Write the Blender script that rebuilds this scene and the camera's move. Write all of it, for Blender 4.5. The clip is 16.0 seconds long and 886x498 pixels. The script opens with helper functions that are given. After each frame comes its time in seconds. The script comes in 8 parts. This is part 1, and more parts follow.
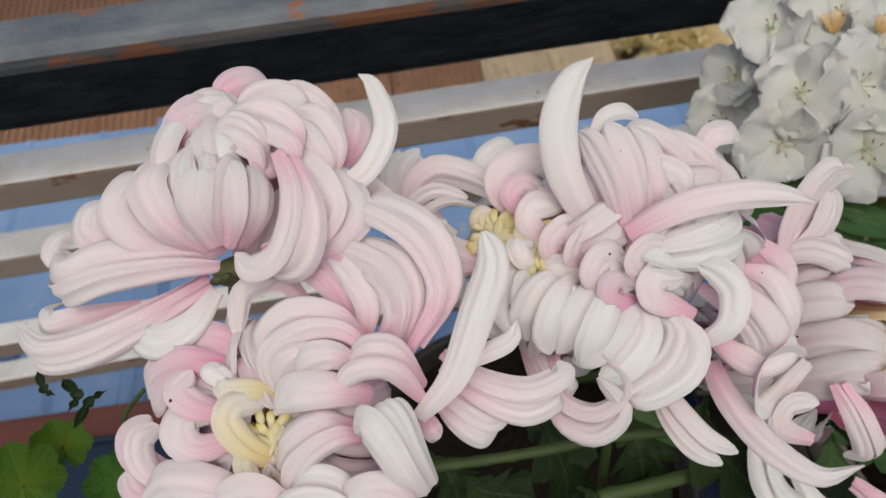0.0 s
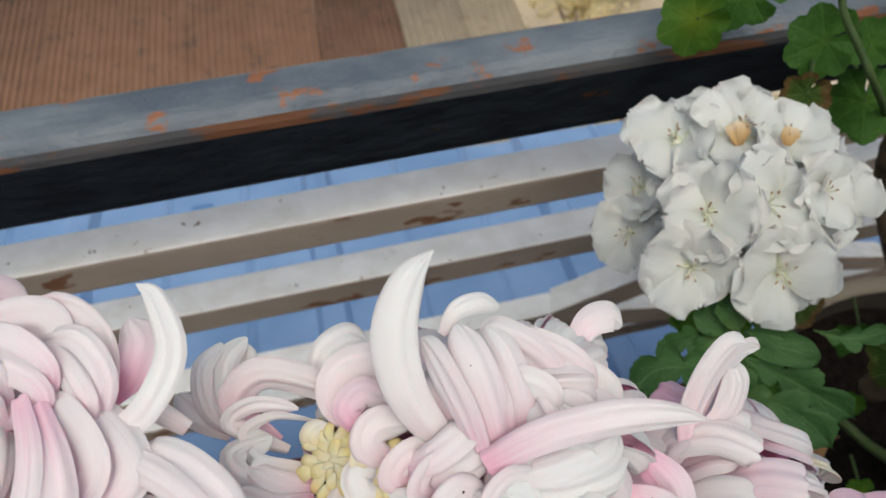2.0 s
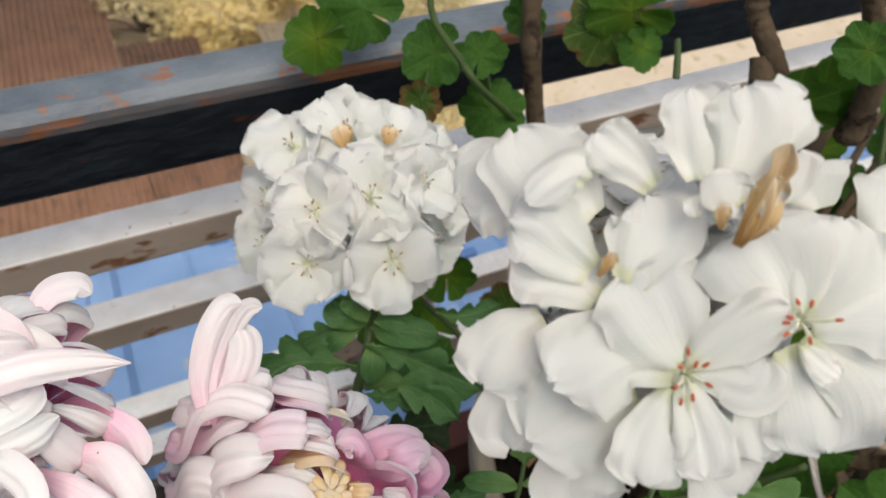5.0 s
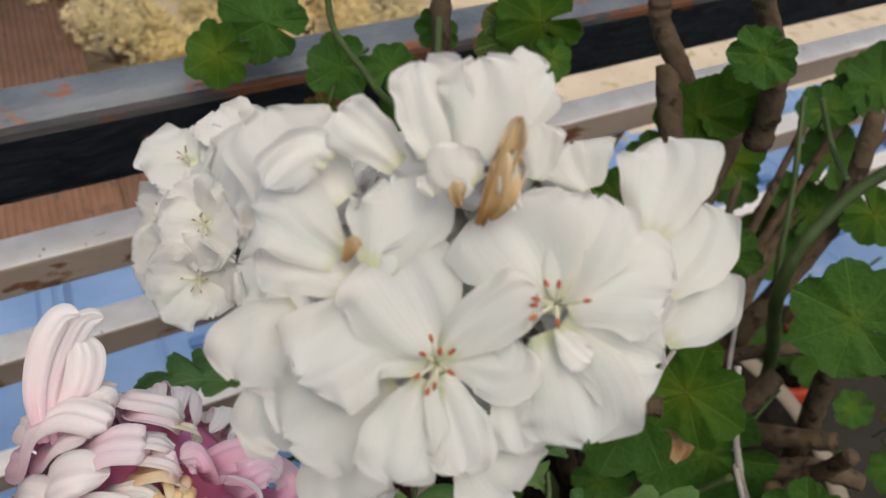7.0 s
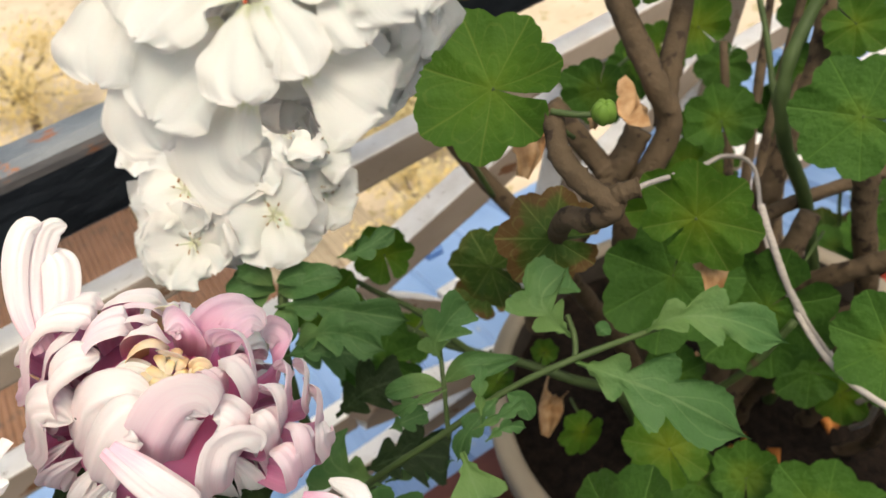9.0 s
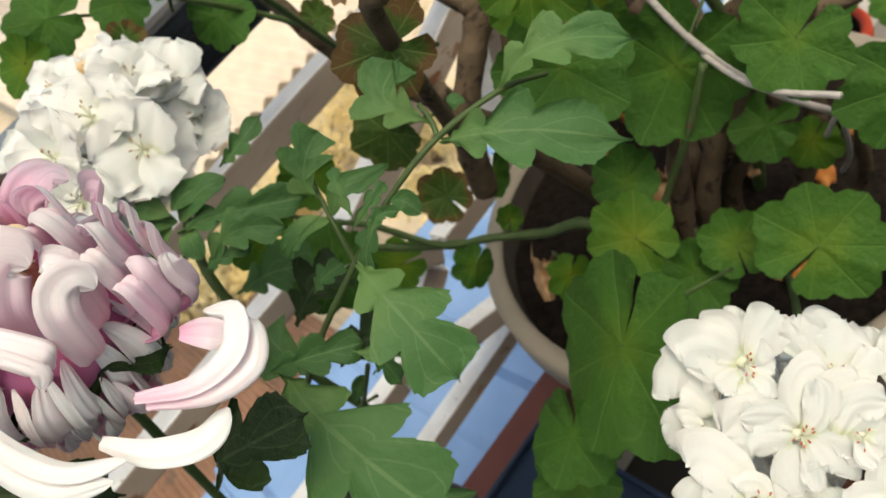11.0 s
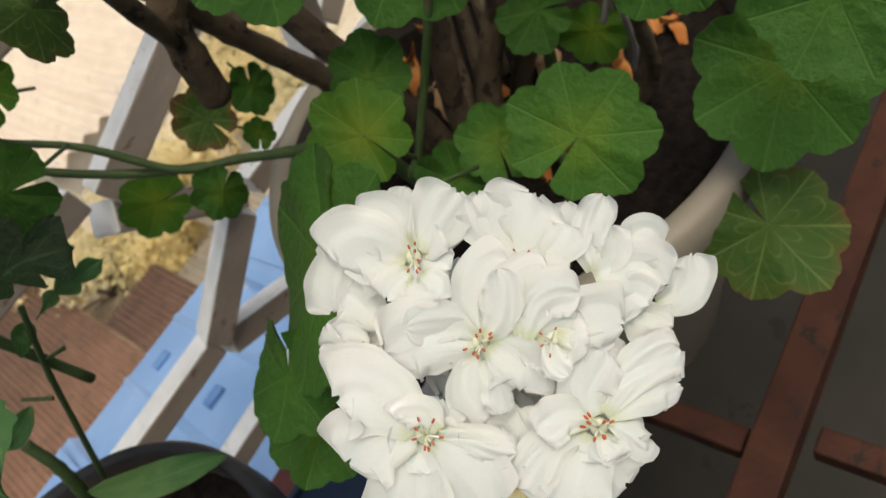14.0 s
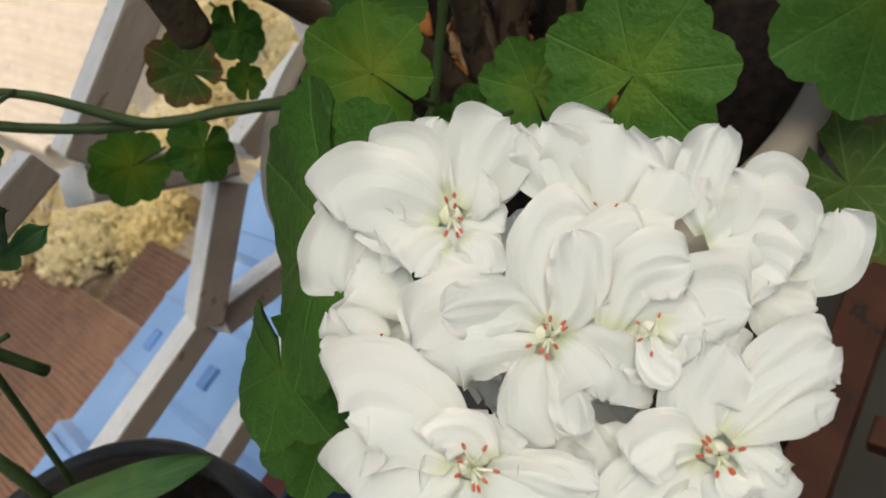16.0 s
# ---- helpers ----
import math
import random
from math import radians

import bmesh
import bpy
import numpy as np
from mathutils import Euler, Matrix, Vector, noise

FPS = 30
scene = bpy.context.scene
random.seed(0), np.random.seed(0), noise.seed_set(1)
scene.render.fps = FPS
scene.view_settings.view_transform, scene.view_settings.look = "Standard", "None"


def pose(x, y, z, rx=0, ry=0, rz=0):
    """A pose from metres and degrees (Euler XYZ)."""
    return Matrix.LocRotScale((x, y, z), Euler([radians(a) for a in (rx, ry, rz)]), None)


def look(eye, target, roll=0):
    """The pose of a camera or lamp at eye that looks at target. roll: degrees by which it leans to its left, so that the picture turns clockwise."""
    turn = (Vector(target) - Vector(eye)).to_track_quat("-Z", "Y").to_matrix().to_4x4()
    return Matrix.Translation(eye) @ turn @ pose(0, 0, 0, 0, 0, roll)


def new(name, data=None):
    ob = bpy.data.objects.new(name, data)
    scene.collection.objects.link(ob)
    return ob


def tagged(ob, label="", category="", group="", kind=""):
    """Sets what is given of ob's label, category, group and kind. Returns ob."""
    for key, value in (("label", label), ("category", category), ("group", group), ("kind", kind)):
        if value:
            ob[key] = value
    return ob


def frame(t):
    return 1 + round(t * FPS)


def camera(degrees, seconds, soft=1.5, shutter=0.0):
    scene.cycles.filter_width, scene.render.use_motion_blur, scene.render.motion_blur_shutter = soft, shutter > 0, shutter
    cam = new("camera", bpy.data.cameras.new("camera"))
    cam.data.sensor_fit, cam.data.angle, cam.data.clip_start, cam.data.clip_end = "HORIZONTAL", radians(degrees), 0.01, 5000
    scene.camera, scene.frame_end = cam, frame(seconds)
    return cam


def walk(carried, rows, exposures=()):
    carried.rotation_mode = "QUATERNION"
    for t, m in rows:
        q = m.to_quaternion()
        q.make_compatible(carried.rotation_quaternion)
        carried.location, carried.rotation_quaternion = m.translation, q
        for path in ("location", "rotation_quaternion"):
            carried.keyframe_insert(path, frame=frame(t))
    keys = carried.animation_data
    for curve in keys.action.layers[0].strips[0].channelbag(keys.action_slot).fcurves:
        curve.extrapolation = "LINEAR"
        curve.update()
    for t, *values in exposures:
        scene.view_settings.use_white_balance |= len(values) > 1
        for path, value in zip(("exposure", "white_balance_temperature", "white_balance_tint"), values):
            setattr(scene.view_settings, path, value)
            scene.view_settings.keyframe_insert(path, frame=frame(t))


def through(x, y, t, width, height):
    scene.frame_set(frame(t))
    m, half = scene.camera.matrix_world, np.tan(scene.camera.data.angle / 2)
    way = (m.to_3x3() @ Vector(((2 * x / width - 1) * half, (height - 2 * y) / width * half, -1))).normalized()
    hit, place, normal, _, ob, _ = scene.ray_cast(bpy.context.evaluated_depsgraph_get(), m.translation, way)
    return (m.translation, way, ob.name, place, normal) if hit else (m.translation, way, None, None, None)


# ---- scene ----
cam = camera(61.0, 16.0)
PATH = [
    (0.0, (0.0000, 0.0000, 1.2500), (0.0155, 0.1563, 0.9944), -2.81),
    (0.5, (0.0095, -0.0214, 1.2567), (0.0232, 0.1455, 1.0078), -4.57),
    (1.0, (0.0172, -0.0003, 1.2629), (0.0337, 0.1668, 1.0143), -5.31),
    (1.5, (0.0297, 0.0514, 1.2548), (0.0549, 0.2177, 1.0064), -3.62),
    (2.0, (0.0424, 0.0564, 1.2388), (0.0794, 0.2220, 0.9915), 1.05),
    (2.5, (0.0485, 0.0254, 1.2373), (0.0996, 0.1898, 0.9917), 6.52),
    (3.0, (0.0570, 0.0017, 1.2423), (0.1163, 0.1696, 1.0008), 8.48),
    (3.5, (0.0788, -0.0020, 1.2460), (0.1452, 0.1688, 1.0084), 8.34),
    (4.0, (0.0978, -0.0111, 1.2503), (0.1749, 0.1595, 1.0159), 8.53),
    (4.5, (0.1219, -0.0046, 1.2441), (0.2107, 0.1649, 1.0131), 8.71),
    (5.0, (0.1356, -0.0040, 1.2350), (0.2345, 0.1645, 1.0073), 9.19),
    (7.3, (0.1770, -0.0267, 1.2278), (0.2857, 0.1466, 1.0084), 8.73),
    (7.5, (0.1799, -0.0304, 1.2247), (0.2894, 0.1432, 1.0058), 8.14),
    (8.0, (0.1891, -0.0433, 1.2074), (0.2974, 0.1348, 0.9916), 4.38),
    (8.5, (0.1846, -0.0603, 1.1872), (0.2874, 0.1298, 0.9792), -1.45),
    (8.7, (0.1770, -0.0724, 1.1815), (0.2764, 0.1232, 0.9769), -5.69),
    (10.8, (0.1843, -0.1506, 1.1080), (0.2629, 0.0644, 0.9141), -37.24),
    (11.0, (0.1843, -0.1608, 1.0938), (0.2651, 0.0538, 0.9003), -37.46),
    (11.5, (0.1902, -0.1852, 1.0765), (0.2723, 0.0278, 0.8819), -37.79),
    (12.0, (0.1942, -0.2064, 1.0597), (0.2796, 0.0042, 0.8638), -37.77),
    (12.5, (0.2023, -0.2103, 1.0428), (0.2905, -0.0038, 0.8439), -37.82),
    (13.0, (0.2100, -0.2140, 1.0318), (0.3030, -0.0149, 0.8276), -37.08),
    (13.5, (0.2249, -0.2004, 1.0111), (0.3181, -0.0091, 0.7996), -36.76),
    (14.0, (0.2397, -0.1851, 0.9828), (0.3312, 0.0004, 0.7655), -36.67),
    (14.5, (0.2352, -0.1751, 0.9570), (0.3240, 0.0093, 0.7377), -37.03),
    (15.0, (0.2314, -0.1558, 0.9447), (0.3195, 0.0273, 0.7240), -37.15),
    (15.5, (0.2419, -0.1476, 0.9394), (0.3270, 0.0350, 0.7171), -37.69),
    (16.0, (0.2502, -0.1371, 0.9371), (0.3345, 0.0452, 0.7143), -37.91),
]
walk(cam, [(t, look(e, g, r)) for t, e, g, r in PATH], [(0, -0.60, 6700, 8), (1, -0.54, 6600, 7), (1.5, -0.42, 6450, 4), (2.5, -0.36, 6450, 6), (3.5, -0.25, 6450, 7), (5, -0.05, 6700, 8), (7.4, -0.34, 6900, 11), (8.0, -0.17, 7150, 12), (8.7, 0.38, 7400, 9), (10.8, 0.35, 7200, 4), (13, 0.27, 7100, 4), (14, 0.08, 6850, 5), (16, -0.02, 6750, 5)])
cam.data.dof.use_dof = True
cam.data.dof.focus_distance, cam.data.dof.aperture_fstop = 0.21, 22.0

# ---- light ----
SUN_ELEVATION, SUN_AZIMUTH = radians(70), radians(184)
world = bpy.data.worlds.new("sky")
scene.world = world
world.use_nodes = True
wn = world.node_tree.nodes
sky = wn.new("ShaderNodeTexSky")
sky.sky_type, sky.sun_disc = "NISHITA", False
sky.sun_elevation, sky.sun_rotation = SUN_ELEVATION, SUN_AZIMUTH
sky.air_density, sky.dust_density, sky.ozone_density = 1.0, 7.0, 0.6
wn["Background"].inputs["Strength"].default_value = 0.15
world.node_tree.links.new(sky.outputs["Color"], wn["Background"].inputs["Color"])
sun_data = bpy.data.lights.new("sun", "SUN")
sun_data.energy, sun_data.angle, sun_data.color = 0.80, radians(48), (1.0, 0.975, 0.94)
sun = new("sun", sun_data)
sun.matrix_world = look((2, 4, 6), (2 - math.sin(SUN_AZIMUTH) * math.cos(SUN_ELEVATION), 4 - math.cos(SUN_AZIMUTH) * math.cos(SUN_ELEVATION), 6 - math.sin(SUN_ELEVATION)))


# ---- materials ----
def ramp_node(n, stops):
    r = n.new("ShaderNodeValToRGB")
    while len(r.color_ramp.elements) < len(stops):
        r.color_ramp.elements.new(0.5)
    for e, (p, c) in zip(r.color_ramp.elements, stops):
        e.position, e.color = p, (*c, 1)
    return r


def base_material(name, rough=0.6, metal=0.0, gloss=0.5):
    m = bpy.data.materials.new(name)
    m.use_nodes = True
    b = m.node_tree.nodes["Principled BSDF"]
    b.inputs["Roughness"].default_value, b.inputs["Metallic"].default_value = rough, metal
    b.inputs["Specular IOR Level"].default_value = gloss
    return m, m.node_tree.nodes, m.node_tree.links, b


def worn(name, colour, second, third=None, scale=30.0, detail=6.0, rough=0.6, bump=0.2, spots=0.62, spot_scale=60.0, stretch=(1, 1, 1), metal=0.0, bump_scale=150.0, gloss=0.5):
    """A surface of two mottled colours at one scale, with patches of a third at another, and fine relief."""
    m, n, l, b = base_material(name, rough, metal, gloss)
    tc, mp = n.new("ShaderNodeTexCoord"), n.new("ShaderNodeMapping")
    mp.inputs["Scale"].default_value = stretch
    l.new(tc.outputs["Object"], mp.inputs["Vector"])
    a = n.new("ShaderNodeTexNoise")
    a.inputs["Scale"].default_value, a.inputs["Detail"].default_value = scale, detail
    l.new(mp.outputs["Vector"], a.inputs["Vector"])
    r = ramp_node(n, [(0.35, colour), (0.65, second)])
    l.new(a.outputs["Fac"], r.inputs["Fac"])
    out = r.outputs["Color"]
    if third:
        s = n.new("ShaderNodeTexNoise")
        s.inputs["Scale"].default_value, s.inputs["Detail"].default_value, s.inputs["Roughness"].default_value = spot_scale, 5.0, 0.6
        l.new(mp.outputs["Vector"], s.inputs["Vector"])
        edge = ramp_node(n, [(spots, (0, 0, 0)), (spots + 0.04, (1, 1, 1))])
        l.new(s.outputs["Fac"], edge.inputs["Fac"])
        mix = n.new("ShaderNodeMixRGB")
        mix.inputs["Color2"].default_value = (*third, 1)
        l.new(edge.outputs["Color"], mix.inputs["Fac"])
        l.new(out, mix.inputs["Color1"])
        out = mix.outputs["Color"]
    l.new(out, b.inputs["Base Color"])
    f = n.new("ShaderNodeTexNoise")
    f.inputs["Scale"].default_value, f.inputs["Detail"].default_value = bump_scale, 5.0
    l.new(mp.outputs["Vector"], f.inputs["Vector"])
    bp = n.new("ShaderNodeBump")
    bp.inputs["Strength"].default_value, bp.inputs["Distance"].default_value = bump, 0.003
    l.new(f.outputs["Fac"], bp.inputs["Height"])
    l.new(bp.outputs["Normal"], b.inputs["Normal"])
    return m


def tissue(name, stops, vein=0.25, veins=9.0, mottle=0.12, through=0.3, rough=0.55, grain=900.0, vary=0.08, streak=0.0, pattern="", pale=(0.2, 0.3, 0.1), gloss=0.25, flesh=0.0, specks=False):
    """Petal or leaf tissue: colour runs from base to tip (UV y), fine lengthwise veins, light comes through."""
    m, n, l, b = base_material(name, rough, 0.0, gloss)
    uv, sep = n.new("ShaderNodeUVMap"), n.new("ShaderNodeSeparateXYZ")
    l.new(uv.outputs["UV"], sep.inputs["Vector"])
    info, tc = n.new("ShaderNodeObjectInfo"), n.new("ShaderNodeTexCoord")
    no = n.new("ShaderNodeTexNoise")
    no.inputs["Scale"].default_value, no.inputs["Detail"].default_value = 90.0, 4.0
    l.new(tc.outputs["Object"], no.inputs["Vector"])
    add = n.new("ShaderNodeMath")
    add.operation = "MULTIPLY_ADD"
    add.inputs[1].default_value = mottle * 2
    l.new(no.outputs["Fac"], add.inputs[0])
    l.new(sep.outputs["Y"], add.inputs[2])
    sub = n.new("ShaderNodeMath")
    sub.operation = "MULTIPLY_ADD"
    sub.inputs[1].default_value, sub.inputs[2].default_value = vary * 2, -mottle - vary
    l.new(info.outputs["Random"], sub.inputs[0])
    tot = n.new("ShaderNodeMath")
    l.new(add.outputs[0], tot.inputs[0])
    l.new(sub.outputs[0], tot.inputs[1])
    if streak:
        sm = n.new("ShaderNodeMapping")
        sm.inputs["Scale"].default_value = (26, 1.6, 1)
        l.new(uv.outputs["UV"], sm.inputs["Vector"])
        sx = n.new("ShaderNodeTexNoise")
        sx.inputs["Scale"].default_value, sx.inputs["Detail"].default_value = 1.0, 3.0
        l.new(sm.outputs["Vector"], sx.inputs["Vector"])
        ad = n.new("ShaderNodeMath")
        ad.operation = "MULTIPLY_ADD"
        ad.inputs[1].default_value = streak * 2
        l.new(sx.outputs["Fac"], ad.inputs[0])
        l.new(tot.outputs[0], ad.inputs[2])
        tot = ad
        off = n.new("ShaderNodeMath")
        off.inputs[1].default_value = -streak
        l.new(tot.outputs[0], off.inputs[0])
        tot = off
    r = ramp_node(n, stops)
    l.new(tot.outputs[0], r.inputs["Fac"])
    colour, line = r.outputs["Color"], None

    def calc(op, a, b=None, c=None):
        k = n.new("ShaderNodeMath")
        k.operation = op
        for i, v in enumerate((a, b, c)):
            if v is None:
                continue
            if isinstance(v, (int, float)):
                k.inputs[i].default_value = v
            else:
                l.new(v, k.inputs[i])
        return k.outputs[0]
    if pattern == "radial":
        # main veins run out to the lobes, thin towards the edge; finer ones fork between
        c1 = calc("ABSOLUTE", calc("COSINE", calc("MULTIPLY", sep.outputs["X"], 7 * math.pi)))
        line = calc("SUBTRACT", 1.0, calc("SMOOTH_MIN", calc("DIVIDE", c1, calc("SUBTRACT", 0.20, calc("MULTIPLY", sep.outputs["Y"], 0.12))), 1.0, 0.2))
        side = calc("ABSOLUTE", calc("SINE", calc("MULTIPLY_ADD", calc("MULTIPLY", c1, sep.outputs["Y"]), -9.0, calc("MULTIPLY", sep.outputs["Y"], 16.0))))
        line2 = calc("MULTIPLY", calc("LESS_THAN", side, 0.16), 0.35)
        line = calc("MAXIMUM", line, line2)
    elif pattern == "pinnate":
        mid = calc("ABSOLUTE", calc("SUBTRACT", sep.outputs["X"], 0.5))
        line = calc("LESS_THAN", mid, 0.022)
        side = calc("ABSOLUTE", calc("SINE", calc("SUBTRACT", calc("MULTIPLY", sep.outputs["Y"], 15.0), calc("MULTIPLY", mid, 9.0))))
        line = calc("MAXIMUM", line, calc("MULTIPLY", calc("LESS_THAN", side, 0.13), 0.6))
    if line is not None:
        vm = n.new("ShaderNodeMixRGB")
        vm.inputs["Color2"].default_value = (*pale, 1)
        l.new(calc("MULTIPLY", line, 0.5), vm.inputs["Fac"])
        l.new(colour, vm.inputs["Color1"])
        colour = vm.outputs["Color"]
    # veins along the length
    vm2 = n.new("ShaderNodeMapping")
    vm2.inputs["Scale"].default_value = (veins * 3.0, 0.8, 1)
    l.new(uv.outputs["UV"], vm2.inputs["Vector"])
    vn = n.new("ShaderNodeTexNoise")
    vn.inputs["Scale"].default_value, vn.inputs["Detail"].default_value = 1.0, 3.0
    l.new(vm2.outputs["Vector"], vn.inputs["Vector"])
    sn = n.new("ShaderNodeMath")
    sn.operation = "MULTIPLY"
    sn.inputs[1].default_value = 3.0
    l.new(vn.outputs["Fac"], sn.inputs[0])
    gr = n.new("ShaderNodeTexNoise")
    gr.inputs["Scale"].default_value = grain
    l.new(tc.outputs["Object"], gr.inputs["Vector"])
    hh = n.new("ShaderNodeMath")
    hh.operation = "MULTIPLY_ADD"
    hh.inputs[1].default_value = 0.5
    l.new(gr.outputs["Fac"], hh.inputs[0])
    if line is None:
        l.new(sn.outputs[0], hh.inputs[2])
    else:
        blister = n.new("ShaderNodeTexNoise")
        blister.inputs["Scale"].default_value, blister.inputs["Detail"].default_value = 260.0, 2.0
        l.new(tc.outputs["Object"], blister.inputs["Vector"])
        l.new(calc("SUBTRACT", calc("MULTIPLY", blister.outputs["Fac"], 2.5), calc("MULTIPLY", line, 1.2)), hh.inputs[2])
    bp = n.new("ShaderNodeBump")
    bp.inputs["Strength"].default_value, bp.inputs["Distance"].default_value = vein, 0.0016 if pattern else 0.0006
    l.new(hh.outputs[0], bp.inputs["Height"])
    l.new(bp.outputs["Normal"], b.inputs["Normal"])
    if specks:
        # a few tiny dark specks of dirt
        vo = n.new("ShaderNodeTexVoronoi")
        vo.inputs["Scale"].default_value = 150.0
        l.new(tc.outputs["Object"], vo.inputs["Vector"])
        cs = n.new("ShaderNodeSeparateColor")
        l.new(vo.outputs["Color"], cs.inputs["Color"])
        dot = calc("MULTIPLY", calc("LESS_THAN", vo.outputs["Distance"], 0.075), calc("GREATER_THAN", cs.outputs["Red"], 0.93))
        sm2 = n.new("ShaderNodeMixRGB")
        sm2.inputs["Color2"].default_value = (0.06, 0.03, 0.025, 1)
        l.new(dot, sm2.inputs["Fac"])
        l.new(colour, sm2.inputs["Color1"])
        colour = sm2.outputs["Color"]
    l.new(colour, b.inputs["Base Color"])
    if flesh:
        b.inputs["Subsurface Weight"].default_value, b.inputs["Subsurface Scale"].default_value = flesh, 0.0016
        b.inputs["Subsurface Radius"].default_value = (1.0, 0.8, 0.8)
    tr, mx = n.new("ShaderNodeBsdfTranslucent"), n.new("ShaderNodeMixShader")
    mx.inputs["Fac"].default_value = through
    l.new(colour, tr.inputs["Color"])
    l.new(b.outputs["BSDF"], mx.inputs[1])
    l.new(tr.outputs["BSDF"], mx.inputs[2])
    l.new(mx.outputs["Shader"], n["Material Output"].inputs["Surface"])
    return m


MUM_OUT = tissue("mum_outer", [(0.0, (0.86, 0.50, 0.62)), (0.25, (0.915, 0.72, 0.775)), (0.55, (0.94, 0.82, 0.84)), (1.0, (0.955, 0.885, 0.885))], vein=0.15, veins=3, streak=0.2, through=0.07, flesh=0.75, specks=True)
# Low leaves: the shade among the foliage is put into a near-black green.
MUM_LEAF_LOW = tissue("mum_leaf_shaded", [(0.0, (0.029, 0.055, 0.015)), (0.4, (0.015, 0.035, 0.007)), (1.0, (0.010, 0.027, 0.006))], vein=0.4, through=0.2, rough=0.6, mottle=0.3, vary=0.35, pattern="pinnate", pale=(0.05, 0.09, 0.034))
MUM_IN = tissue("mum_inner", [(0.0, (0.70, 0.24, 0.44)), (0.5, (0.82, 0.45, 0.61)), (1.0, (0.90, 0.67, 0.755))], vein=0.12, veins=4, streak=0.2, through=0.07, flesh=0.75, specks=True)
MUM_CREAM = tissue("mum_cream", [(0.0, (0.80, 0.58, 0.22)), (0.4, (0.86, 0.74, 0.48)), (0.9, (0.89, 0.84, 0.74))], vein=0.15, veins=4, through=0.07, flesh=0.75)
MUM_WHITE = tissue("mum_white", [(0.0, (0.91, 0.80, 0.81)), (0.25, (0.94, 0.905, 0.895)), (1.0, (0.95, 0.94, 0.92))], vein=0.12, veins=3, streak=0.16, through=0.07, flesh=0.75, specks=True)
MUM_PINK = tissue("mum_pink", [(0.0, (0.80, 0.37, 0.54)), (0.5, (0.875, 0.61, 0.71)), (1.0, (0.92, 0.79, 0.825))], vein=0.12, veins=3, streak=0.2, through=0.07, flesh=0.75, specks=True)
YELLOW = tissue("mum_heart", [(0.0, (0.84, 0.60, 0.16)), (0.6, (0.89, 0.74, 0.36)), (1.0, (0.91, 0.83, 0.58))], vein=0.07, veins=3, through=0.07, flesh=0.75)
PEACH = tissue("mum_peach", [(0.0, (0.86, 0.52, 0.22)), (0.6, (0.90, 0.67, 0.40)), (1.0, (0.92, 0.79, 0.63))], vein=0.07, veins=3, through=0.07, flesh=0.75)
WHITE = tissue("geranium_white", [(0.0, (0.74, 0.77, 0.50)), (0.12, (0.91, 0.91, 0.84)), (1.0, (0.955, 0.95, 0.925))], vein=0.16, veins=7, through=0.22, flesh=0.75, vary=0.05, streak=0.10)
WILTED = tissue("wilted_petal", [(0.0, (0.50, 0.32, 0.13)), (0.5, (0.68, 0.50, 0.26)), (1.0, (0.84, 0.74, 0.55))], vein=0.5, veins=6, through=0.2, streak=0.12)
LEAF = tissue("geranium_leaf", [(0.0, (0.090, 0.174, 0.020)), (0.35, (0.053, 0.141, 0.020)), (1.0, (0.043, 0.118, 0.019))], vein=0.45, through=0.28, rough=0.6, mottle=0.3, vary=0.3, pattern="radial", pale=(0.12, 0.24, 0.05), gloss=0.15)
LEAF_LIGHT = tissue("geranium_leaf_light", [(0.0, (0.193, 0.290, 0.024)), (0.5, (0.107, 0.241, 0.024)), (1.0, (0.082, 0.202, 0.024))], vein=0.35, through=0.58, rough=0.6, mottle=0.3, vary=0.2, pattern="radial", pale=(0.26, 0.38, 0.08))
LEAF_OLD = tissue("geranium_leaf_old", [(0.0, (0.060, 0.114, 0.020)), (0.55, (0.044, 0.097, 0.018)), (0.86, (0.074, 0.101, 0.020)), (0.97, (0.121, 0.074, 0.027))], vein=0.35, through=0.3, mottle=0.35, vary=0.2, pattern="radial", pale=(0.26, 0.32, 0.10), gloss=0.15)
MUM_LEAF = tissue("mum_leaf", [(0.0, (0.126, 0.234, 0.072)), (0.4, (0.067, 0.167, 0.050)), (1.0, (0.052, 0.134, 0.040))], vein=0.28, through=0.28, rough=0.55, mottle=0.3, vary=0.35, pattern="pinnate", pale=(0.15, 0.26, 0.10), gloss=0.25)
DRY = worn("dry_leaf", (0.28, 0.15, 0.06), (0.45, 0.30, 0.16), scale=120, bump=0.6, rough=0.8)
DRY_ORANGE = worn("dry_leaf_orange", (0.36, 0.13, 0.035), (0.46, 0.20, 0.06), (0.20, 0.09, 0.04), scale=90, bump=0.6, rough=0.85, gloss=0.1)
STAMEN = worn("anther_orange", (0.40, 0.075, 0.030), (0.52, 0.13, 0.05), scale=400, rough=0.6, bump=0.1)
STYLE = worn("filament_white", (0.75, 0.74, 0.62), (0.62, 0.66, 0.45), scale=300, rough=0.5, bump=0.05)
STEM_GREEN = worn("stem_green", (0.037, 0.071, 0.016), (0.058, 0.099, 0.025), (0.075, 0.058, 0.027), scale=60, spots=0.66, rough=0.65, bump=0.25)
STEM_OLD = worn("stem_woody", (0.116, 0.085, 0.054), (0.075, 0.056, 0.034), (0.037, 0.027, 0.019), scale=45, spots=0.58, spot_scale=90, rough=0.85, bump=0.9, gloss=0.2)
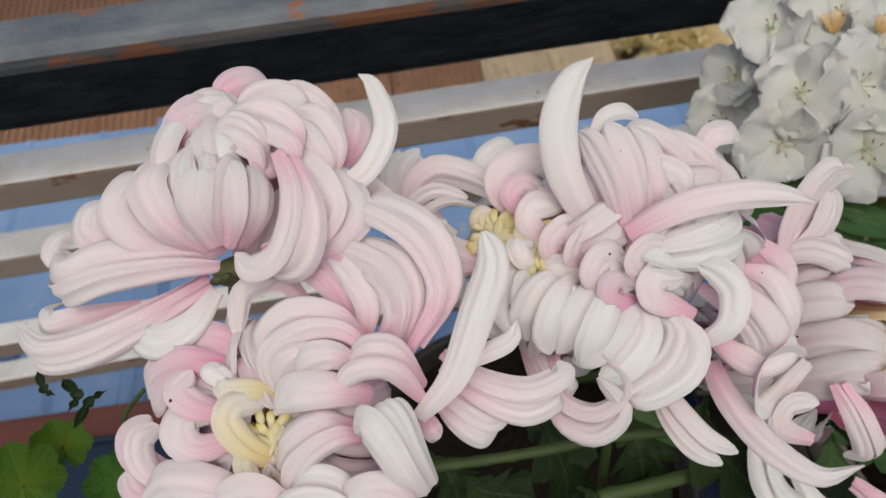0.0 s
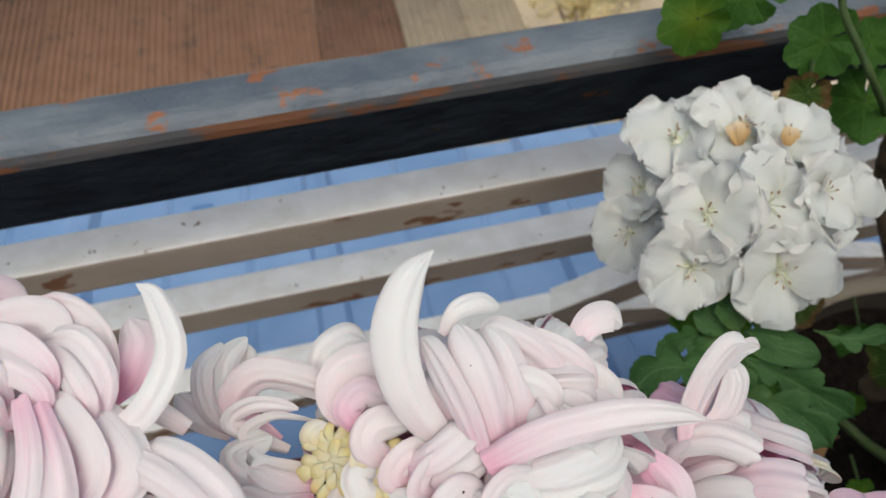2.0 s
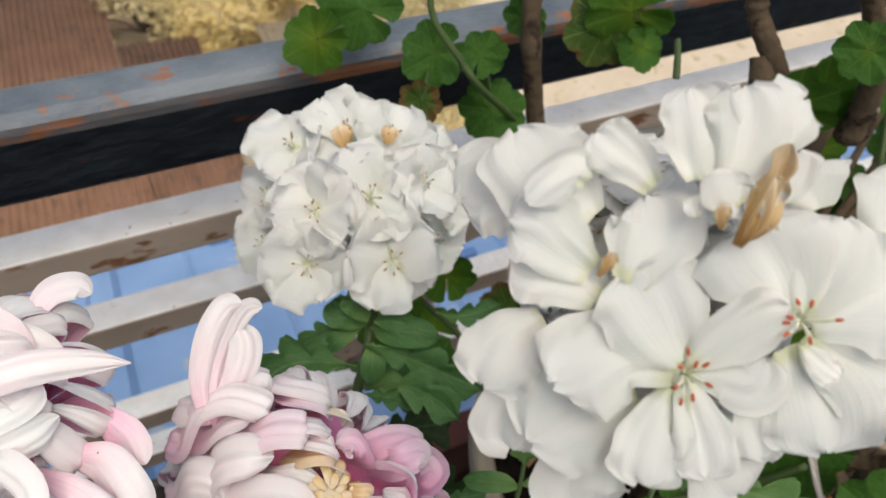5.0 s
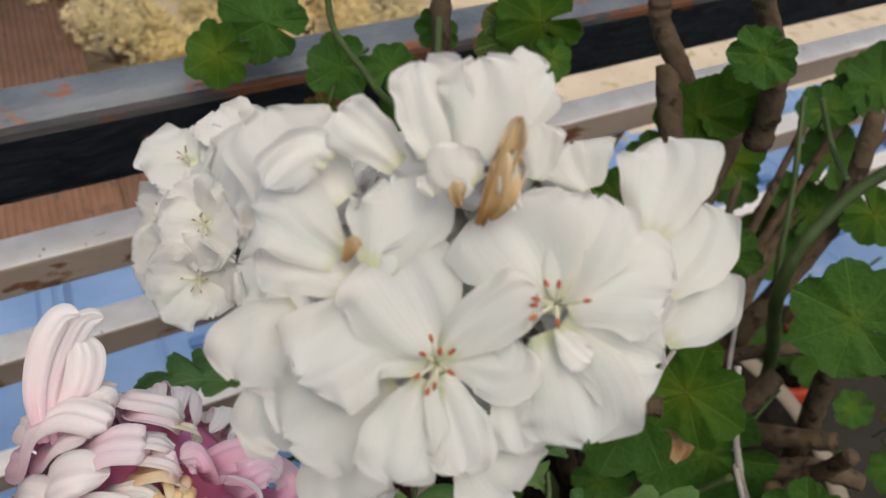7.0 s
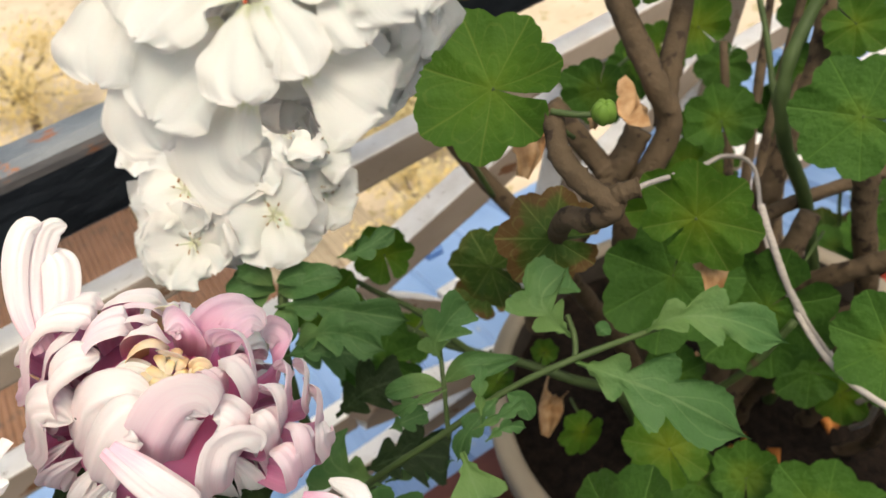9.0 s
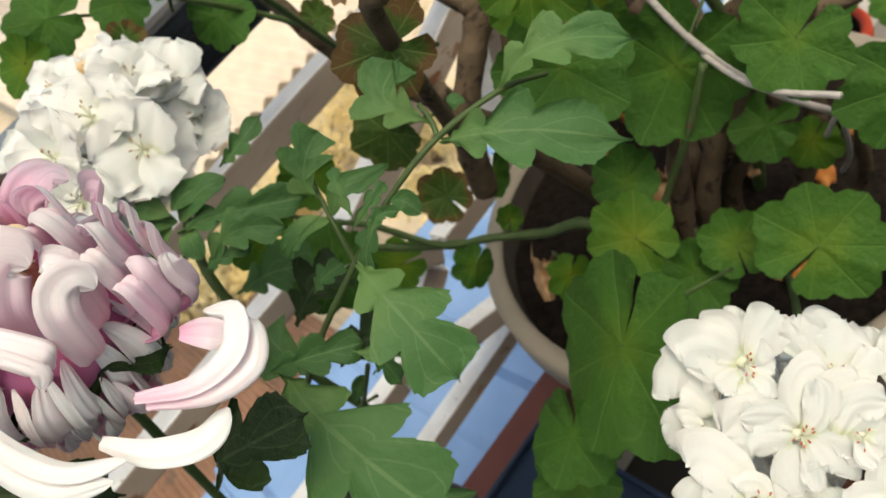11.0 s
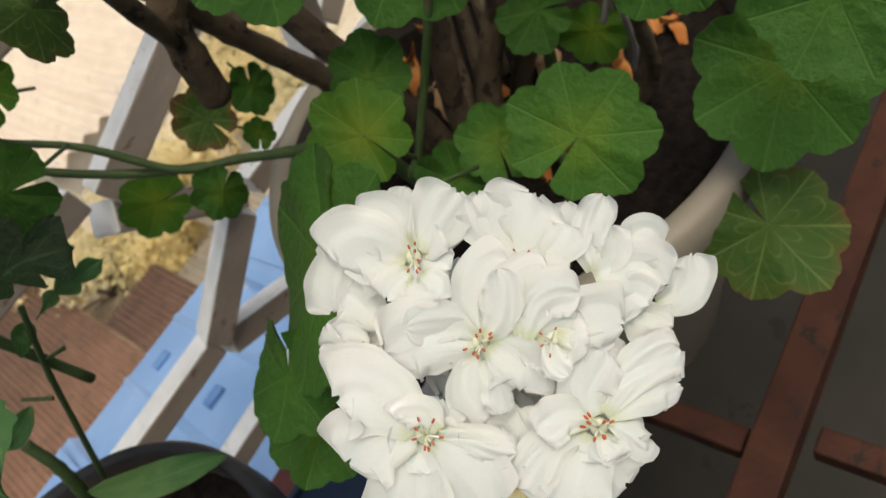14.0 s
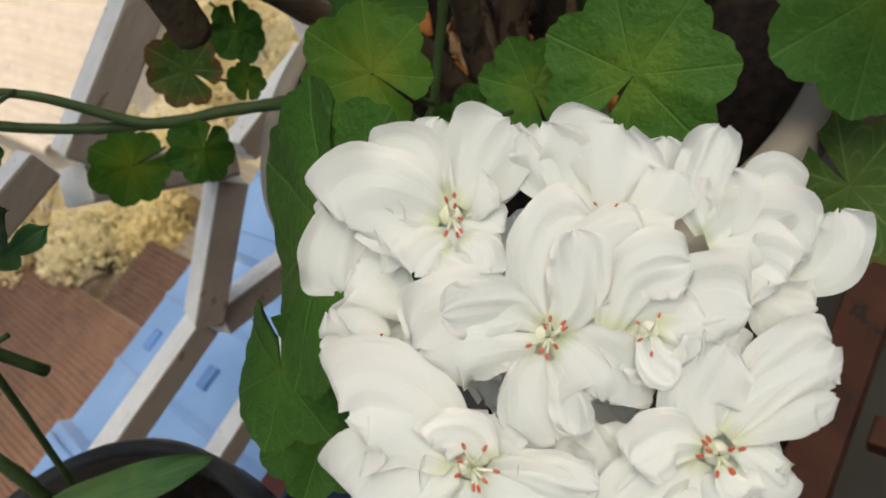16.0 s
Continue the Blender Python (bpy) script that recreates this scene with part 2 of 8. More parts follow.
# The pale top and near-black front put light and shade into the paint.
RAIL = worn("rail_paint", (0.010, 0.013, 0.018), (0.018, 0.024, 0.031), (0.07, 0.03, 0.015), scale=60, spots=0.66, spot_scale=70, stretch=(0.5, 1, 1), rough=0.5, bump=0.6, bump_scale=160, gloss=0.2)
RAIL_TOP = worn("rail_lit_top", (0.085, 0.111, 0.139), (0.160, 0.191, 0.217), (0.265, 0.106, 0.048), scale=38, spots=0.60, spot_scale=42, stretch=(0.7, 1.1, 1), rough=0.5, bump=0.5, bump_scale=260)
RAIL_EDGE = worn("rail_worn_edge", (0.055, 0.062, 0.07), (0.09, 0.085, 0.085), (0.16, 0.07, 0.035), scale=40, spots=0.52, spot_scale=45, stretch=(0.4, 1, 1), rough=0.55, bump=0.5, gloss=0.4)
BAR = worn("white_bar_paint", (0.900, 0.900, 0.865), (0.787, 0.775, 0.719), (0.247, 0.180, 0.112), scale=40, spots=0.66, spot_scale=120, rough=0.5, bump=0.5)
# Browner inner and under sides: shade put into the paint, with rust patches.
BAR_SIDE = worn("bar_side_shade_rust", (0.287, 0.236, 0.190), (0.380, 0.322, 0.270), (0.161, 0.075, 0.034), scale=20, spots=0.61, spot_scale=40, stretch=(0.4, 1, 1), rough=0.75, bump=0.4)
POT = worn("cream_plastic", (0.239, 0.209, 0.162), (0.268, 0.239, 0.188), (0.196, 0.162, 0.119), scale=14, spots=0.68, rough=0.55, bump=0.05, gloss=0.3)
BLACK = worn("black_plastic", (0.018, 0.019, 0.020), (0.03, 0.03, 0.032), (0.10, 0.085, 0.06), scale=30, spots=0.68, rough=0.42, bump=0.15, gloss=0.3)
SOIL = worn("soil", (0.007, 0.006, 0.005), (0.018, 0.013, 0.010), (0.05, 0.028, 0.018), scale=140, spots=0.70, spot_scale=120, rough=0.95, bump=1.0, bump_scale=260, gloss=0.08)
# Inner pot walls: the recess's shade is put into a dark plastic colour.
INNER_SHADE = worn("pot_inner_shade", (0.030, 0.026, 0.022), (0.055, 0.047, 0.038), (0.14, 0.12, 0.09), scale=20, spots=0.66, spot_scale=40, rough=0.8, bump=0.3, gloss=0.2)
BLUE = worn("blue_sheet", (0.188, 0.325, 0.562), (0.250, 0.400, 0.650), (0.400, 0.475, 0.550), scale=7, spots=0.66, spot_scale=14, rough=0.4, bump=0.1, bump_scale=60)
BLUE_CAP = worn("blue_cap", (0.09, 0.20, 0.44), (0.12, 0.25, 0.50), scale=20, rough=0.5, bump=0.1)
ROOF = worn("brown_roof", (0.225, 0.123, 0.072), (0.283, 0.162, 0.102), (0.167, 0.107, 0.072), scale=3, spots=0.58, spot_scale=5, rough=0.75, bump=0.2, bump_scale=40)
ROOF_OLD = worn("faded_roof", (0.390, 0.325, 0.221), (0.442, 0.364, 0.247), (0.338, 0.260, 0.169), scale=3, spots=0.58, spot_scale=5, rough=0.8, bump=0.2, bump_scale=40)
CREAM_ROOF = worn("cream_roof", (0.694, 0.605, 0.493), (0.627, 0.538, 0.431), (0.538, 0.448, 0.347), scale=2, spots=0.64, spot_scale=4, rough=0.7, bump=0.2, bump_scale=40)
GROUND = worn("yard_ground", (0.552, 0.471, 0.345), (0.644, 0.564, 0.437), (0.414, 0.356, 0.207), scale=1.5, spots=0.56, spot_scale=3, rough=0.95, bump=0.5, bump_scale=20)
FLOOR = worn("grey_tile", (0.027, 0.026, 0.021), (0.036, 0.033, 0.028), (0.021, 0.021, 0.017), scale=9, spots=0.62, spot_scale=18, rough=0.7, bump=0.1, gloss=0.2)
RUST = worn("brown_iron", (0.035, 0.013, 0.008), (0.055, 0.021, 0.012), (0.02, 0.013, 0.010), scale=30, spots=0.6, spot_scale=50, rough=0.75, bump=0.4, gloss=0.2)
PLANK = worn("maroon_plank", (0.11, 0.042, 0.038), (0.15, 0.06, 0.052), scale=15, stretch=(0.3, 1, 1), rough=0.7, bump=0.3, gloss=0.2)
NAVY = worn("dark_blue_plastic", (0.013, 0.026, 0.055), (0.02, 0.036, 0.07), scale=14, rough=0.5, bump=0.1, gloss=0.25)
WALL = worn("house_wall", (0.44, 0.42, 0.385), (0.50, 0.48, 0.44), (0.36, 0.335, 0.30), scale=4, spots=0.66, spot_scale=6, rough=0.9, bump=0.2)
WIRE = worn("white_string", (0.36, 0.34, 0.31), (0.46, 0.43, 0.40), scale=200, stretch=(1, 1, 4), rough=0.6, bump=0.4)
RED = worn("red_plastic", (0.62, 0.05, 0.02), (0.70, 0.08, 0.03), scale=12, rough=0.4, bump=0.05)
TREE_YELLOW = tissue("autumn_leaves", [(0.0, (0.74, 0.60, 0.26)), (0.5, (0.80, 0.70, 0.42)), (1.0, (0.56, 0.50, 0.28))], mottle=0.3, vary=0.4)
BARK = worn("bark", (0.14, 0.10, 0.07), (0.2, 0.15, 0.11), scale=30, rough=0.9, bump=0.6)


# ---- building blocks ----
def link_mesh(name, bm, mats, parent=None, label="", smooth=True):
    me = bpy.data.meshes.new(name)
    bm.normal_update()
    for f in bm.faces:
        f.smooth = smooth
    bm.to_mesh(me)
    bm.free()
    for m in (mats if isinstance(mats, (list, tuple)) else [mats]):
        me.materials.append(m)
    ob = new(name, me)
    if parent:
        ob.parent = parent
        ob.matrix_parent_inverse = parent.matrix_basis.inverted()
    if label:
        ob["label"] = label
    return ob


def part(name, bm, material, parent, label="", smooth=True):
    return link_mesh(name, bm, material, parent, label, smooth)


def empty(name, at, label, category, group="", kind=""):
    ob = new(name)
    ob.empty_display_size = 0.02
    ob.matrix_basis = Matrix.Translation(at)
    return tagged(ob, label, category, group, kind)


def spline(points, n):
    """n + 1 points of a smooth curve through the given ones."""
    p = [Vector(q) for q in points]
    if len(p) == 2:
        return [p[0].lerp(p[1], i / n) for i in range(n + 1)]
    p = [2 * p[0] - p[1]] + p + [2 * p[-1] - p[-2]]
    out, segs = [], len(p) - 3
    for i in range(n + 1):
        s = min(i / n * segs, segs - 1e-6)
        k, t = int(s), s - int(s)
        a, b, c, d = p[k:k + 4]
        out.append(0.5 * (2 * b + (c - a) * t + (2 * a - 5 * b + 4 * c - d) * t * t + (3 * b - a - 3 * c + d) * t ** 3))
    return out


def shape_strap(s):
    return (0.42 + 0.58 * math.sin(min(s / 0.55, 1.0) * math.pi / 2)) * (1.0 if s < 0.64 else max(0.0, 1 - ((s - 0.64) / 0.365) ** 2.2) ** 0.55)


def shape_horn(s):
    return (0.75 + 0.25 * math.sin(min(s / 0.4, 1.0) * math.pi / 2)) * (1.0 if s < 0.45 else max(0.05, 1 - ((s - 0.45) / 0.56) ** 2.0))


def shape_broad(s):
    return (0.38 + 0.62 * math.sin(min(s / 0.60, 1.0) * math.pi / 2)) * (1.0 if s < 0.70 else max(0.0, 1 - ((s - 0.70) / 0.305) ** 2.6) ** 0.5)


def shape_oval(s):
    return max(0.04, math.sin(math.pi * min(1.0, s ** 0.8)) ** 0.75)


def shape_lobed(s):
    """A deeply cut leaf: a narrow foot, two pairs of side lobes and a broad end lobe, all toothed."""
    w = 0.07 if s < 0.10 else 0.20
    for at, half, size in ((0.24, 0.115, 0.62), (0.46, 0.135, 1.0), (0.72, 0.22, 0.80)):
        d = (s - at) / half
        d = d * (0.80 if d > 0 else 1.15)
        if abs(d) < 1:
            w = max(w, size * (1 - abs(d) ** 1.7) ** 0.75)
    tip = 1.0 if s < 0.80 else max(0.0, 1 - ((s - 0.80) / 0.202) ** 1.3)
    saw = (s * 17) % 1.0
    return max(0.02, w * tip * (0.95 + 0.08 * saw))


def blade(spine, width, normal, shape=shape_strap, cup=0.5, ridge=0.04, ruffle=0.0, thick=0.0007, ns=16, nu=6, twist=0.0, seed=0, sweep=0.0):
    """A petal or leaf: a shell along a curve. normal: the side that shows; cup > 0 bends the edges away from it."""
    pts = spline(spine, ns)
    rnd = random.Random(seed)
    ph = [rnd.uniform(0, 6.28) for _ in range(4)]
    notch = max(0.0, rnd.uniform(-0.05, 0.07))
    freq = (rnd.uniform(13.0, 18.0) if shape is shape_broad else rnd.uniform(7.0, 10.0), rnd.uniform(2.0, 4.0))
    bm = bmesh.new()
    uv = bm.loops.layers.uv.new("UVMap")
    side = Vector(normal)
    rows_top, rows_bot = [], []
    length = sum((pts[i + 1] - pts[i]).length for i in range(ns))
    for i, p in enumerate(pts):
        tan = (pts[min(i + 1, ns)] - pts[max(i - 1, 0)]).normalized()
        side = side - tan * side.dot(tan)
        side = side.normalized() if side.length > 1e-6 else tan.orthogonal().normalized()
        nrm = Matrix.Rotation(twist * i / ns, 3, tan) @ side
        across = tan.cross(nrm)
        s = i / ns
        w = width * shape(s)
        top, bot = [], []
        for j in range(nu + 1):
            u = 2 * j / nu - 1
            a = u * cup * 1.5
            x = math.sin(a) / (cup * 1.5) if abs(cup) > 1e-3 else u
            if shape is shape_broad:
                x *= 1 + abs(u) ** 2 * (0.06 * math.sin(s * 8 + ph[2] + 2 * u) + 0.03 * math.sin(s * 21 + ph[1] + 4 * u))
            h = -(1 - math.cos(a)) / abs(cup * 1.5) * (1 if cup > 0 else -1) if abs(cup) > 1e-3 else 0.0
            bumpy = ridge * (abs(math.sin(u * freq[0] * 0.5 + ph[0] + 0.3 * s)) ** 0.8 + 0.5 * math.sin(u * freq[1] + ph[1]) - 0.6) * min(1.0, 0.25 + 1.6 * s)
            wave = ruffle * (math.sin(u * 5 + ph[0] + s * 3) * 0.5 + math.sin(s * 9 + u * 3 + ph[1]) * 0.5 * abs(u) + 0.35 * math.sin(u * 11 + ph[2]) * s + (1.1 * math.sin(s * 17 + 2.5 * u + ph[3]) * abs(u) ** 3 * s if shape is shape_broad else 0.5 * math.sin(s * 15 + 2.5 * u + ph[3]) * abs(u) ** 3 * s))
            q = p + across * (w * 0.5 * x) + nrm * (w * 0.5 * (h + bumpy) + length * wave) - tan * (sweep * w * abs(u) ** 1.5)
            if s > 0.8 and ruffle > 0.01:
                q += tan * (width * (s - 0.8) * 5 * (0.022 * math.sin(u * 7 + ph[3]) + 0.012 * math.sin(u * 17 + ph[0]) - notch * math.exp(-(u / 0.22) ** 2)))
            top.append(bm.verts.new(q))
            bot.append(bm.verts.new(q - nrm * thick * (0.25 + 0.75 * math.sin(math.pi * (j + 0.5) / (nu + 1))) * (1 - 0.6 * s)))
        rows_top.append(top), rows_bot.append(bot)

    def quad(vs, coords, slot):
        f = bm.faces.new(vs)
        f.material_index = slot
        for lp, c in zip(f.loops, coords):
            lp[uv].uv = c
    for i in range(ns):
        for j in range(nu):
            c = [(j / nu, i / ns), ((j + 1) / nu, i / ns), ((j + 1) / nu, (i + 1) / ns), (j / nu, (i + 1) / ns)]
            a, b = rows_top[i], rows_top[i + 1]
            quad((a[j], a[j + 1], b[j + 1], b[j]), c, 0)
            a, b = rows_bot[i], rows_bot[i + 1]
            quad((a[j + 1], a[j], b[j], b[j + 1]), [c[1], c[0], c[3], c[2]], 1)
        for j in (0, nu):
            a, b, c, d = rows_top[i][j], rows_top[i + 1][j], rows_bot[i + 1][j], rows_bot[i][j]
            quad((a, b, c, d) if j == 0 else (b, a, d, c), [(j / nu, i / ns)] * 4, 0)
    for i in (0, ns):
        for j in range(nu):
            a, b, c, d = rows_top[i][j], rows_top[i][j + 1], rows_bot[i][j + 1], rows_bot[i][j]
            quad((b, a, d, c) if i == 0 else (a, b, c, d), [(j / nu, i / ns)] * 4, 0)
    # a crisp, thin rim
    bm.normal_update()
    border = {v for k in (0, nu) for r in rows_top + rows_bot for v in (r[k],)} | {v for r in (rows_top[0], rows_top[-1], rows_bot[0], rows_bot[-1]) for v in r}
    for e in bm.edges:
        if e.verts[0] in border and e.verts[1] in border and e.calc_face_angle(0.0) > 0.9:
            e.smooth = False
    return bm


def tube_into(bm, points, r0, r1, n=24, sides=8, knots=0.0, seed=0):
    rnd = random.Random(seed)
    pts = spline(points, n)
    ref = (pts[1] - pts[0]).orthogonal().normalized()
    rings = []
    for i, p in enumerate(pts):
        tan = (pts[min(i + 1, n)] - pts[max(i - 1, 0)]).normalized()
        ref = (ref - tan * ref.dot(tan)).normalized()
        o = tan.cross(ref)
        r = (r0 + (r1 - r0) * i / n) * (1 + knots * (rnd.random() - 0.3) + (knots * 1.2 if rnd.random() < 0.12 else 0))
        rings.append([bm.verts.new(p + (ref * math.cos(a) + o * math.sin(a)) * r) for a in (k * 2 * math.pi / sides for k in range(sides))])
    for a, b in zip(rings, rings[1:]):
        for k in range(sides):
            bm.faces.new((a[k], a[(k + 1) % sides], b[(k + 1) % sides], b[k]))
    bm.faces.new(rings[0][::-1]), bm.faces.new(rings[-1])
    return bm


def tube(points, r0, r1, **kw):
    return tube_into(bmesh.new(), points, r0, r1, **kw)


def ball_into(bm, at, r, scale=(1, 1, 1), turn=None, u=10, v=7):
    m = Matrix.Translation(at) @ (turn.to_4x4() if turn else Matrix()) @ Matrix.Diagonal((*scale, 1))
    bmesh.ops.create_uvsphere(bm, u_segments=u, v_segments=v, radius=r, matrix=m)
    return bm


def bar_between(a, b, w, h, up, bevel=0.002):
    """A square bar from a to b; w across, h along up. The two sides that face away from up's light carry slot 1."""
    a, b, up = Vector(a), Vector(b), Vector(up)
    t = (b - a).normalized()
    up = (up - t * up.dot(t)).normalized()
    s = t.cross(up)
    bm = bmesh.new()
    vs = []
    for p in (a, b):
        vs.append([bm.verts.new(p + s * (w / 2 * i) + up * (h / 2 * j)) for i, j in ((-1, -1), (1, -1), (1, 1), (-1, 1))])
    for k in range(4):
        bm.faces.new((vs[0][k], vs[0][(k + 1) % 4], vs[1][(k + 1) % 4], vs[1][k]))
    bm.faces.new(vs[0][::-1]), bm.faces.new(vs[1])
    bmesh.ops.recalc_face_normals(bm, faces=bm.faces)
    bmesh.ops.bevel(bm, geom=list(bm.edges), offset=bevel, segments=2, profile=0.5, affect="EDGES")
    return bm


def box(x0, x1, y0, y1, z0, z1, bevel=0.003, segments=2):
    bm = bmesh.new()
    bmesh.ops.create_cube(bm, size=1, matrix=Matrix.Translation(((x0 + x1) / 2, (y0 + y1) / 2, (z0 + z1) / 2)) @ Matrix.Diagonal((x1 - x0, y1 - y0, z1 - z0, 1)))
    if bevel:
        bmesh.ops.bevel(bm, geom=list(bm.edges), offset=bevel, segments=segments, profile=0.5, affect="EDGES")
    return bm


def disc_leaf(radius, seed=0, lobes=7, cup=0.25, fold=0.0, teeth=0.045, nr=8, na=84):
    """A round, scalloped leaf with pleats along its main veins, its stalk at the origin, its notch towards -y."""
    rnd = random.Random(seed)
    bm = bmesh.new()
    uv = bm.loops.layers.uv.new("UVMap")
    x0 = seed * 1.7
    ph, tilt = rnd.uniform(0, 6.28), rnd.uniform(-0.15, 0.15)
    gap = 0.13 + rnd.uniform(-0.06, 0.12)
    layers = []
    for low in (0, 1):
        rows = []
        for i in range(nr + 1):
            f = i / nr
            row = []
            for k in range(na + 1):
                a = -math.pi / 2 + gap / 2 + (2 * math.pi - gap) * k / na
                t = k / na * lobes
                lobe = 1 - 0.13 * abs(math.cos(math.pi * t)) ** 4 + teeth * abs(math.sin(k * math.pi / na * lobes * 3))
                side = 1 - 0.16 * max(0.0, math.cos(a - math.pi / 2 + math.pi)) + 0.05 * math.sin(2 * a + ph)
                r = radius * f * (lobe * side if f > 0.6 else 1 - (1 - lobe * side) * f / 0.6 * 0.5)
                pleat = 0.022 * radius * f * math.cos(2 * math.pi * t) + 0.05 * radius * noise.noise((x0 + 3 * f * math.cos(a), 3 * f * math.sin(a), ph)) * f
                z = pleat + cup * radius * f * f * (0.6 + 0.4 * math.sin(a * 2 + ph)) + 0.05 * radius * f * math.sin(a * 3 + ph) + tilt * r * math.cos(a)
                x, y = r * math.cos(a), r * math.sin(a)
                if fold:
                    z -= fold * abs(x) * (0.5 + 0.5 * f)
                row.append(bm.verts.new((x, y, z - (0.0006 if low else 0))))
            rows.append(row)
        layers.append(rows)
        for i in range(nr):
            for k in range(na):
                vs = (rows[i][k], rows[i + 1][k], rows[i + 1][k + 1], rows[i][k + 1])
                cs = ((k / na, i / nr), (k / na, (i + 1) / nr), ((k + 1) / na, (i + 1) / nr), ((k + 1) / na, i / nr))
                if low:
                    vs, cs = vs[::-1], cs[::-1]
                f = bm.faces.new(vs)
                for lp, c in zip(f.loops, cs):
                    lp[uv].uv = c
    bmesh.ops.remove_doubles(bm, verts=[v for rows in layers for v in rows[0]], dist=1e-5)
    return bm


def aimed(at, normal, up):
    """A pose at a place, z along normal, y as near up as can be."""
    z = Vector(normal).normalized()
    y = Vector(up)
    y = y - z * y.dot(z)
    y = y.normalized() if y.length > 1e-6 else z.orthogonal().normalized()
    return Matrix.Translation(at) @ Matrix((y.cross(z), y, z)).transposed().to_4x4()


# ---- the place: balcony edge, grille, yard below ----
def slab(name, bm, mat, label, category, parts_of=None):
    return tagged(link_mesh(name, bm, mat, None, "", False), label, category, kind="structure")


slab("floor", box(-2.2, 2.6, -1.3, 0.45, -0.12, 0.0, 0), FLOOR, "grey tiled balcony floor", "floor")
# Unseen rear and side walls, added and kept low so sky light fills in.
slab("wall_house", box(-2.2, 2.6, -1.5, -1.3, -6.0, 1.25, 0), WALL, "unseen plastered rear wall, low to let sky light in", "wall")
slab("wall_left", box(-2.4, -2.2, -1.5, 0.30, -6.0, 1.25, 0), WALL, "unseen plastered side wall, low to let sky light in", "wall")
slab("wall_right", box(2.6, 2.8, -1.5, 0.30, -6.0, 1.25, 0), WALL, "unseen plastered side wall, low to let sky light in, far end", "wall")
slab("wall_front", box(-2.2, 2.6, 0.29, 0.445, -6.0, -0.121, 0), WALL, "plain plastered wall under the balcony edge", "wall")
slab("ground", box(-120, 120, -120, 140, -6.2, -6.0, 0), GROUND, "dry yard ground with patchy grass", "ground")


def corrugated(x0, x1, y0, y1, z0, z1, pitch, height, along="y", n=8, thick=0.02):
    """A wavy sheet; z0 at y0, z1 at y1."""
    bm = bmesh.new()
    span = (x1 - x0) if along == "y" else (y1 - y0)
    k = int(span / pitch * n)
    rows = []
    for i in range(k + 1):
        w = height * math.sin(2 * math.pi * i / n)
        row = []
        for e in (0, 1):
            x = x0 + (x1 - x0) * (i / k if along == "y" else e)
            y = y0 + (y1 - y0) * (e if along == "y" else i / k)
            row.append(bm.verts.new((x, y, z0 + (z1 - z0) * (y - y0) / (y1 - y0) + w)))
        rows.append(row)
    for a, b in zip(rows, rows[1:]):
        bm.faces.new((a[0], b[0], b[1], a[1]))
    ext = bmesh.ops.extrude_face_region(bm, geom=list(bm.faces))
    bmesh.ops.translate(bm, verts=[v for v in ext["geom"] if isinstance(v, bmesh.types.BMVert)], vec=(0, 0, -thick))
    bmesh.ops.recalc_face_normals(bm, faces=bm.faces)
    return bm


def roof(name, spans, mat, label):
    top = empty(name, (spans[0][0], spans[0][2], spans[0][4]), label, "roof", kind="structure")
    for s in spans:
        part("roof_sheet", corrugated(*s), mat, top)
        part("shed_wall", box(s[0] + 0.03, s[1] - 0.03, s[2] + 0.25, s[3] - 0.25, -6.0, min(s[4], s[5]) - 0.06, 0), WALL, top, smooth=False)
    return top


roof("brown_roof", [(-1.55, 0.10, 3.0, 12.0, -5.0, -5.1, 0.085, 0.026), (0.115, 1.15, 3.0, 9.25, -5.02, -5.06, 0.085, 0.026), (-3.2, -1.53, 3.0, 12.4, -4.97, -5.1, 0.085, 0.026), (-7.5, -3.18, 3.0, 11.2, -5.0, -5.08, 0.085, 0.026)],
     ROOF, "rust-brown corrugated metal roof below the balcony")
roof("faded_roof", [(1.16, 1.95, 3.2, 8.6, -5.0, -5.04, 0.11, 0.014), (1.96, 2.7, 3.2, 9.3, -4.98, -5.05, 0.11, 0.014)], ROOF_OLD, "faded straw-coloured corrugated roof sheets")
roof("cream_roof", [(1.6, 12.0, 13.3, 46.0, -5.0, -4.6, 0.42, 0.075)], CREAM_ROOF, "pale cream corrugated roof in full daylight")

# blue awning sheet under the grille
slab("kerb", box(-2.2, 2.6, 0.40, 0.45, 0.0, 0.128, 0.004), WALL, "low plastered kerb along the balcony edge", "kerb")
awning = empty("blue_awning", (0.3, 0.46, 0.13), "sky-blue metal awning with dark blue fixing caps", "awning", kind="structure")
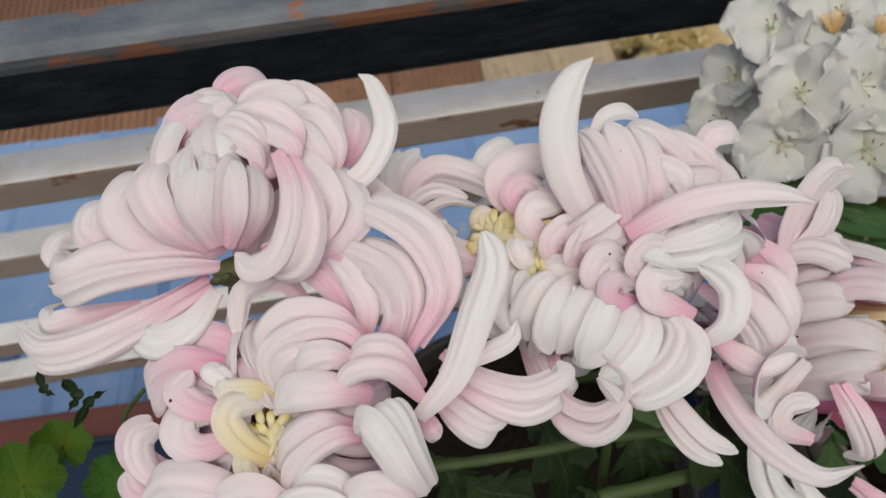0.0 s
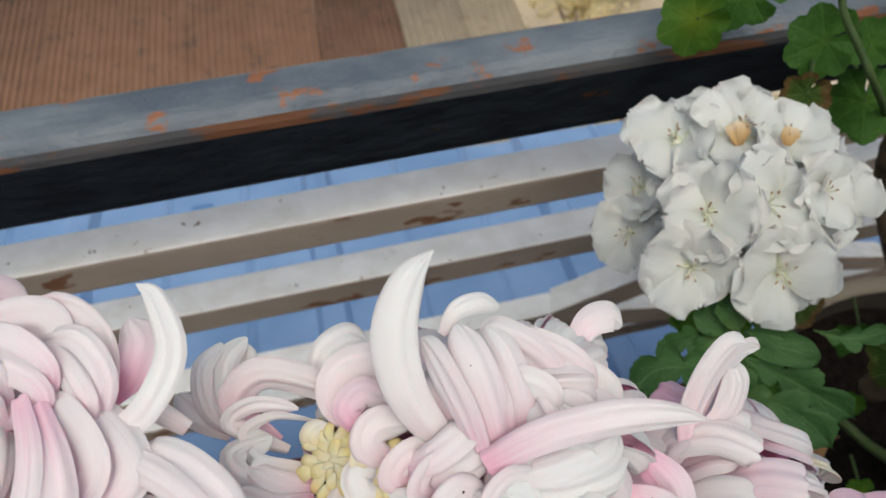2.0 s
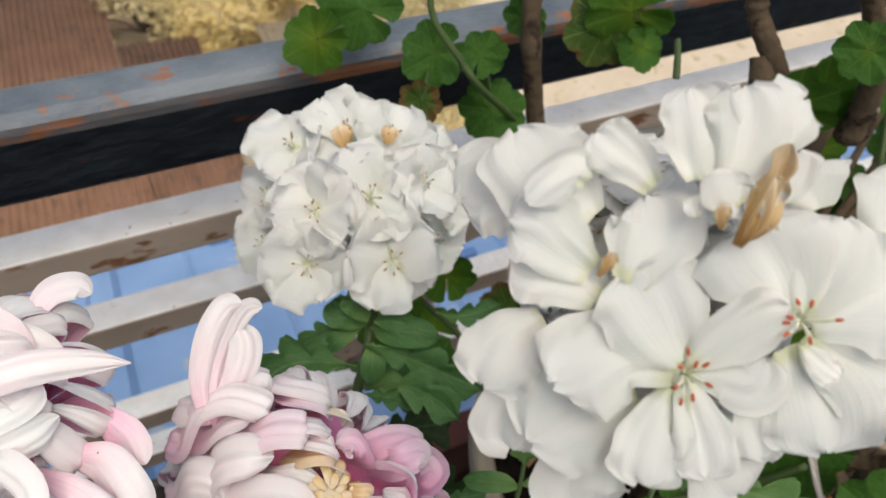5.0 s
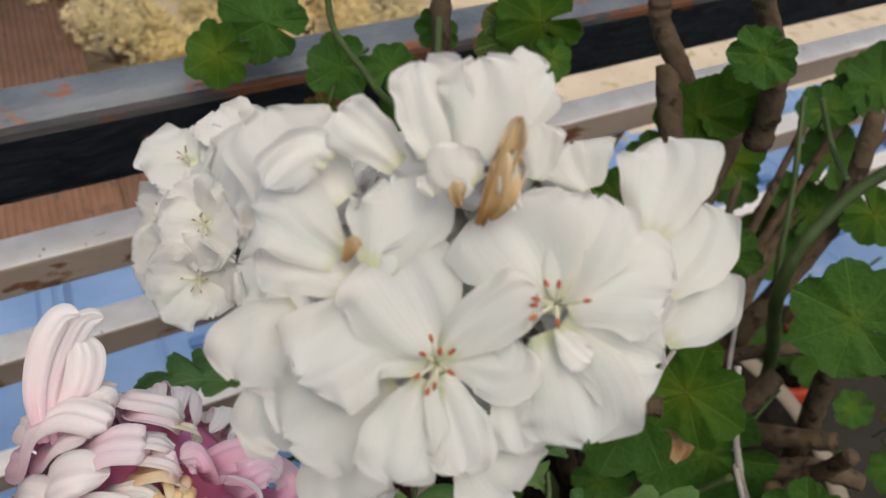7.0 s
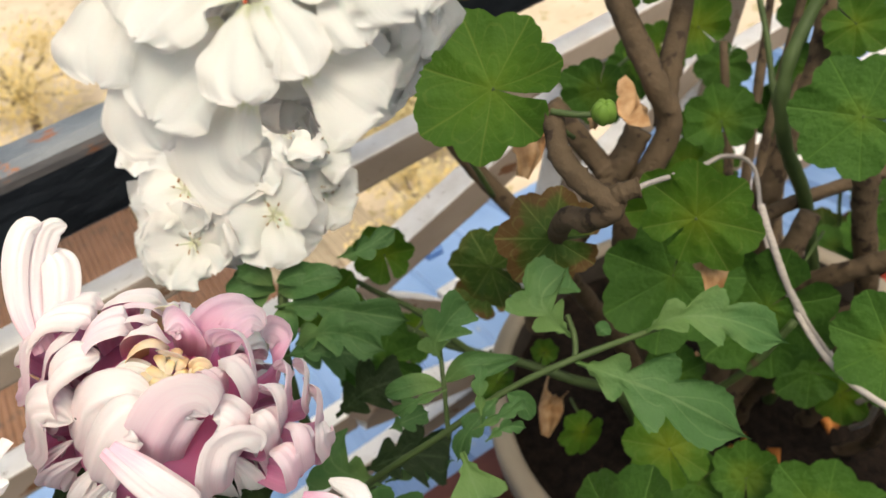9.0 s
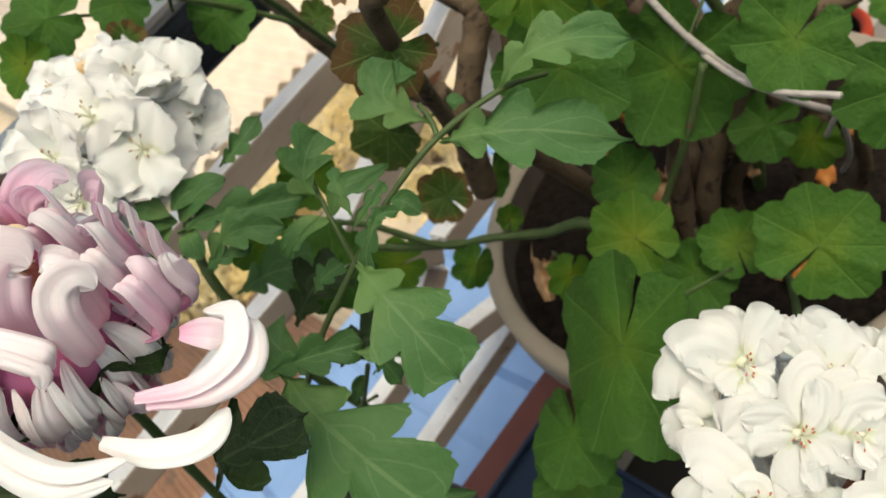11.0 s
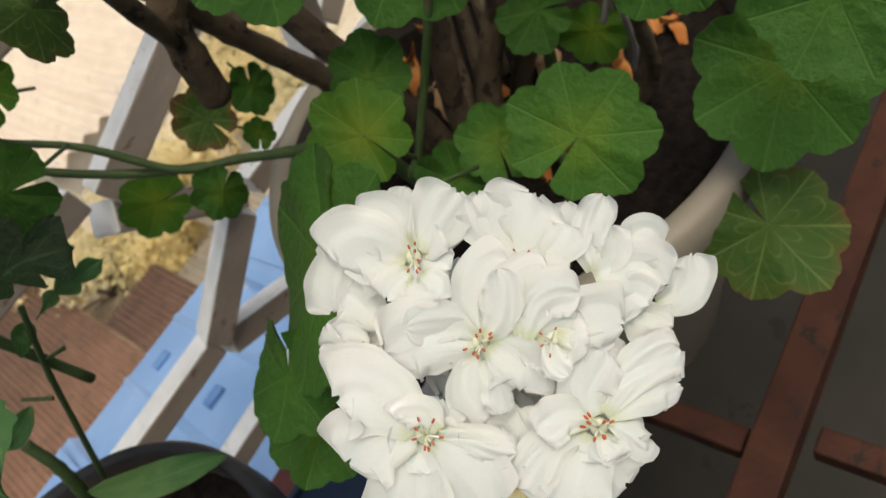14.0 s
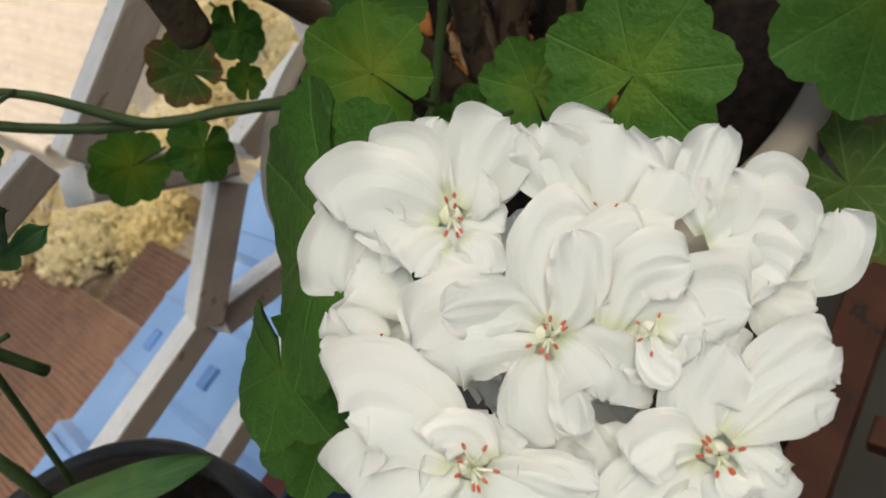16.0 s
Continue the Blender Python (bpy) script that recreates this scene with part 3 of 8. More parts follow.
for i in range(17):
    x0 = -2.7 + 0.45 * i
    bm = bmesh.new()
    prof = [(0.0, 0.022), (0.02, 0.022), (0.032, 0.0), (0.15, 0.0), (0.16, 0.006), (0.17, 0.0), (0.30, 0.0), (0.31, 0.006), (0.32, 0.0), (0.42, 0.0), (0.432, 0.022), (0.453, 0.024)]
    rows = [[bm.verts.new((x0 + a, y, z + b + 0.012 * math.sin(9 * y + i) * (1 if y > 0.9 else 0.2))) for a, b in prof] for y, z in ((0.452, 0.131), (0.65, 0.104), (0.85, 0.076), (1.0, 0.055), (1.11 + 0.02 * math.sin(i * 2.1), 0.040))]
    for a, b in zip(rows, rows[1:]):
        for k in range(len(prof) - 1):
            bm.faces.new((a[k], a[k + 1], b[k + 1], b[k]))
    part("awning_sheet", bm, BLUE, awning, smooth=False)
    for y, z in ((0.60, 0.133), (0.82, 0.102), (1.03, 0.073)):
        part("fixing_cap", box(x0 + 0.205, x0 + 0.245, y - 0.010, y + 0.010, z - 0.03, z - 0.008, 0.003), BLUE_CAP, awning)

# top rail; rail and grille run at a small angle to the plank and rack
YAW = 0.0382
rail = empty("balcony_rail", (0, 0.362, 0.93), "dark blue-grey painted steel rail with rust chips", "railing", kind="structure")
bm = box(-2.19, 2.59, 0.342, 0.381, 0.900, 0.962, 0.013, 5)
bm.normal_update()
# top faces take the lit tone, the upper front bevel the worn edge
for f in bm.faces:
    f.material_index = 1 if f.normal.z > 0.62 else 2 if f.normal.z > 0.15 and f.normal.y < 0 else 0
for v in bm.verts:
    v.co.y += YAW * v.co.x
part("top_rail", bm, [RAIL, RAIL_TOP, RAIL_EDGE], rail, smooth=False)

# grille of white bars below and beyond the rail
grille = empty("white_grille", (0.2, 0.40, 0.5), "white-painted steel grille, inner sides coloured darker for shade and rusty", "grille", kind="structure")


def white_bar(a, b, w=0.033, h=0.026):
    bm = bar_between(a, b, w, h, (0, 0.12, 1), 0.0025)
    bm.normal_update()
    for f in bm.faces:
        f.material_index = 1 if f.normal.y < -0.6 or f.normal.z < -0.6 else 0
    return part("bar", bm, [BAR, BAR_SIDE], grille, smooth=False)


def g(x, z):
    """A point on the leaning plane of the grille."""
    return (x, 0.377 + (0.8235 - z) * 0.24 + YAW * x, z)


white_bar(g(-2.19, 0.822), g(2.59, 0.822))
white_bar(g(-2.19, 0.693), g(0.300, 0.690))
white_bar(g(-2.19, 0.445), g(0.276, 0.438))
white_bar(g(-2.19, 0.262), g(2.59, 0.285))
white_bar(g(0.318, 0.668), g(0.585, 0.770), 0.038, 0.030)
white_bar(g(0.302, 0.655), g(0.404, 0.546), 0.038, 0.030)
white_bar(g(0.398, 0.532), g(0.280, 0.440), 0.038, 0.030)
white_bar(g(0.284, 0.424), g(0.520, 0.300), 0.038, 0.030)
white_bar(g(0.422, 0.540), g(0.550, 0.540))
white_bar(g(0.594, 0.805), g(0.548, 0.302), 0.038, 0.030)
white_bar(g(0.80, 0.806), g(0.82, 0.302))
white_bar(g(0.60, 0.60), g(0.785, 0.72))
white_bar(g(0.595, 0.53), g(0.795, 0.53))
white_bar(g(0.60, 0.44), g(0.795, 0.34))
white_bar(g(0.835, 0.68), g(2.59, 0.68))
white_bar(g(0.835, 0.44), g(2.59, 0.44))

# rack of brown iron under the pots
rack = empty("iron_rack", (0.45, 0.0, 0.3), "brown-painted iron plant rack standing on the floor", "rack")
RZ = 0.326
part("long_bar", bar_between((0.10, -0.062, RZ - 0.017), (1.10, -0.004, RZ - 0.017), 0.036, 0.034, (0, 0, 1)), RUST, rack, smooth=False)
part("long_bar", bar_between((0.10, 0.32, RZ - 0.017), (1.10, 0.37, RZ - 0.017), 0.036, 0.034, (0, 0, 1)), RUST, rack, smooth=False)
part("long_bar", bar_between((0.10, -0.42, RZ - 0.017), (1.10, -0.37, RZ - 0.017), 0.036, 0.034, (0, 0, 1)), RUST, rack, smooth=False)
for x in (0.20, 0.445, 0.665, 0.90):
    part("cross_bar", bar_between((x, -0.02, RZ - 0.022), (x - 0.015, 0.33, RZ - 0.022), 0.024, 0.022, (0, 0, 1)), RUST, rack, smooth=False)
for x in (0.16, 0.485, 0.72, 0.95):
    part("cross_bar", bar_between((x, -0.40, RZ - 0.022), (x - 0.015, -0.07, RZ - 0.022), 0.024, 0.022, (0, 0, 1)), RUST, rack, smooth=False)
for x, y in ((0.13, -0.40), (1.07, -0.35), (0.13, 0.30), (1.07, 0.33)):
    part("leg", box(x - 0.016, x + 0.016, y - 0.016, y + 0.016, 0.0, RZ - 0.036, 0.002), RUST, rack, smooth=False)
plank = tagged(link_mesh("plank", box(-0.9, 1.0, 0.353, 0.398, 0.30, 0.326, 0.003), PLANK, None), "dull maroon wooden plank lying along the grille", "plank")
tray = empty("tray", (-0.08, 0.16, 0.3265), "dark blue plastic tray under the pots", "tray")
part("tray_floor", box(-0.5, 0.34, -0.03, 0.35, 0.3265, 0.332, 0.002), NAVY, tray)
for x0, x1, y0, y1 in ((-0.5, 0.34, -0.03, -0.024), (-0.5, 0.34, 0.344, 0.35), (-0.5, -0.494, -0.0235, 0.3435), (0.334, 0.34, -0.0235, 0.3435)):
    part("rim", box(x0, x1, y0, y1, 0.3322, 0.345, 0.002), NAVY, tray)


def pot(name, cx, cy, z0, z1, r0, r1, wall, mat, label, soil_drop=0.03, lip=0.008):
    top = empty(name, (cx, cy, z0), label, "pot")
    prof = [(0.0, z0), (r0 - 0.006, z0), (r0, z0 + 0.006), (r1 - 0.012, z1 - 0.045), (r1 - 0.010, z1 - 0.038), (r1 + lip - 0.004, z1 - 0.034), (r1 + lip, z1 - 0.028), (r1 + lip, z1 - 0.004), (r1 + lip - 0.003, z1), (r1 - wall + 0.002, z1), (r1 - wall - 0.001, z1 - 0.004), (r1 - wall - 0.004, z1 - 0.06), (r0 - wall, z0 + 0.02), (0.0, z0 + 0.02)]
    bm = bmesh.new()
    sides = 72
    rings = [[bm.verts.new((cx + r * math.cos(a), cy + r * math.sin(a), z)) for a in (k * 2 * math.pi / sides for k in range(sides))] if r > 0 else [bm.verts.new((cx, cy, z))] for r, z in prof]
    for a, b in zip(rings, rings[1:]):
        for k in range(sides):
            q = (k + 1) % sides
            if len(a) == 1:
                bm.faces.new((a[0], b[q], b[k]))
            elif len(b) == 1:
                bm.faces.new((a[k], a[q], b[0]))
            else:
                bm.faces.new((a[k], a[q], b[q], b[k]))
    bmesh.ops.recalc_face_normals(bm, faces=bm.faces)
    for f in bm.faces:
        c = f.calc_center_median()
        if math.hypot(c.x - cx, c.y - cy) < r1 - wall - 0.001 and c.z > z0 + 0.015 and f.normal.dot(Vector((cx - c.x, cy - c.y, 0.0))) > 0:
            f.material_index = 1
    part("pot_body", bm, [mat, INNER_SHADE], top)
    bm = bmesh.new()
    zs, rs = z1 - soil_drop, r1 - wall - 0.003
    rings = [[bm.verts.new((cx, cy, zs + 0.012))]] + [[bm.verts.new((cx + rs * f * math.cos(a), cy + rs * f * math.sin(a), zs + 0.010 * noise.noise((rs * f * math.cos(a) * 40, rs * f * math.sin(a) * 40, cx * 9)) + 0.010 * (1 - f))) for a in (k * 2 * math.pi / 48 for k in range(48))] for f in (0.15, 0.3, 0.45, 0.6, 0.75, 0.9, 1.0)]
    for k in range(48):
        bm.faces.new((rings[0][0], rings[1][k], rings[1][(k + 1) % 48]))
    for a, b in zip(rings[1:], rings[2:]):
        for k in range(48):
            bm.faces.new((a[k], b[k], b[(k + 1) % 48], a[(k + 1) % 48]))
    part("soil", bm, SOIL, top)
    return top


pot("cream_pot", 0.516, 0.157, 0.327, 0.632, 0.115, 0.188, 0.009, POT, "large cream plastic flower pot full of dark soil", 0.030)
pot("black_pot", 0.070, 0.150, 0.3325, 0.640, 0.105, 0.138, 0.005, BLACK, "black plastic nursery pot with dark soil", 0.03, 0.004)
pot("red_pot", 0.885, 0.262, 0.327, 0.465, 0.045, 0.055, 0.006, RED, "small red plastic pot among the branches", 0.02, 0.006)


def crown_tree(name, x, y, z, height, spread, mat, seed, count, label):
    """A tree seen from above: trunk, limbs and a ragged crown of many small leaves."""
    rnd = random.Random(seed)
    top = empty(name, (x, y, z), label, "tree", "yard trees")
    part("trunk", tube([(x, y, z), (x + 0.1, y, z + height * 0.4), (x, y + 0.1, z + height * 0.9)], 0.10, 0.04, n=10, knots=0.1, seed=seed), BARK, top)
    clumps = []
    for i in range(16):
        a, r = rnd.uniform(0, 6.28), spread * math.sqrt(rnd.random())
        c = Vector((x + r * math.cos(a), y + r * math.sin(a), z + height * rnd.uniform(0.6, 1.05)))
        clumps.append((c, spread * rnd.uniform(0.28, 0.5)))
        part("limb", tube([(x, y, z + height * 0.45), tuple((Vector((x, y, z + height * 0.6)) + c) / 2), tuple(c)], 0.035, 0.01, n=6, sides=5, seed=i), BARK, top)
    bm = bmesh.new()
    uv = bm.loops.layers.uv.new("UVMap")
    for i in range(count):
        c, r = rnd.choice(clumps)
        d = Vector((rnd.gauss(0, 1), rnd.gauss(0, 1), rnd.gauss(0, 0.7)))
        p = c + d.normalized() * r * rnd.random() ** 0.34
        s = rnd.uniform(0.025, 0.06)
        t = Vector((rnd.gauss(0, 1), rnd.gauss(0, 1), rnd.gauss(0, 0.5))).normalized()
        q = t.cross(Vector((rnd.gauss(0, 0.4), rnd.gauss(0, 0.4), 1))).normalized()
        f = bm.faces.new([bm.verts.new(v) for v in (p - t * s, p + q * s * 0.45, p + t * s, p - q * s * 0.45)])
        k = rnd.random()
        for lp in f.loops:
            lp[uv].uv = (0.5, k)
    part("crown", bm, mat, top, smooth=False)


for i, (x, y, h, s) in enumerate(((0.55, 10.2, 1.1, 0.8), (1.7, 9.9, 1.1, 0.8), (3.3, 7.0, 1.2, 0.9), (3.5, 10.6, 1.1, 1.0), (0.4, 12.0, 1.2, 0.9), (-0.7, 15.4, 1.6, 1.3), (4.6, 9.2, 1.0, 0.9), (2.5, 11.2, 1.0, 0.9), (5.2, 11.4, 1.1, 0.9), (3.4, 5.6, 1.0, 0.7))):
    crown_tree("yard_tree", x, y, -6.0, h, s, TREE_YELLOW, 40 + i, 5200, "small yard tree with sparse yellow autumn leaves")


# ---- flowers ----
SEED = [100]


WIDE = 0.0105


def petal(head, spine, width, normal, mats=None, shape=shape_strap, cup=0.45, ridge=0.095, ruffle=0.008, twist=0.0, ns=18, nu=20, name="petal", thick=0.0007, split=True):
    SEED[0] += 1
    if shape is shape_broad:
        # broad petals lie flatter than they were drawn
        n0, p = Vector(normal).normalized(), [Vector(q) for q in spine]
        for i in range(1, len(p) - 1):
            off = (p[i] - p[0].lerp(p[-1], i / (len(p) - 1))).dot(n0)
            p[i] = p[i] - n0 * off * 0.8
        spine, cup, width = [p[0].lerp(q, 0.91) for q in p], cup * 0.45 - 0.10, width * 1.02
    elif shape is shape_strap and width > WIDE and split and (Vector(spine[-1]) - Vector(spine[0])).cross(Vector(normal)).length > 1e-5:
        # a broad strap is two slender petals that overlap
        p, n0 = [Vector(q) for q in spine], Vector(normal).normalized()
        across = (p[-1] - p[0]).cross(n0).normalized()
        for k in (-1, 1):
            wob = 0.05 * math.sin(SEED[0] * 1.7 + k)
            off = [across * (k * width * (0.14 + 0.13 * min(1.0, 2.0 * i / (len(p) - 1)) + wob)) - n0 * width * (0.05 + 0.05 * k) for i in range(len(p))]
            last = petal(head, [q + o for q, o in zip(p, off)], width * 0.58, n0 + across * k * 0.3, mats, shape, cup, ridge, ruffle, twist + 0.12 * k, ns, 16, "petal", thick, False)
        return last
    if shape is not shape_broad:
        cup, width, twist = cup * 0.62, width * 1.08, twist + 0.25 * math.sin(SEED[0] * 2.3)
    return part(name, blade(spine, width, normal, shape, cup, ridge, ruffle, thick, ns, nu, twist, SEED[0]), mats or [MUM_OUT, MUM_IN], head)


def mum_fill(head, centre, axis, radius, rings, mats, seed, wide=0.36, over=0.0):
    """Rings of petals that rise from the receptacle, bulge and bend back over the heart. rings: (count, tilt, size, curl)."""
    rnd = random.Random(seed)
    axis = Vector(axis).normalized()
    u = axis.orthogonal().normalized()
    v = axis.cross(u)
    c = Vector(centre)
    for count, tilt, size, curl in rings:
        off = rnd.uniform(0, 6.28)
        for k in range(count):
            a = off + 2 * math.pi * (k + rnd.uniform(-0.3, 0.3)) / count
            d = u * math.cos(a) + v * math.sin(a)
            t, r = tilt + rnd.uniform(-0.10, 0.10), radius * size * rnd.uniform(0.9, 1.1)
            out, along = math.sin(t), math.cos(t)
            p0 = c + d * r * 0.12 - axis * r * 0.15
            p1 = c + (d * out + axis * along) * r * 0.62 + d * r * 0.10
            p2 = c + (d * out + axis * along) * r * 1.0
            n2 = (axis * out - d * along)
            p3 = p2 + n2 * r * 0.36 * curl + (d * out + axis * along) * r * (0.06 - 0.12 * curl + over)
            p4 = p3 + n2 * r * 0.20 * curl - (d * out + axis * along) * r * (0.24 * curl - over)
            skew = axis.cross(d) * r * rnd.uniform(-0.05, 0.07)
            p2, p3, p4 = p2 + skew * 0.3, p3 + skew * 0.75, p4 + skew
            m = mats[rnd.randrange(len(mats))]
            petal(head, [p0, p1, p2, p3, p4], radius * wide * rnd.uniform(0.85, 1.15), (d * along - axis * out) * -1 if curl < 0 else d * along + d * 0.3 - axis * out, m, cup=0.5, ns=14, nu=18)


def incurved(head, points, width, mats):
    """A petal of the round head: it rises from the receptacle on the outside and bends over to the given points."""
    ax = Vector(C3_AXIS).normalized()
    v = Vector(points[0]) - Vector(C3)
    h = v.dot(ax)
    out = v - ax * h
    base, shoulder = Vector(C3) + out * 0.35 - ax * 0.008, Vector(C3) + out * 1.03 + ax * h * 0.45
    petal(head, [base, shoulder] + list(points), width * 1.12, out.normalized(), mats, cup=0.5, ridge=0.10, ns=20, split=False)


def heart(head, centre, axis, r, count, mat, seed):
    """Small curled florets crowded at the middle of a head."""
    rnd = random.Random(seed)
    axis = Vector(axis).normalized()
    u = axis.orthogonal().normalized()
    v = axis.cross(u)
    for k in range(count):
        a, q = k * 2.4, r * math.sqrt((k + 0.5) / count)
        d = u * math.cos(a) + v * math.sin(a)
        c = Vector(centre) + d * q
        petal(head, [c - axis * r * 0.4, c + axis * r * 0.25 + d * r * 0.16, c + axis * r * rnd.uniform(0.45, 0.6) - d * r * 0.12, c + axis * r * rnd.uniform(0.3, 0.55) - d * r * rnd.uniform(0.4, 0.65) + v * r * rnd.uniform(-0.2, 0.2)], r * rnd.uniform(0.26, 0.40), d, [mat, mat], cup=0.8, ridge=0.06, ns=10, nu=8, name="floret")


def receptacle(plant, name, at, axis, r, mat, label):
    bm = bmesh.new()
    turn = Vector(axis).to_track_quat("Z", "Y").to_matrix()
    ball_into(bm, at, r, (1, 1, 0.7), turn, 14, 9)
    for k in range(10):
        a = k * 0.628
        d = turn @ Vector((math.cos(a), math.sin(a), 0))
        ball_into(bm, Vector(at) + d * r * 0.9 + turn @ Vector((0, 0, -0.2 * r)), r * 0.35, (1, 1, 0.6), turn, 6, 5)
    return part(name, bm, mat, plant, label)


mum = empty("chrysanthemum", (0.07, 0.15, 0.62), "pale pink incurved chrysanthemums in full bloom, in a black pot", "flower")
OUT, INN = [MUM_OUT, MUM_IN], [MUM_PINK, MUM_IN]
CRM, WHT, PEA = [MUM_CREAM, MUM_CREAM], [MUM_WHITE, MUM_PINK], [PEACH, PEACH]
KALYX = worn("mum_calyx", (0.05, 0.06, 0.02), (0.09, 0.09, 0.035), scale=120, rough=0.7, bump=0.5)

# head turned away, seen from its side and underneath
head_l = receptacle(mum, "flower_head", (-0.0492, 0.1161, 1.0633), (-0.1, 0.5, 0.3), 0.0062, KALYX, "pink chrysanthemum head turned outward, dark calyx showing")
mum_fill(head_l, (-0.0470, 0.1429, 1.0622), (-0.15, 0.75, 0.6), 0.030, [(14, 1.5, 0.95, 0.9), (12, 1.1, 0.95, 1.0), (9, 0.6, 0.9, 1.0)], [OUT, INN], 3)
petal(head_l, [(-0.0478, 0.1191, 1.0594), (-0.0425, 0.1222, 1.0674), (-0.0373, 0.1276, 1.0758), (-0.0349, 0.1354, 1.0783)], 0.0163, (0.18, -0.56, 0.81), OUT)
petal(head_l, [(-0.0517, 0.1164, 1.0692), (-0.0637, 0.1145, 1.0756), (-0.0815, 0.1139, 1.0765), (-0.0943, 0.1131, 1.0729), (-0.0985, 0.1214, 1.0682)], 0.0147, (0.35, -0.51, 0.79), OUT, cup=0.50)
petal(head_l, [(-0.0558, 0.1140, 1.0628), (-0.0723, 0.1054, 1.0624), (-0.0895, 0.0991, 1.0611), (-0.1025, 0.0983, 1.0609), (-0.1091, 0.1048, 1.0610)], 0.0117, (0.37, -0.45, 0.81), OUT, cup=0.58)
petal(head_l, [(-0.0775, 0.1122, 1.0580), (-0.0940, 0.1099, 1.0603), (-0.1026, 0.1086, 1.0602), (-0.1046, 0.1139, 1.0598), (-0.1002, 0.1170, 1.0573)], 0.0070, (0.40, -0.47, 0.79), OUT, cup=0.43)
petal(head_l, [(-0.0546, 0.1115, 1.0613), (-0.0616, 0.1019, 1.0609), (-0.0711, 0.0979, 1.0602), (-0.0769, 0.1020, 1.0601), (-0.0749, 0.1072, 1.0598)], 0.0099, (0.30, -0.46, 0.84), WHT, cup=0.43)
petal(head_l, [(-0.0526, 0.1184, 1.0715), (-0.0585, 0.1203, 1.0830), (-0.0623, 0.1300, 1.0886), (-0.0603, 0.1387, 1.0870), (-0.0537, 0.1428, 1.0806)], 0.0197, (0.26, -0.59, 0.76), OUT, cup=0.40)
petal(head_l, [(-0.0497, 0.1176, 1.0736), (-0.0503, 0.1212, 1.0852), (-0.0484, 0.1307, 1.0899), (-0.0459, 0.1386, 1.0855)], 0.0176, (0.23, -0.59, 0.77), OUT, cup=0.43)
petal(head_l, [(-0.0295, 0.1364, 1.0887), (-0.0256, 0.1236, 1.0893), (-0.0263, 0.1130, 1.0863), (-0.0315, 0.1065, 1.0796), (-0.0390, 0.1074, 1.0750), (-0.0426, 0.1135, 1.0739)], 0.0140, (0.16, -0.56, 0.81), OUT, cup=0.43)
petal(head_l, [(-0.0458, 0.1170, 1.0735), (-0.0399, 0.1198, 1.0849), (-0.0388, 0.1280, 1.0888), (-0.0409, 0.1360, 1.0865)], 0.0148, (0.19, -0.59, 0.78), OUT, cup=0.43)
petal(head_l, [(-0.0372, 0.1160, 1.0699), (-0.0235, 0.1136, 1.0763), (-0.0146, 0.1203, 1.0809), (-0.0197, 0.1316, 1.0840), (-0.0278, 0.1379, 1.0815)], 0.0167, (0.12, -0.58, 0.81), OUT, cup=0.43)
petal(head_l, [(-0.0548, 0.1190, 1.0695), (-0.0664, 0.1197, 1.0774), (-0.0736, 0.1287, 1.0825), (-0.0700, 0.1380, 1.0836), (-0.0641, 0.1421, 1.0783)], 0.0161, (0.29, -0.58, 0.76), OUT, cup=0.43)
petal(head_l, [(-0.0621, 0.1209, 1.0667), (-0.0777, 0.1219, 1.0722), (-0.0880, 0.1281, 1.0754), (-0.0859, 0.1357, 1.0766), (-0.0805, 0.1386, 1.0728)], 0.0093, (0.34, -0.55, 0.76), OUT, cup=0.43)
petal(head_l, [(-0.0686, 0.1211, 1.0617), (-0.0872, 0.1215, 1.0643), (-0.0999, 0.1263, 1.0676), (-0.0989, 0.1327, 1.0681), (-0.0942, 0.1351, 1.0663)], 0.0067, (0.37, -0.53, 0.76), OUT, cup=0.43)
petal(head_l, [(-0.0756, 0.1239, 1.0700), (-0.0792, 0.1283, 1.0760), (-0.0769, 0.1354, 1.0793), (-0.0740, 0.1421, 1.0777)], 0.0096, (0.33, -0.57, 0.75), OUT, cup=0.50)
petal(head_l, [(-0.0209, 0.1300, 1.0770), (-0.0167, 0.1365, 1.0860), (-0.0227, 0.1466, 1.0895), (-0.0347, 0.1492, 1.0856)], 0.0112, (0.11, -0.64, 0.76), OUT, cup=0.50)
petal(head_l, [(-0.0276, 0.1346, 1.0830), (-0.0258, 0.1399, 1.0910), (-0.0347, 0.1472, 1.0926), (-0.0453, 0.1487, 1.0882), (-0.0520, 0.1480, 1.0815)], 0.0115, (0.17, -0.65, 0.74), OUT, cup=0.50)
petal(head_l, [(-0.0353, 0.1351, 1.0840), (-0.0366, 0.1395, 1.0913), (-0.0442, 0.1452, 1.0920), (-0.0524, 0.1449, 1.0854)], 0.0113, (0.19, -0.65, 0.74), OUT, cup=0.50)
petal(head_l, [(-0.0431, 0.1362, 1.0842), (-0.0461, 0.1388, 1.0903), (-0.0538, 0.1417, 1.0858), (-0.0572, 0.1419, 1.0798)], 0.0098, (0.23, -0.63, 0.74), WHT, cup=0.50)
petal(head_l, [(-0.0572, 0.1419, 1.0798), (-0.0595, 0.1486, 1.0873), (-0.0536, 0.1547, 1.0902), (-0.0458, 0.1556, 1.0865)], 0.0094, (0.24, -0.66, 0.72), INN, cup=0.50)
petal(head_l, [(-0.0497, 0.1478, 1.0839), (-0.0548, 0.1521, 1.0885), (-0.0498, 0.1576, 1.0898), (-0.0411, 0.1578, 1.0858)], 0.0090, (0.21, -0.67, 0.71), OUT, cup=0.50)
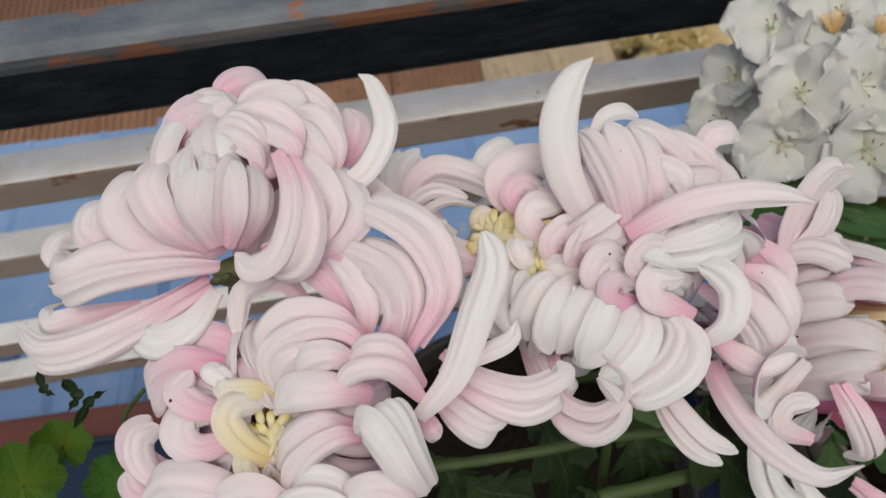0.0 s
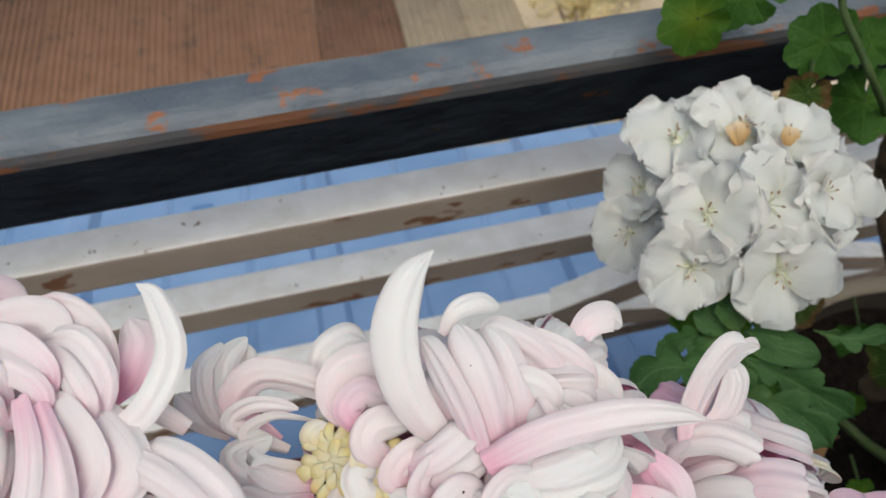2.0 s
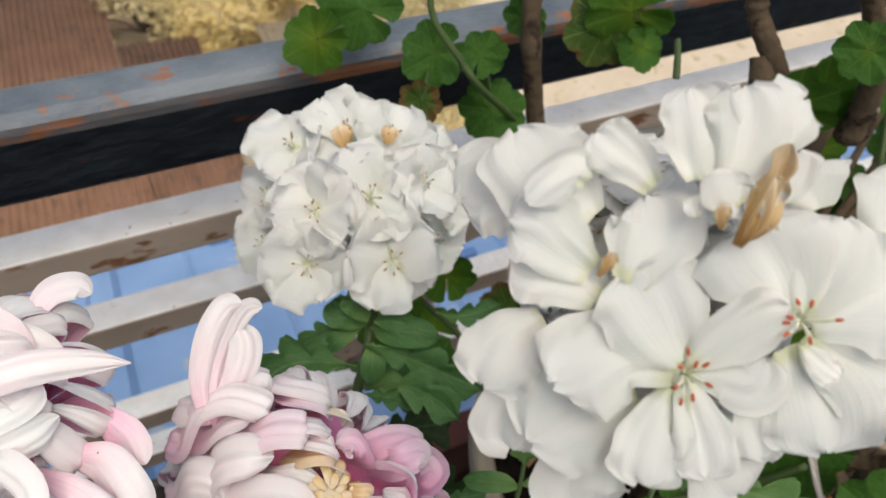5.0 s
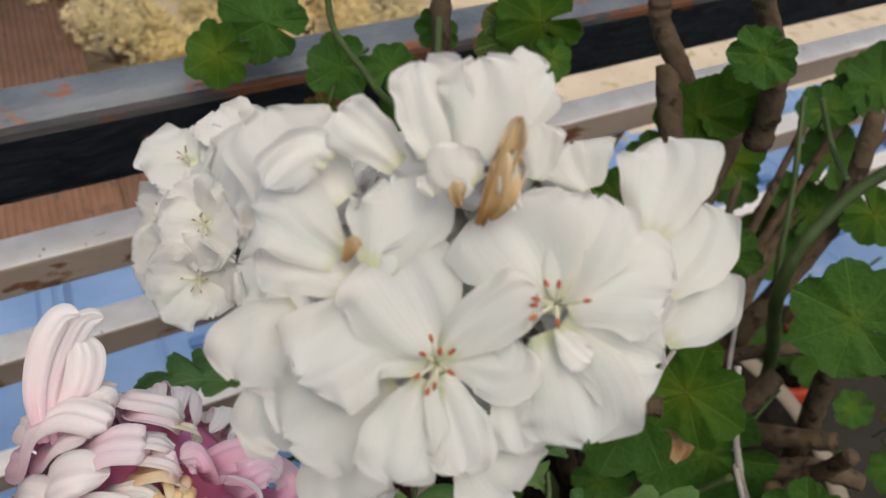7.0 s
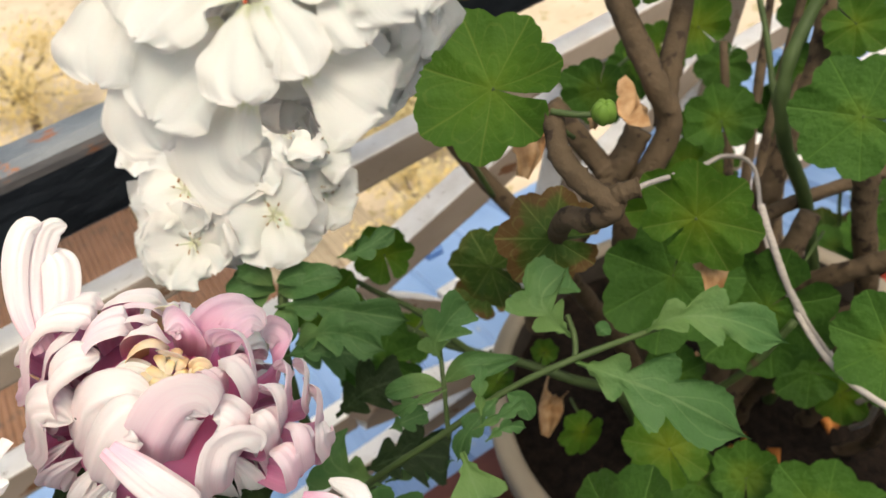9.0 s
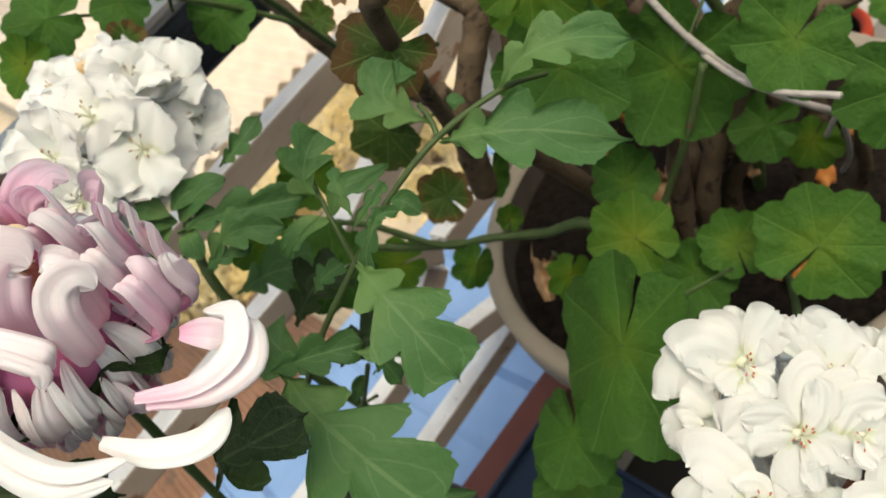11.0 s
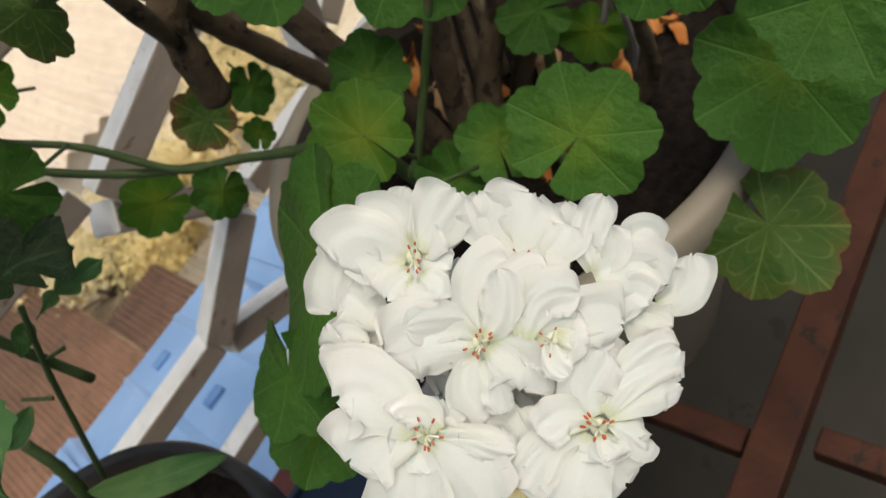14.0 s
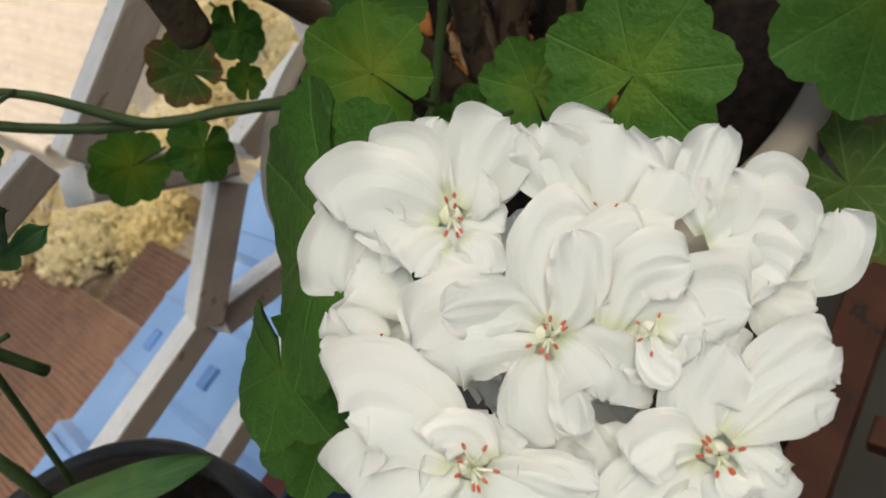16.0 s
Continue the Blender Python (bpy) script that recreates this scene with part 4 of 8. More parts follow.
petal(head_l, [(-0.0481, 0.1538, 1.0841), (-0.0451, 0.1619, 1.0892), (-0.0386, 0.1645, 1.0889), (-0.0339, 0.1638, 1.0840)], 0.0088, (0.18, -0.69, 0.70), INN, cup=0.50)
petal(head_l, [(-0.0412, 0.1494, 1.0854), (-0.0366, 0.1544, 1.0910), (-0.0272, 0.1551, 1.0897), (-0.0235, 0.1469, 1.0849)], 0.0094, (0.14, -0.68, 0.72), OUT, cup=0.50)
petal(head_l, [(-0.0330, 0.1545, 1.0854), (-0.0257, 0.1584, 1.0883), (-0.0175, 0.1509, 1.0854), (-0.0161, 0.1387, 1.0780)], 0.0082, (0.10, -0.67, 0.74), OUT, cup=0.50)
petal(head_l, [(-0.0175, 0.1400, 1.0740), (-0.0119, 0.1443, 1.0781), (-0.0088, 0.1509, 1.0800), (-0.0116, 0.1575, 1.0803)], 0.0097, (0.05, -0.65, 0.76), INN, cup=0.36)
petal(head_l, [(-0.0671, 0.1415, 1.0742), (-0.0667, 0.1465, 1.0785), (-0.0633, 0.1494, 1.0769)], 0.0071, (0.28, -0.62, 0.74), INN, cup=0.43)
petal(head_l, [(-0.0780, 0.1382, 1.0727), (-0.0769, 0.1424, 1.0765), (-0.0732, 0.1453, 1.0738)], 0.0059, (0.32, -0.60, 0.74), OUT, cup=0.43)
petal(head_l, [(-0.0178, 0.1289, 1.0765), (-0.0072, 0.1324, 1.0817), (-0.0003, 0.1430, 1.0863), (-0.0025, 0.1551, 1.0912), (-0.0063, 0.1589, 1.0921)], 0.0068, (0.03, -0.66, 0.75), WHT, shape=shape_horn, cup=0.43)
petal(head_l, [(-0.0021, 0.1330, 1.0659), (-0.0095, 0.1387, 1.0713), (-0.0112, 0.1460, 1.0733)], 0.0051, (0.03, -0.61, 0.79), WHT, shape=shape_horn, cup=0.36)

# head below, its yellow heart open
head_1 = receptacle(mum, "flower_head", (-0.0371, 0.0829, 1.0262), (0, -0.5, 0.8), 0.007, KALYX, "pink chrysanthemum head with an open yellow heart")
core = bmesh.new()
ball_into(core, (-0.0424, 0.0759, 1.0309), 0.011, (1, 1, 1), None, 16, 12)
part("flower_core", core, MUM_CREAM, head_1)
mum_fill(head_1, (-0.0398, 0.0820, 1.0301), Vector((-0.0425, 0.0685, 1.0569)) - Vector((-0.0381, 0.0817, 1.0301)), 0.034, [(14, 1.75, 0.95, 0.8), (13, 1.3, 0.95, 1.0), (10, 0.9, 0.85, 1.0)], [OUT, INN], 5)
heart(head_1, (-0.0414, 0.0695, 1.0482), Vector((-0.0425, 0.0653, 1.0573)) - Vector((-0.0408, 0.0726, 1.0431)), 0.0090, 26, YELLOW, 7)
petal(head_1, [(-0.0188, 0.0905, 1.0542), (-0.0177, 0.1013, 1.0679), (-0.0275, 0.1136, 1.0713), (-0.0414, 0.1135, 1.0657), (-0.0515, 0.1048, 1.0574)], 0.0118, (0.15, -0.48, 0.86), INN, cup=-0.36)
petal(head_1, [(-0.0274, 0.1013, 1.0568), (-0.0351, 0.1089, 1.0656), (-0.0464, 0.1072, 1.0651), (-0.0501, 0.0977, 1.0567)], 0.0066, (0.18, -0.47, 0.86), OUT, cup=0.50)
petal(head_1, [(-0.0151, 0.0897, 1.0586), (-0.0119, 0.0968, 1.0679), (-0.0168, 0.1084, 1.0711), (-0.0246, 0.1167, 1.0687), (-0.0353, 0.1199, 1.0630)], 0.0087, (0.10, -0.50, 0.86), OUT, cup=0.43)
petal(head_1, [(-0.0079, 0.0834, 1.0587), (-0.0012, 0.0930, 1.0721), (-0.0043, 0.1040, 1.0751), (-0.0115, 0.1116, 1.0734), (-0.0213, 0.1181, 1.0686)], 0.0115, (0.04, -0.49, 0.87), OUT, cup=0.43)
petal(head_1, [(-0.0013, 0.0843, 1.0620), (0.0088, 0.0932, 1.0751), (0.0070, 0.1066, 1.0797), (-0.0010, 0.1171, 1.0798), (-0.0100, 0.1239, 1.0775), (-0.0146, 0.1236, 1.0735)], 0.0119, (0.01, -0.52, 0.85), OUT, cup=0.43)
petal(head_1, [(-0.0106, 0.0869, 1.0595), (-0.0046, 0.0913, 1.0697), (-0.0064, 0.1004, 1.0727), (-0.0123, 0.1059, 1.0710)], 0.0081, (0.04, -0.47, 0.88), OUT, cup=0.43)
petal(head_1, [(-0.0121, 0.0856, 1.0610), (-0.0195, 0.0902, 1.0716), (-0.0312, 0.0914, 1.0728), (-0.0400, 0.0881, 1.0667), (-0.0409, 0.0827, 1.0563)], 0.0119, (0.14, -0.43, 0.89), OUT, cup=0.50)
petal(head_1, [(-0.0213, 0.0841, 1.0619), (-0.0291, 0.0854, 1.0692), (-0.0374, 0.0835, 1.0652), (-0.0378, 0.0789, 1.0565)], 0.0088, (0.15, -0.40, 0.90), OUT, cup=0.50)
petal(head_1, [(0.0001, 0.0728, 1.0575), (-0.0061, 0.0777, 1.0695), (-0.0146, 0.0796, 1.0701), (-0.0207, 0.0782, 1.0642)], 0.0127, (0.05, -0.38, 0.92), OUT, cup=0.50)
petal(head_1, [(-0.0154, 0.0816, 1.0619), (-0.0218, 0.0822, 1.0701), (-0.0294, 0.0825, 1.0686), (-0.0335, 0.0808, 1.0626)], 0.0082, (0.12, -0.40, 0.91), OUT, cup=0.50)
petal(head_1, [(-0.0134, 0.0748, 1.0578), (-0.0229, 0.0748, 1.0655), (-0.0332, 0.0757, 1.0654), (-0.0395, 0.0748, 1.0598)], 0.0100, (0.13, -0.37, 0.92), OUT, cup=0.50)
petal(head_1, [(-0.0174, 0.0665, 1.0560), (-0.0253, 0.0654, 1.0631), (-0.0349, 0.0620, 1.0593), (-0.0397, 0.0578, 1.0506)], 0.0138, (0.14, -0.31, 0.94), OUT, cup=0.50)
petal(head_1, [(-0.0018, 0.0494, 1.0500), (-0.0052, 0.0530, 1.0603), (-0.0093, 0.0612, 1.0685), (-0.0131, 0.0660, 1.0689), (-0.0158, 0.0662, 1.0630)], 0.0157, (0.05, -0.30, 0.95), WHT, cup=0.43)
petal(head_1, [(-0.0374, 0.0633, 1.0458), (-0.0461, 0.0651, 1.0546), (-0.0515, 0.0720, 1.0597), (-0.0491, 0.0768, 1.0604), (-0.0427, 0.0776, 1.0555)], 0.0083, (0.21, -0.33, 0.92), CRM, cup=0.50)
petal(head_1, [(-0.0392, 0.0591, 1.0455), (-0.0453, 0.0568, 1.0519), (-0.0484, 0.0626, 1.0541), (-0.0466, 0.0674, 1.0525)], 0.0064, (0.21, -0.29, 0.93), CRM, cup=0.50)
petal(head_1, [(-0.0384, 0.0801, 1.0537), (-0.0448, 0.0805, 1.0594), (-0.0520, 0.0812, 1.0606), (-0.0544, 0.0849, 1.0603)], 0.0063, (0.22, -0.38, 0.90), CRM, cup=0.43)
petal(head_1, [(-0.0489, 0.0719, 1.0492), (-0.0613, 0.0685, 1.0534), (-0.0659, 0.0730, 1.0559), (-0.0632, 0.0782, 1.0557), (-0.0568, 0.0780, 1.0513)], 0.0101, (0.27, -0.34, 0.90), OUT, cup=0.50)
petal(head_1, [(-0.0496, 0.0773, 1.0525), (-0.0601, 0.0784, 1.0584), (-0.0651, 0.0834, 1.0599), (-0.0615, 0.0886, 1.0598)], 0.0081, (0.27, -0.38, 0.89), INN, cup=0.43)
petal(head_1, [(-0.0487, 0.0825, 1.0557), (-0.0547, 0.0858, 1.0621), (-0.0556, 0.0894, 1.0618)], 0.0063, (0.25, -0.40, 0.88), WHT, cup=0.43)
petal(head_1, [(-0.0668, 0.0645, 1.0401), (-0.0779, 0.0690, 1.0469), (-0.0804, 0.0757, 1.0496), (-0.0764, 0.0818, 1.0489)], 0.0090, (0.33, -0.32, 0.89), INN, cup=0.50)
petal(head_1, [(-0.0683, 0.0602, 1.0397), (-0.0765, 0.0670, 1.0480), (-0.0774, 0.0740, 1.0511), (-0.0730, 0.0779, 1.0491)], 0.0077, (0.33, -0.31, 0.89), OUT, cup=0.50)
petal(head_1, [(-0.0699, 0.0575, 1.0392), (-0.0808, 0.0626, 1.0439), (-0.0826, 0.0686, 1.0452)], 0.0066, (0.34, -0.27, 0.90), INN, cup=0.50)
petal(head_1, [(-0.0507, 0.0901, 1.0544), (-0.0634, 0.0917, 1.0593), (-0.0735, 0.0902, 1.0542), (-0.0768, 0.0853, 1.0463)], 0.0111, (0.29, -0.40, 0.87), INN, cup=0.36)
petal(head_1, [(-0.0478, 0.0954, 1.0531), (-0.0580, 0.0988, 1.0569), (-0.0698, 0.0981, 1.0546)], 0.0100, (0.26, -0.43, 0.86), INN, cup=0.36)
petal(head_1, [(-0.0445, 0.0530, 1.0426), (-0.0570, 0.0585, 1.0522), (-0.0703, 0.0619, 1.0524), (-0.0783, 0.0602, 1.0461)], 0.0105, (0.29, -0.27, 0.92), OUT, cup=0.50)
petal(head_1, [(-0.0334, 0.0432, 1.0397), (-0.0434, 0.0530, 1.0544), (-0.0522, 0.0545, 1.0536), (-0.0585, 0.0513, 1.0466)], 0.0098, (0.22, -0.24, 0.95), OUT, cup=0.50)
petal(head_1, [(-0.0183, 0.0407, 1.0414), (-0.0247, 0.0501, 1.0550), (-0.0344, 0.0527, 1.0560), (-0.0417, 0.0512, 1.0488)], 0.0115, (0.14, -0.23, 0.96), WHT, cup=0.50)
petal(head_1, [(-0.0063, 0.0401, 1.0429), (-0.0104, 0.0479, 1.0556), (-0.0189, 0.0491, 1.0559), (-0.0259, 0.0462, 1.0478)], 0.0104, (0.07, -0.22, 0.97), OUT, cup=0.50)
petal(head_1, [(-0.0550, 0.0468, 1.0370), (-0.0656, 0.0536, 1.0476), (-0.0766, 0.0556, 1.0458)], 0.0108, (0.29, -0.23, 0.93), OUT, cup=0.50)
petal(head_1, [(-0.0022, 0.0679, 1.0543), (0.0079, 0.0730, 1.0662), (0.0155, 0.0836, 1.0790), (0.0209, 0.0928, 1.0874), (0.0203, 0.1008, 1.0910)], 0.0097, (-0.06, -0.43, 0.90), WHT, cup=0.58)
petal(head_1, [(0.0073, 0.0799, 1.0575), (0.0181, 0.0797, 1.0639), (0.0250, 0.0811, 1.0675), (0.0273, 0.0857, 1.0693)], 0.0052, (-0.10, -0.40, 0.91), WHT, shape=shape_horn, cup=0.43)
petal(head_1, [(0.0062, 0.0846, 1.0509), (0.0157, 0.0738, 1.0531), (0.0273, 0.0681, 1.0527), (0.0373, 0.0707, 1.0525), (0.0377, 0.0755, 1.0508)], 0.0135, (-0.12, -0.35, 0.93), OUT, cup=0.50)
petal(head_1, [(0.0035, 0.0788, 1.0449), (0.0089, 0.0707, 1.0461), (0.0160, 0.0653, 1.0444), (0.0213, 0.0676, 1.0426)], 0.0118, (-0.06, -0.32, 0.94), OUT, cup=0.50)
petal(head_1, [(-0.0011, 0.0746, 1.0444), (0.0012, 0.0674, 1.0448), (0.0032, 0.0654, 1.0425)], 0.0057, (-0.01, -0.32, 0.95), INN, cup=0.43)

# middle head, leaning back, with the long horns
head_2 = receptacle(mum, "flower_head", (0.0624, 0.1230, 1.0215), (0, -0.3, 0.9), 0.007, KALYX, "pale pink chrysanthemum head with long horn-like petals")
mum_fill(head_2, (0.0577, 0.1239, 1.0288), Vector((0.0413, 0.1146, 1.0585)) - Vector((0.0579, 0.1233, 1.0261)), 0.040, [(15, 1.8, 0.92, 0.8), (14, 1.45, 0.92, 0.9), (11, 1.1, 0.85, 0.8)], [OUT, OUT, WHT], 11)
mum_fill(head_2, (0.0876, 0.1263, 1.0391), Vector((0.0796, 0.1234, 1.0697)) - Vector((0.0871, 0.1231, 1.0372)), 0.030, [(12, 1.5, 0.95, 1.0), (10, 1.0, 0.95, 1.0), (7, 0.5, 0.9, 1.0)], [OUT, WHT], 12)
core = bmesh.new()
ball_into(core, (0.0337, 0.1323, 1.0325), 0.010, (1, 1, 1), None, 16, 12)
part("flower_core", core, MUM_CREAM, head_2)
heart(head_2, (0.0312, 0.1265, 1.0440), Vector((0.0271, 0.1208, 1.0556)) - Vector((0.0345, 0.1273, 1.0365)), 0.0105, 26, YELLOW, 8)
heart(head_2, (0.0424, 0.1194, 1.0474), Vector((0.0405, 0.1174, 1.0543)) - Vector((0.0463, 0.1214, 1.0395)), 0.009, 26, YELLOW, 9)
petal(head_2, [(0.0149, 0.1361, 1.0383), (0.0060, 0.1442, 1.0486), (0.0134, 0.1491, 1.0544), (0.0259, 0.1455, 1.0518), (0.0328, 0.1410, 1.0471)], 0.0102, (-0.07, -0.58, 0.81), OUT, cup=0.50)
petal(head_2, [(0.0165, 0.1336, 1.0416), (0.0071, 0.1372, 1.0503), (0.0139, 0.1390, 1.0541), (0.0246, 0.1376, 1.0504)], 0.0106, (-0.06, -0.56, 0.82), WHT, cup=0.50)
petal(head_2, [(0.0210, 0.1261, 1.0420), (0.0101, 0.1260, 1.0483), (0.0054, 0.1311, 1.0500), (0.0149, 0.1343, 1.0478)], 0.0100, (-0.05, -0.54, 0.84), WHT, cup=0.50)
petal(head_2, [(0.0237, 0.1199, 1.0407), (0.0144, 0.1190, 1.0466), (0.0063, 0.1245, 1.0483)], 0.0108, (-0.06, -0.51, 0.86), OUT, cup=0.50)
petal(head_2, [(0.0077, 0.1398, 1.0378), (0.0002, 0.1475, 1.0421), (-0.0001, 0.1586, 1.0465), (0.0065, 0.1654, 1.0475)], 0.0119, (-0.01, -0.59, 0.80), WHT, cup=0.43)
petal(head_2, [(0.0071, 0.1438, 1.0355), (0.0068, 0.1551, 1.0401), (0.0097, 0.1652, 1.0441)], 0.0080, (-0.03, -0.59, 0.80), WHT, cup=0.36)
petal(head_2, [(0.0021, 0.1417, 1.0363), (-0.0067, 0.1479, 1.0396), (-0.0117, 0.1548, 1.0411)], 0.0073, (0.02, -0.57, 0.82), WHT, cup=0.43)
petal(head_2, [(0.0282, 0.1472, 1.0460), (0.0311, 0.1535, 1.0512), (0.0385, 0.1575, 1.0517), (0.0434, 0.1566, 1.0479)], 0.0095, (-0.14, -0.60, 0.79), WHT, cup=0.43)
petal(head_2, [(0.0382, 0.1304, 1.0480), (0.0326, 0.1367, 1.0562), (0.0363, 0.1431, 1.0603), (0.0476, 0.1443, 1.0594), (0.0518, 0.1401, 1.0536)], 0.0105, (-0.17, -0.57, 0.80), OUT, cup=0.50)
petal(head_2, [(0.0427, 0.1260, 1.0503), (0.0353, 0.1324, 1.0585), (0.0405, 0.1368, 1.0603), (0.0467, 0.1347, 1.0558)], 0.0076, (-0.17, -0.56, 0.81), INN, cup=0.50)
petal(head_2, [(0.0484, 0.1180, 1.0481), (0.0397, 0.1225, 1.0562), (0.0422, 0.1274, 1.0593), (0.0515, 0.1278, 1.0566)], 0.0093, (-0.19, -0.53, 0.83), OUT, cup=0.50)
petal(head_2, [(0.0429, 0.1172, 1.0473), (0.0377, 0.1204, 1.0536), (0.0413, 0.1255, 1.0546)], 0.0072, (-0.17, -0.51, 0.84), CRM, cup=0.50)
petal(head_2, [(0.0286, 0.1276, 1.0446), (0.0254, 0.1311, 1.0500), (0.0296, 0.1342, 1.0510)], 0.0069, (-0.12, -0.54, 0.83), CRM, cup=0.50)
petal(head_2, [(0.0566, 0.1205, 1.0583), (0.0503, 0.1296, 1.0706), (0.0497, 0.1400, 1.0816), (0.0553, 0.1498, 1.0891), (0.0623, 0.1557, 1.0907)], 0.0110, (-0.24, -0.61, 0.75), WHT, shape=shape_horn, cup=0.54)
petal(head_2, [(0.0684, 0.1113, 1.0570), (0.0652, 0.1222, 1.0716), (0.0619, 0.1326, 1.0778), (0.0596, 0.1405, 1.0778)], 0.0163, (-0.28, -0.55, 0.78), OUT, cup=0.50)
petal(head_2, [(0.0745, 0.1154, 1.0586), (0.0744, 0.1227, 1.0690), (0.0721, 0.1337, 1.0744), (0.0690, 0.1411, 1.0741)], 0.0122, (-0.31, -0.55, 0.78), OUT, cup=0.50)
petal(head_2, [(0.0620, 0.1446, 1.0687), (0.0668, 0.1485, 1.0726), (0.0734, 0.1498, 1.0726), (0.0785, 0.1493, 1.0691)], 0.0054, (-0.29, -0.61, 0.74), WHT, cup=0.43)
petal(head_2, [(0.0903, 0.1223, 1.0603), (0.0853, 0.1309, 1.0699), (0.0764, 0.1386, 1.0730), (0.0709, 0.1420, 1.0700)], 0.0094, (-0.34, -0.56, 0.76), OUT, cup=0.50)
petal(head_2, [(0.0958, 0.1221, 1.0593), (0.0939, 0.1288, 1.0680), (0.0849, 0.1359, 1.0706), (0.0794, 0.1385, 1.0672)], 0.0083, (-0.36, -0.54, 0.76), OUT, cup=0.50)
petal(head_2, [(0.1027, 0.1187, 1.0565), (0.1000, 0.1248, 1.0636), (0.0913, 0.1304, 1.0665), (0.0854, 0.1324, 1.0638)], 0.0083, (-0.39, -0.52, 0.76), WHT, cup=0.50)
petal(head_2, [(0.0834, 0.1171, 1.0602), (0.0837, 0.1228, 1.0696), (0.0779, 0.1271, 1.0707), (0.0747, 0.1279, 1.0663)], 0.0084, (-0.34, -0.53, 0.78), WHT, cup=0.50)
petal(head_2, [(0.0928, 0.1148, 1.0582), (0.0910, 0.1188, 1.0664), (0.0851, 0.1224, 1.0671)], 0.0085, (-0.38, -0.50, 0.78), WHT, cup=0.50)
petal(head_2, [(0.0948, 0.1368, 1.0577), (0.1022, 0.1435, 1.0623), (0.1096, 0.1451, 1.0613), (0.1124, 0.1432, 1.0580)], 0.0087, (-0.40, -0.55, 0.73), OUT, cup=0.36)
petal(head_2, [(0.0659, 0.1117, 1.0617), (0.0795, 0.1128, 1.0703), (0.0964, 0.1121, 1.0744), (0.1101, 0.1111, 1.0722), (0.1199, 0.1093, 1.0694)], 0.0085, (-0.41, -0.48, 0.78), OUT, shape=shape_horn, cup=0.50)
petal(head_2, [(0.0710, 0.1075, 1.0560), (0.0820, 0.1037, 1.0625), (0.0938, 0.1049, 1.0639), (0.0994, 0.1098, 1.0626)], 0.0151, (-0.37, -0.46, 0.81), WHT, cup=0.43)
petal(head_2, [(0.0474, 0.1155, 1.0524), (0.0543, 0.1124, 1.0603), (0.0633, 0.1155, 1.0627), (0.0673, 0.1194, 1.0606)], 0.0146, (-0.25, -0.50, 0.83), OUT, cup=0.50)
petal(head_2, [(0.0636, 0.0998, 1.0473), (0.0549, 0.1020, 1.0563), (0.0590, 0.1064, 1.0592), (0.0657, 0.1061, 1.0548)], 0.0101, (-0.26, -0.45, 0.85), OUT, cup=0.50)
petal(head_2, [(0.0773, 0.1003, 1.0496), (0.0674, 0.1026, 1.0586), (0.0713, 0.1063, 1.0611), (0.0791, 0.1066, 1.0570)], 0.0092, (-0.32, -0.45, 0.84), OUT, cup=0.50)
petal(head_2, [(0.0840, 0.0901, 1.0449), (0.0715, 0.0930, 1.0541), (0.0722, 0.0978, 1.0572), (0.0811, 0.0993, 1.0539)], 0.0103, (-0.33, -0.41, 0.85), OUT, cup=0.50)
petal(head_2, [(0.0693, 0.0951, 1.0471), (0.0595, 0.0951, 1.0536), (0.0604, 0.0998, 1.0553), (0.0684, 0.1020, 1.0525)], 0.0089, (-0.28, -0.43, 0.86), INN, cup=0.50)
petal(head_2, [(0.0800, 0.0814, 1.0429), (0.0887, 0.0821, 1.0521), (0.0920, 0.0896, 1.0580), (0.0884, 0.0961, 1.0606), (0.0842, 0.1000, 1.0592)], 0.0087, (-0.37, -0.39, 0.84), WHT, cup=0.50)
petal(head_2, [(0.0288, 0.1187, 1.0450), (0.0233, 0.1079, 1.0475), (0.0250, 0.0974, 1.0447), (0.0302, 0.0955, 1.0391)], 0.0137, (-0.12, -0.45, 0.89), WHT, cup=0.50)
petal(head_2, [(0.0374, 0.1165, 1.0465), (0.0311, 0.1078, 1.0490), (0.0286, 0.0984, 1.0455)], 0.0116, (-0.14, -0.46, 0.87), WHT, cup=0.50)
petal(head_2, [(0.0518, 0.1094, 1.0477), (0.0417, 0.1020, 1.0531), (0.0350, 0.0933, 1.0498), (0.0357, 0.0889, 1.0413)], 0.0154, (-0.18, -0.43, 0.88), WHT, cup=0.50)
petal(head_2, [(0.0634, 0.1067, 1.0492), (0.0546, 0.0958, 1.0537), (0.0479, 0.0874, 1.0505), (0.0446, 0.0828, 1.0416)], 0.0169, (-0.23, -0.41, 0.88), WHT, cup=0.50)
petal(head_2, [(0.0673, 0.0997, 1.0463), (0.0649, 0.0882, 1.0508), (0.0565, 0.0801, 1.0477), (0.0488, 0.0792, 1.0420)], 0.0168, (-0.26, -0.38, 0.89), WHT, cup=0.50)
petal(head_2, [(0.0719, 0.0961, 1.0444), (0.0775, 0.0836, 1.0488), (0.0719, 0.0747, 1.0465), (0.0601, 0.0712, 1.0425), (0.0565, 0.0746, 1.0396)], 0.0151, (-0.29, -0.35, 0.89), WHT, cup=0.50)
petal(head_2, [(0.0416, 0.0876, 1.0314), (0.0400, 0.0729, 1.0318), (0.0481, 0.0654, 1.0347), (0.0564, 0.0689, 1.0408), (0.0515, 0.0784, 1.0452)], 0.0121, (-0.21, -0.32, 0.92), OUT, cup=0.43)
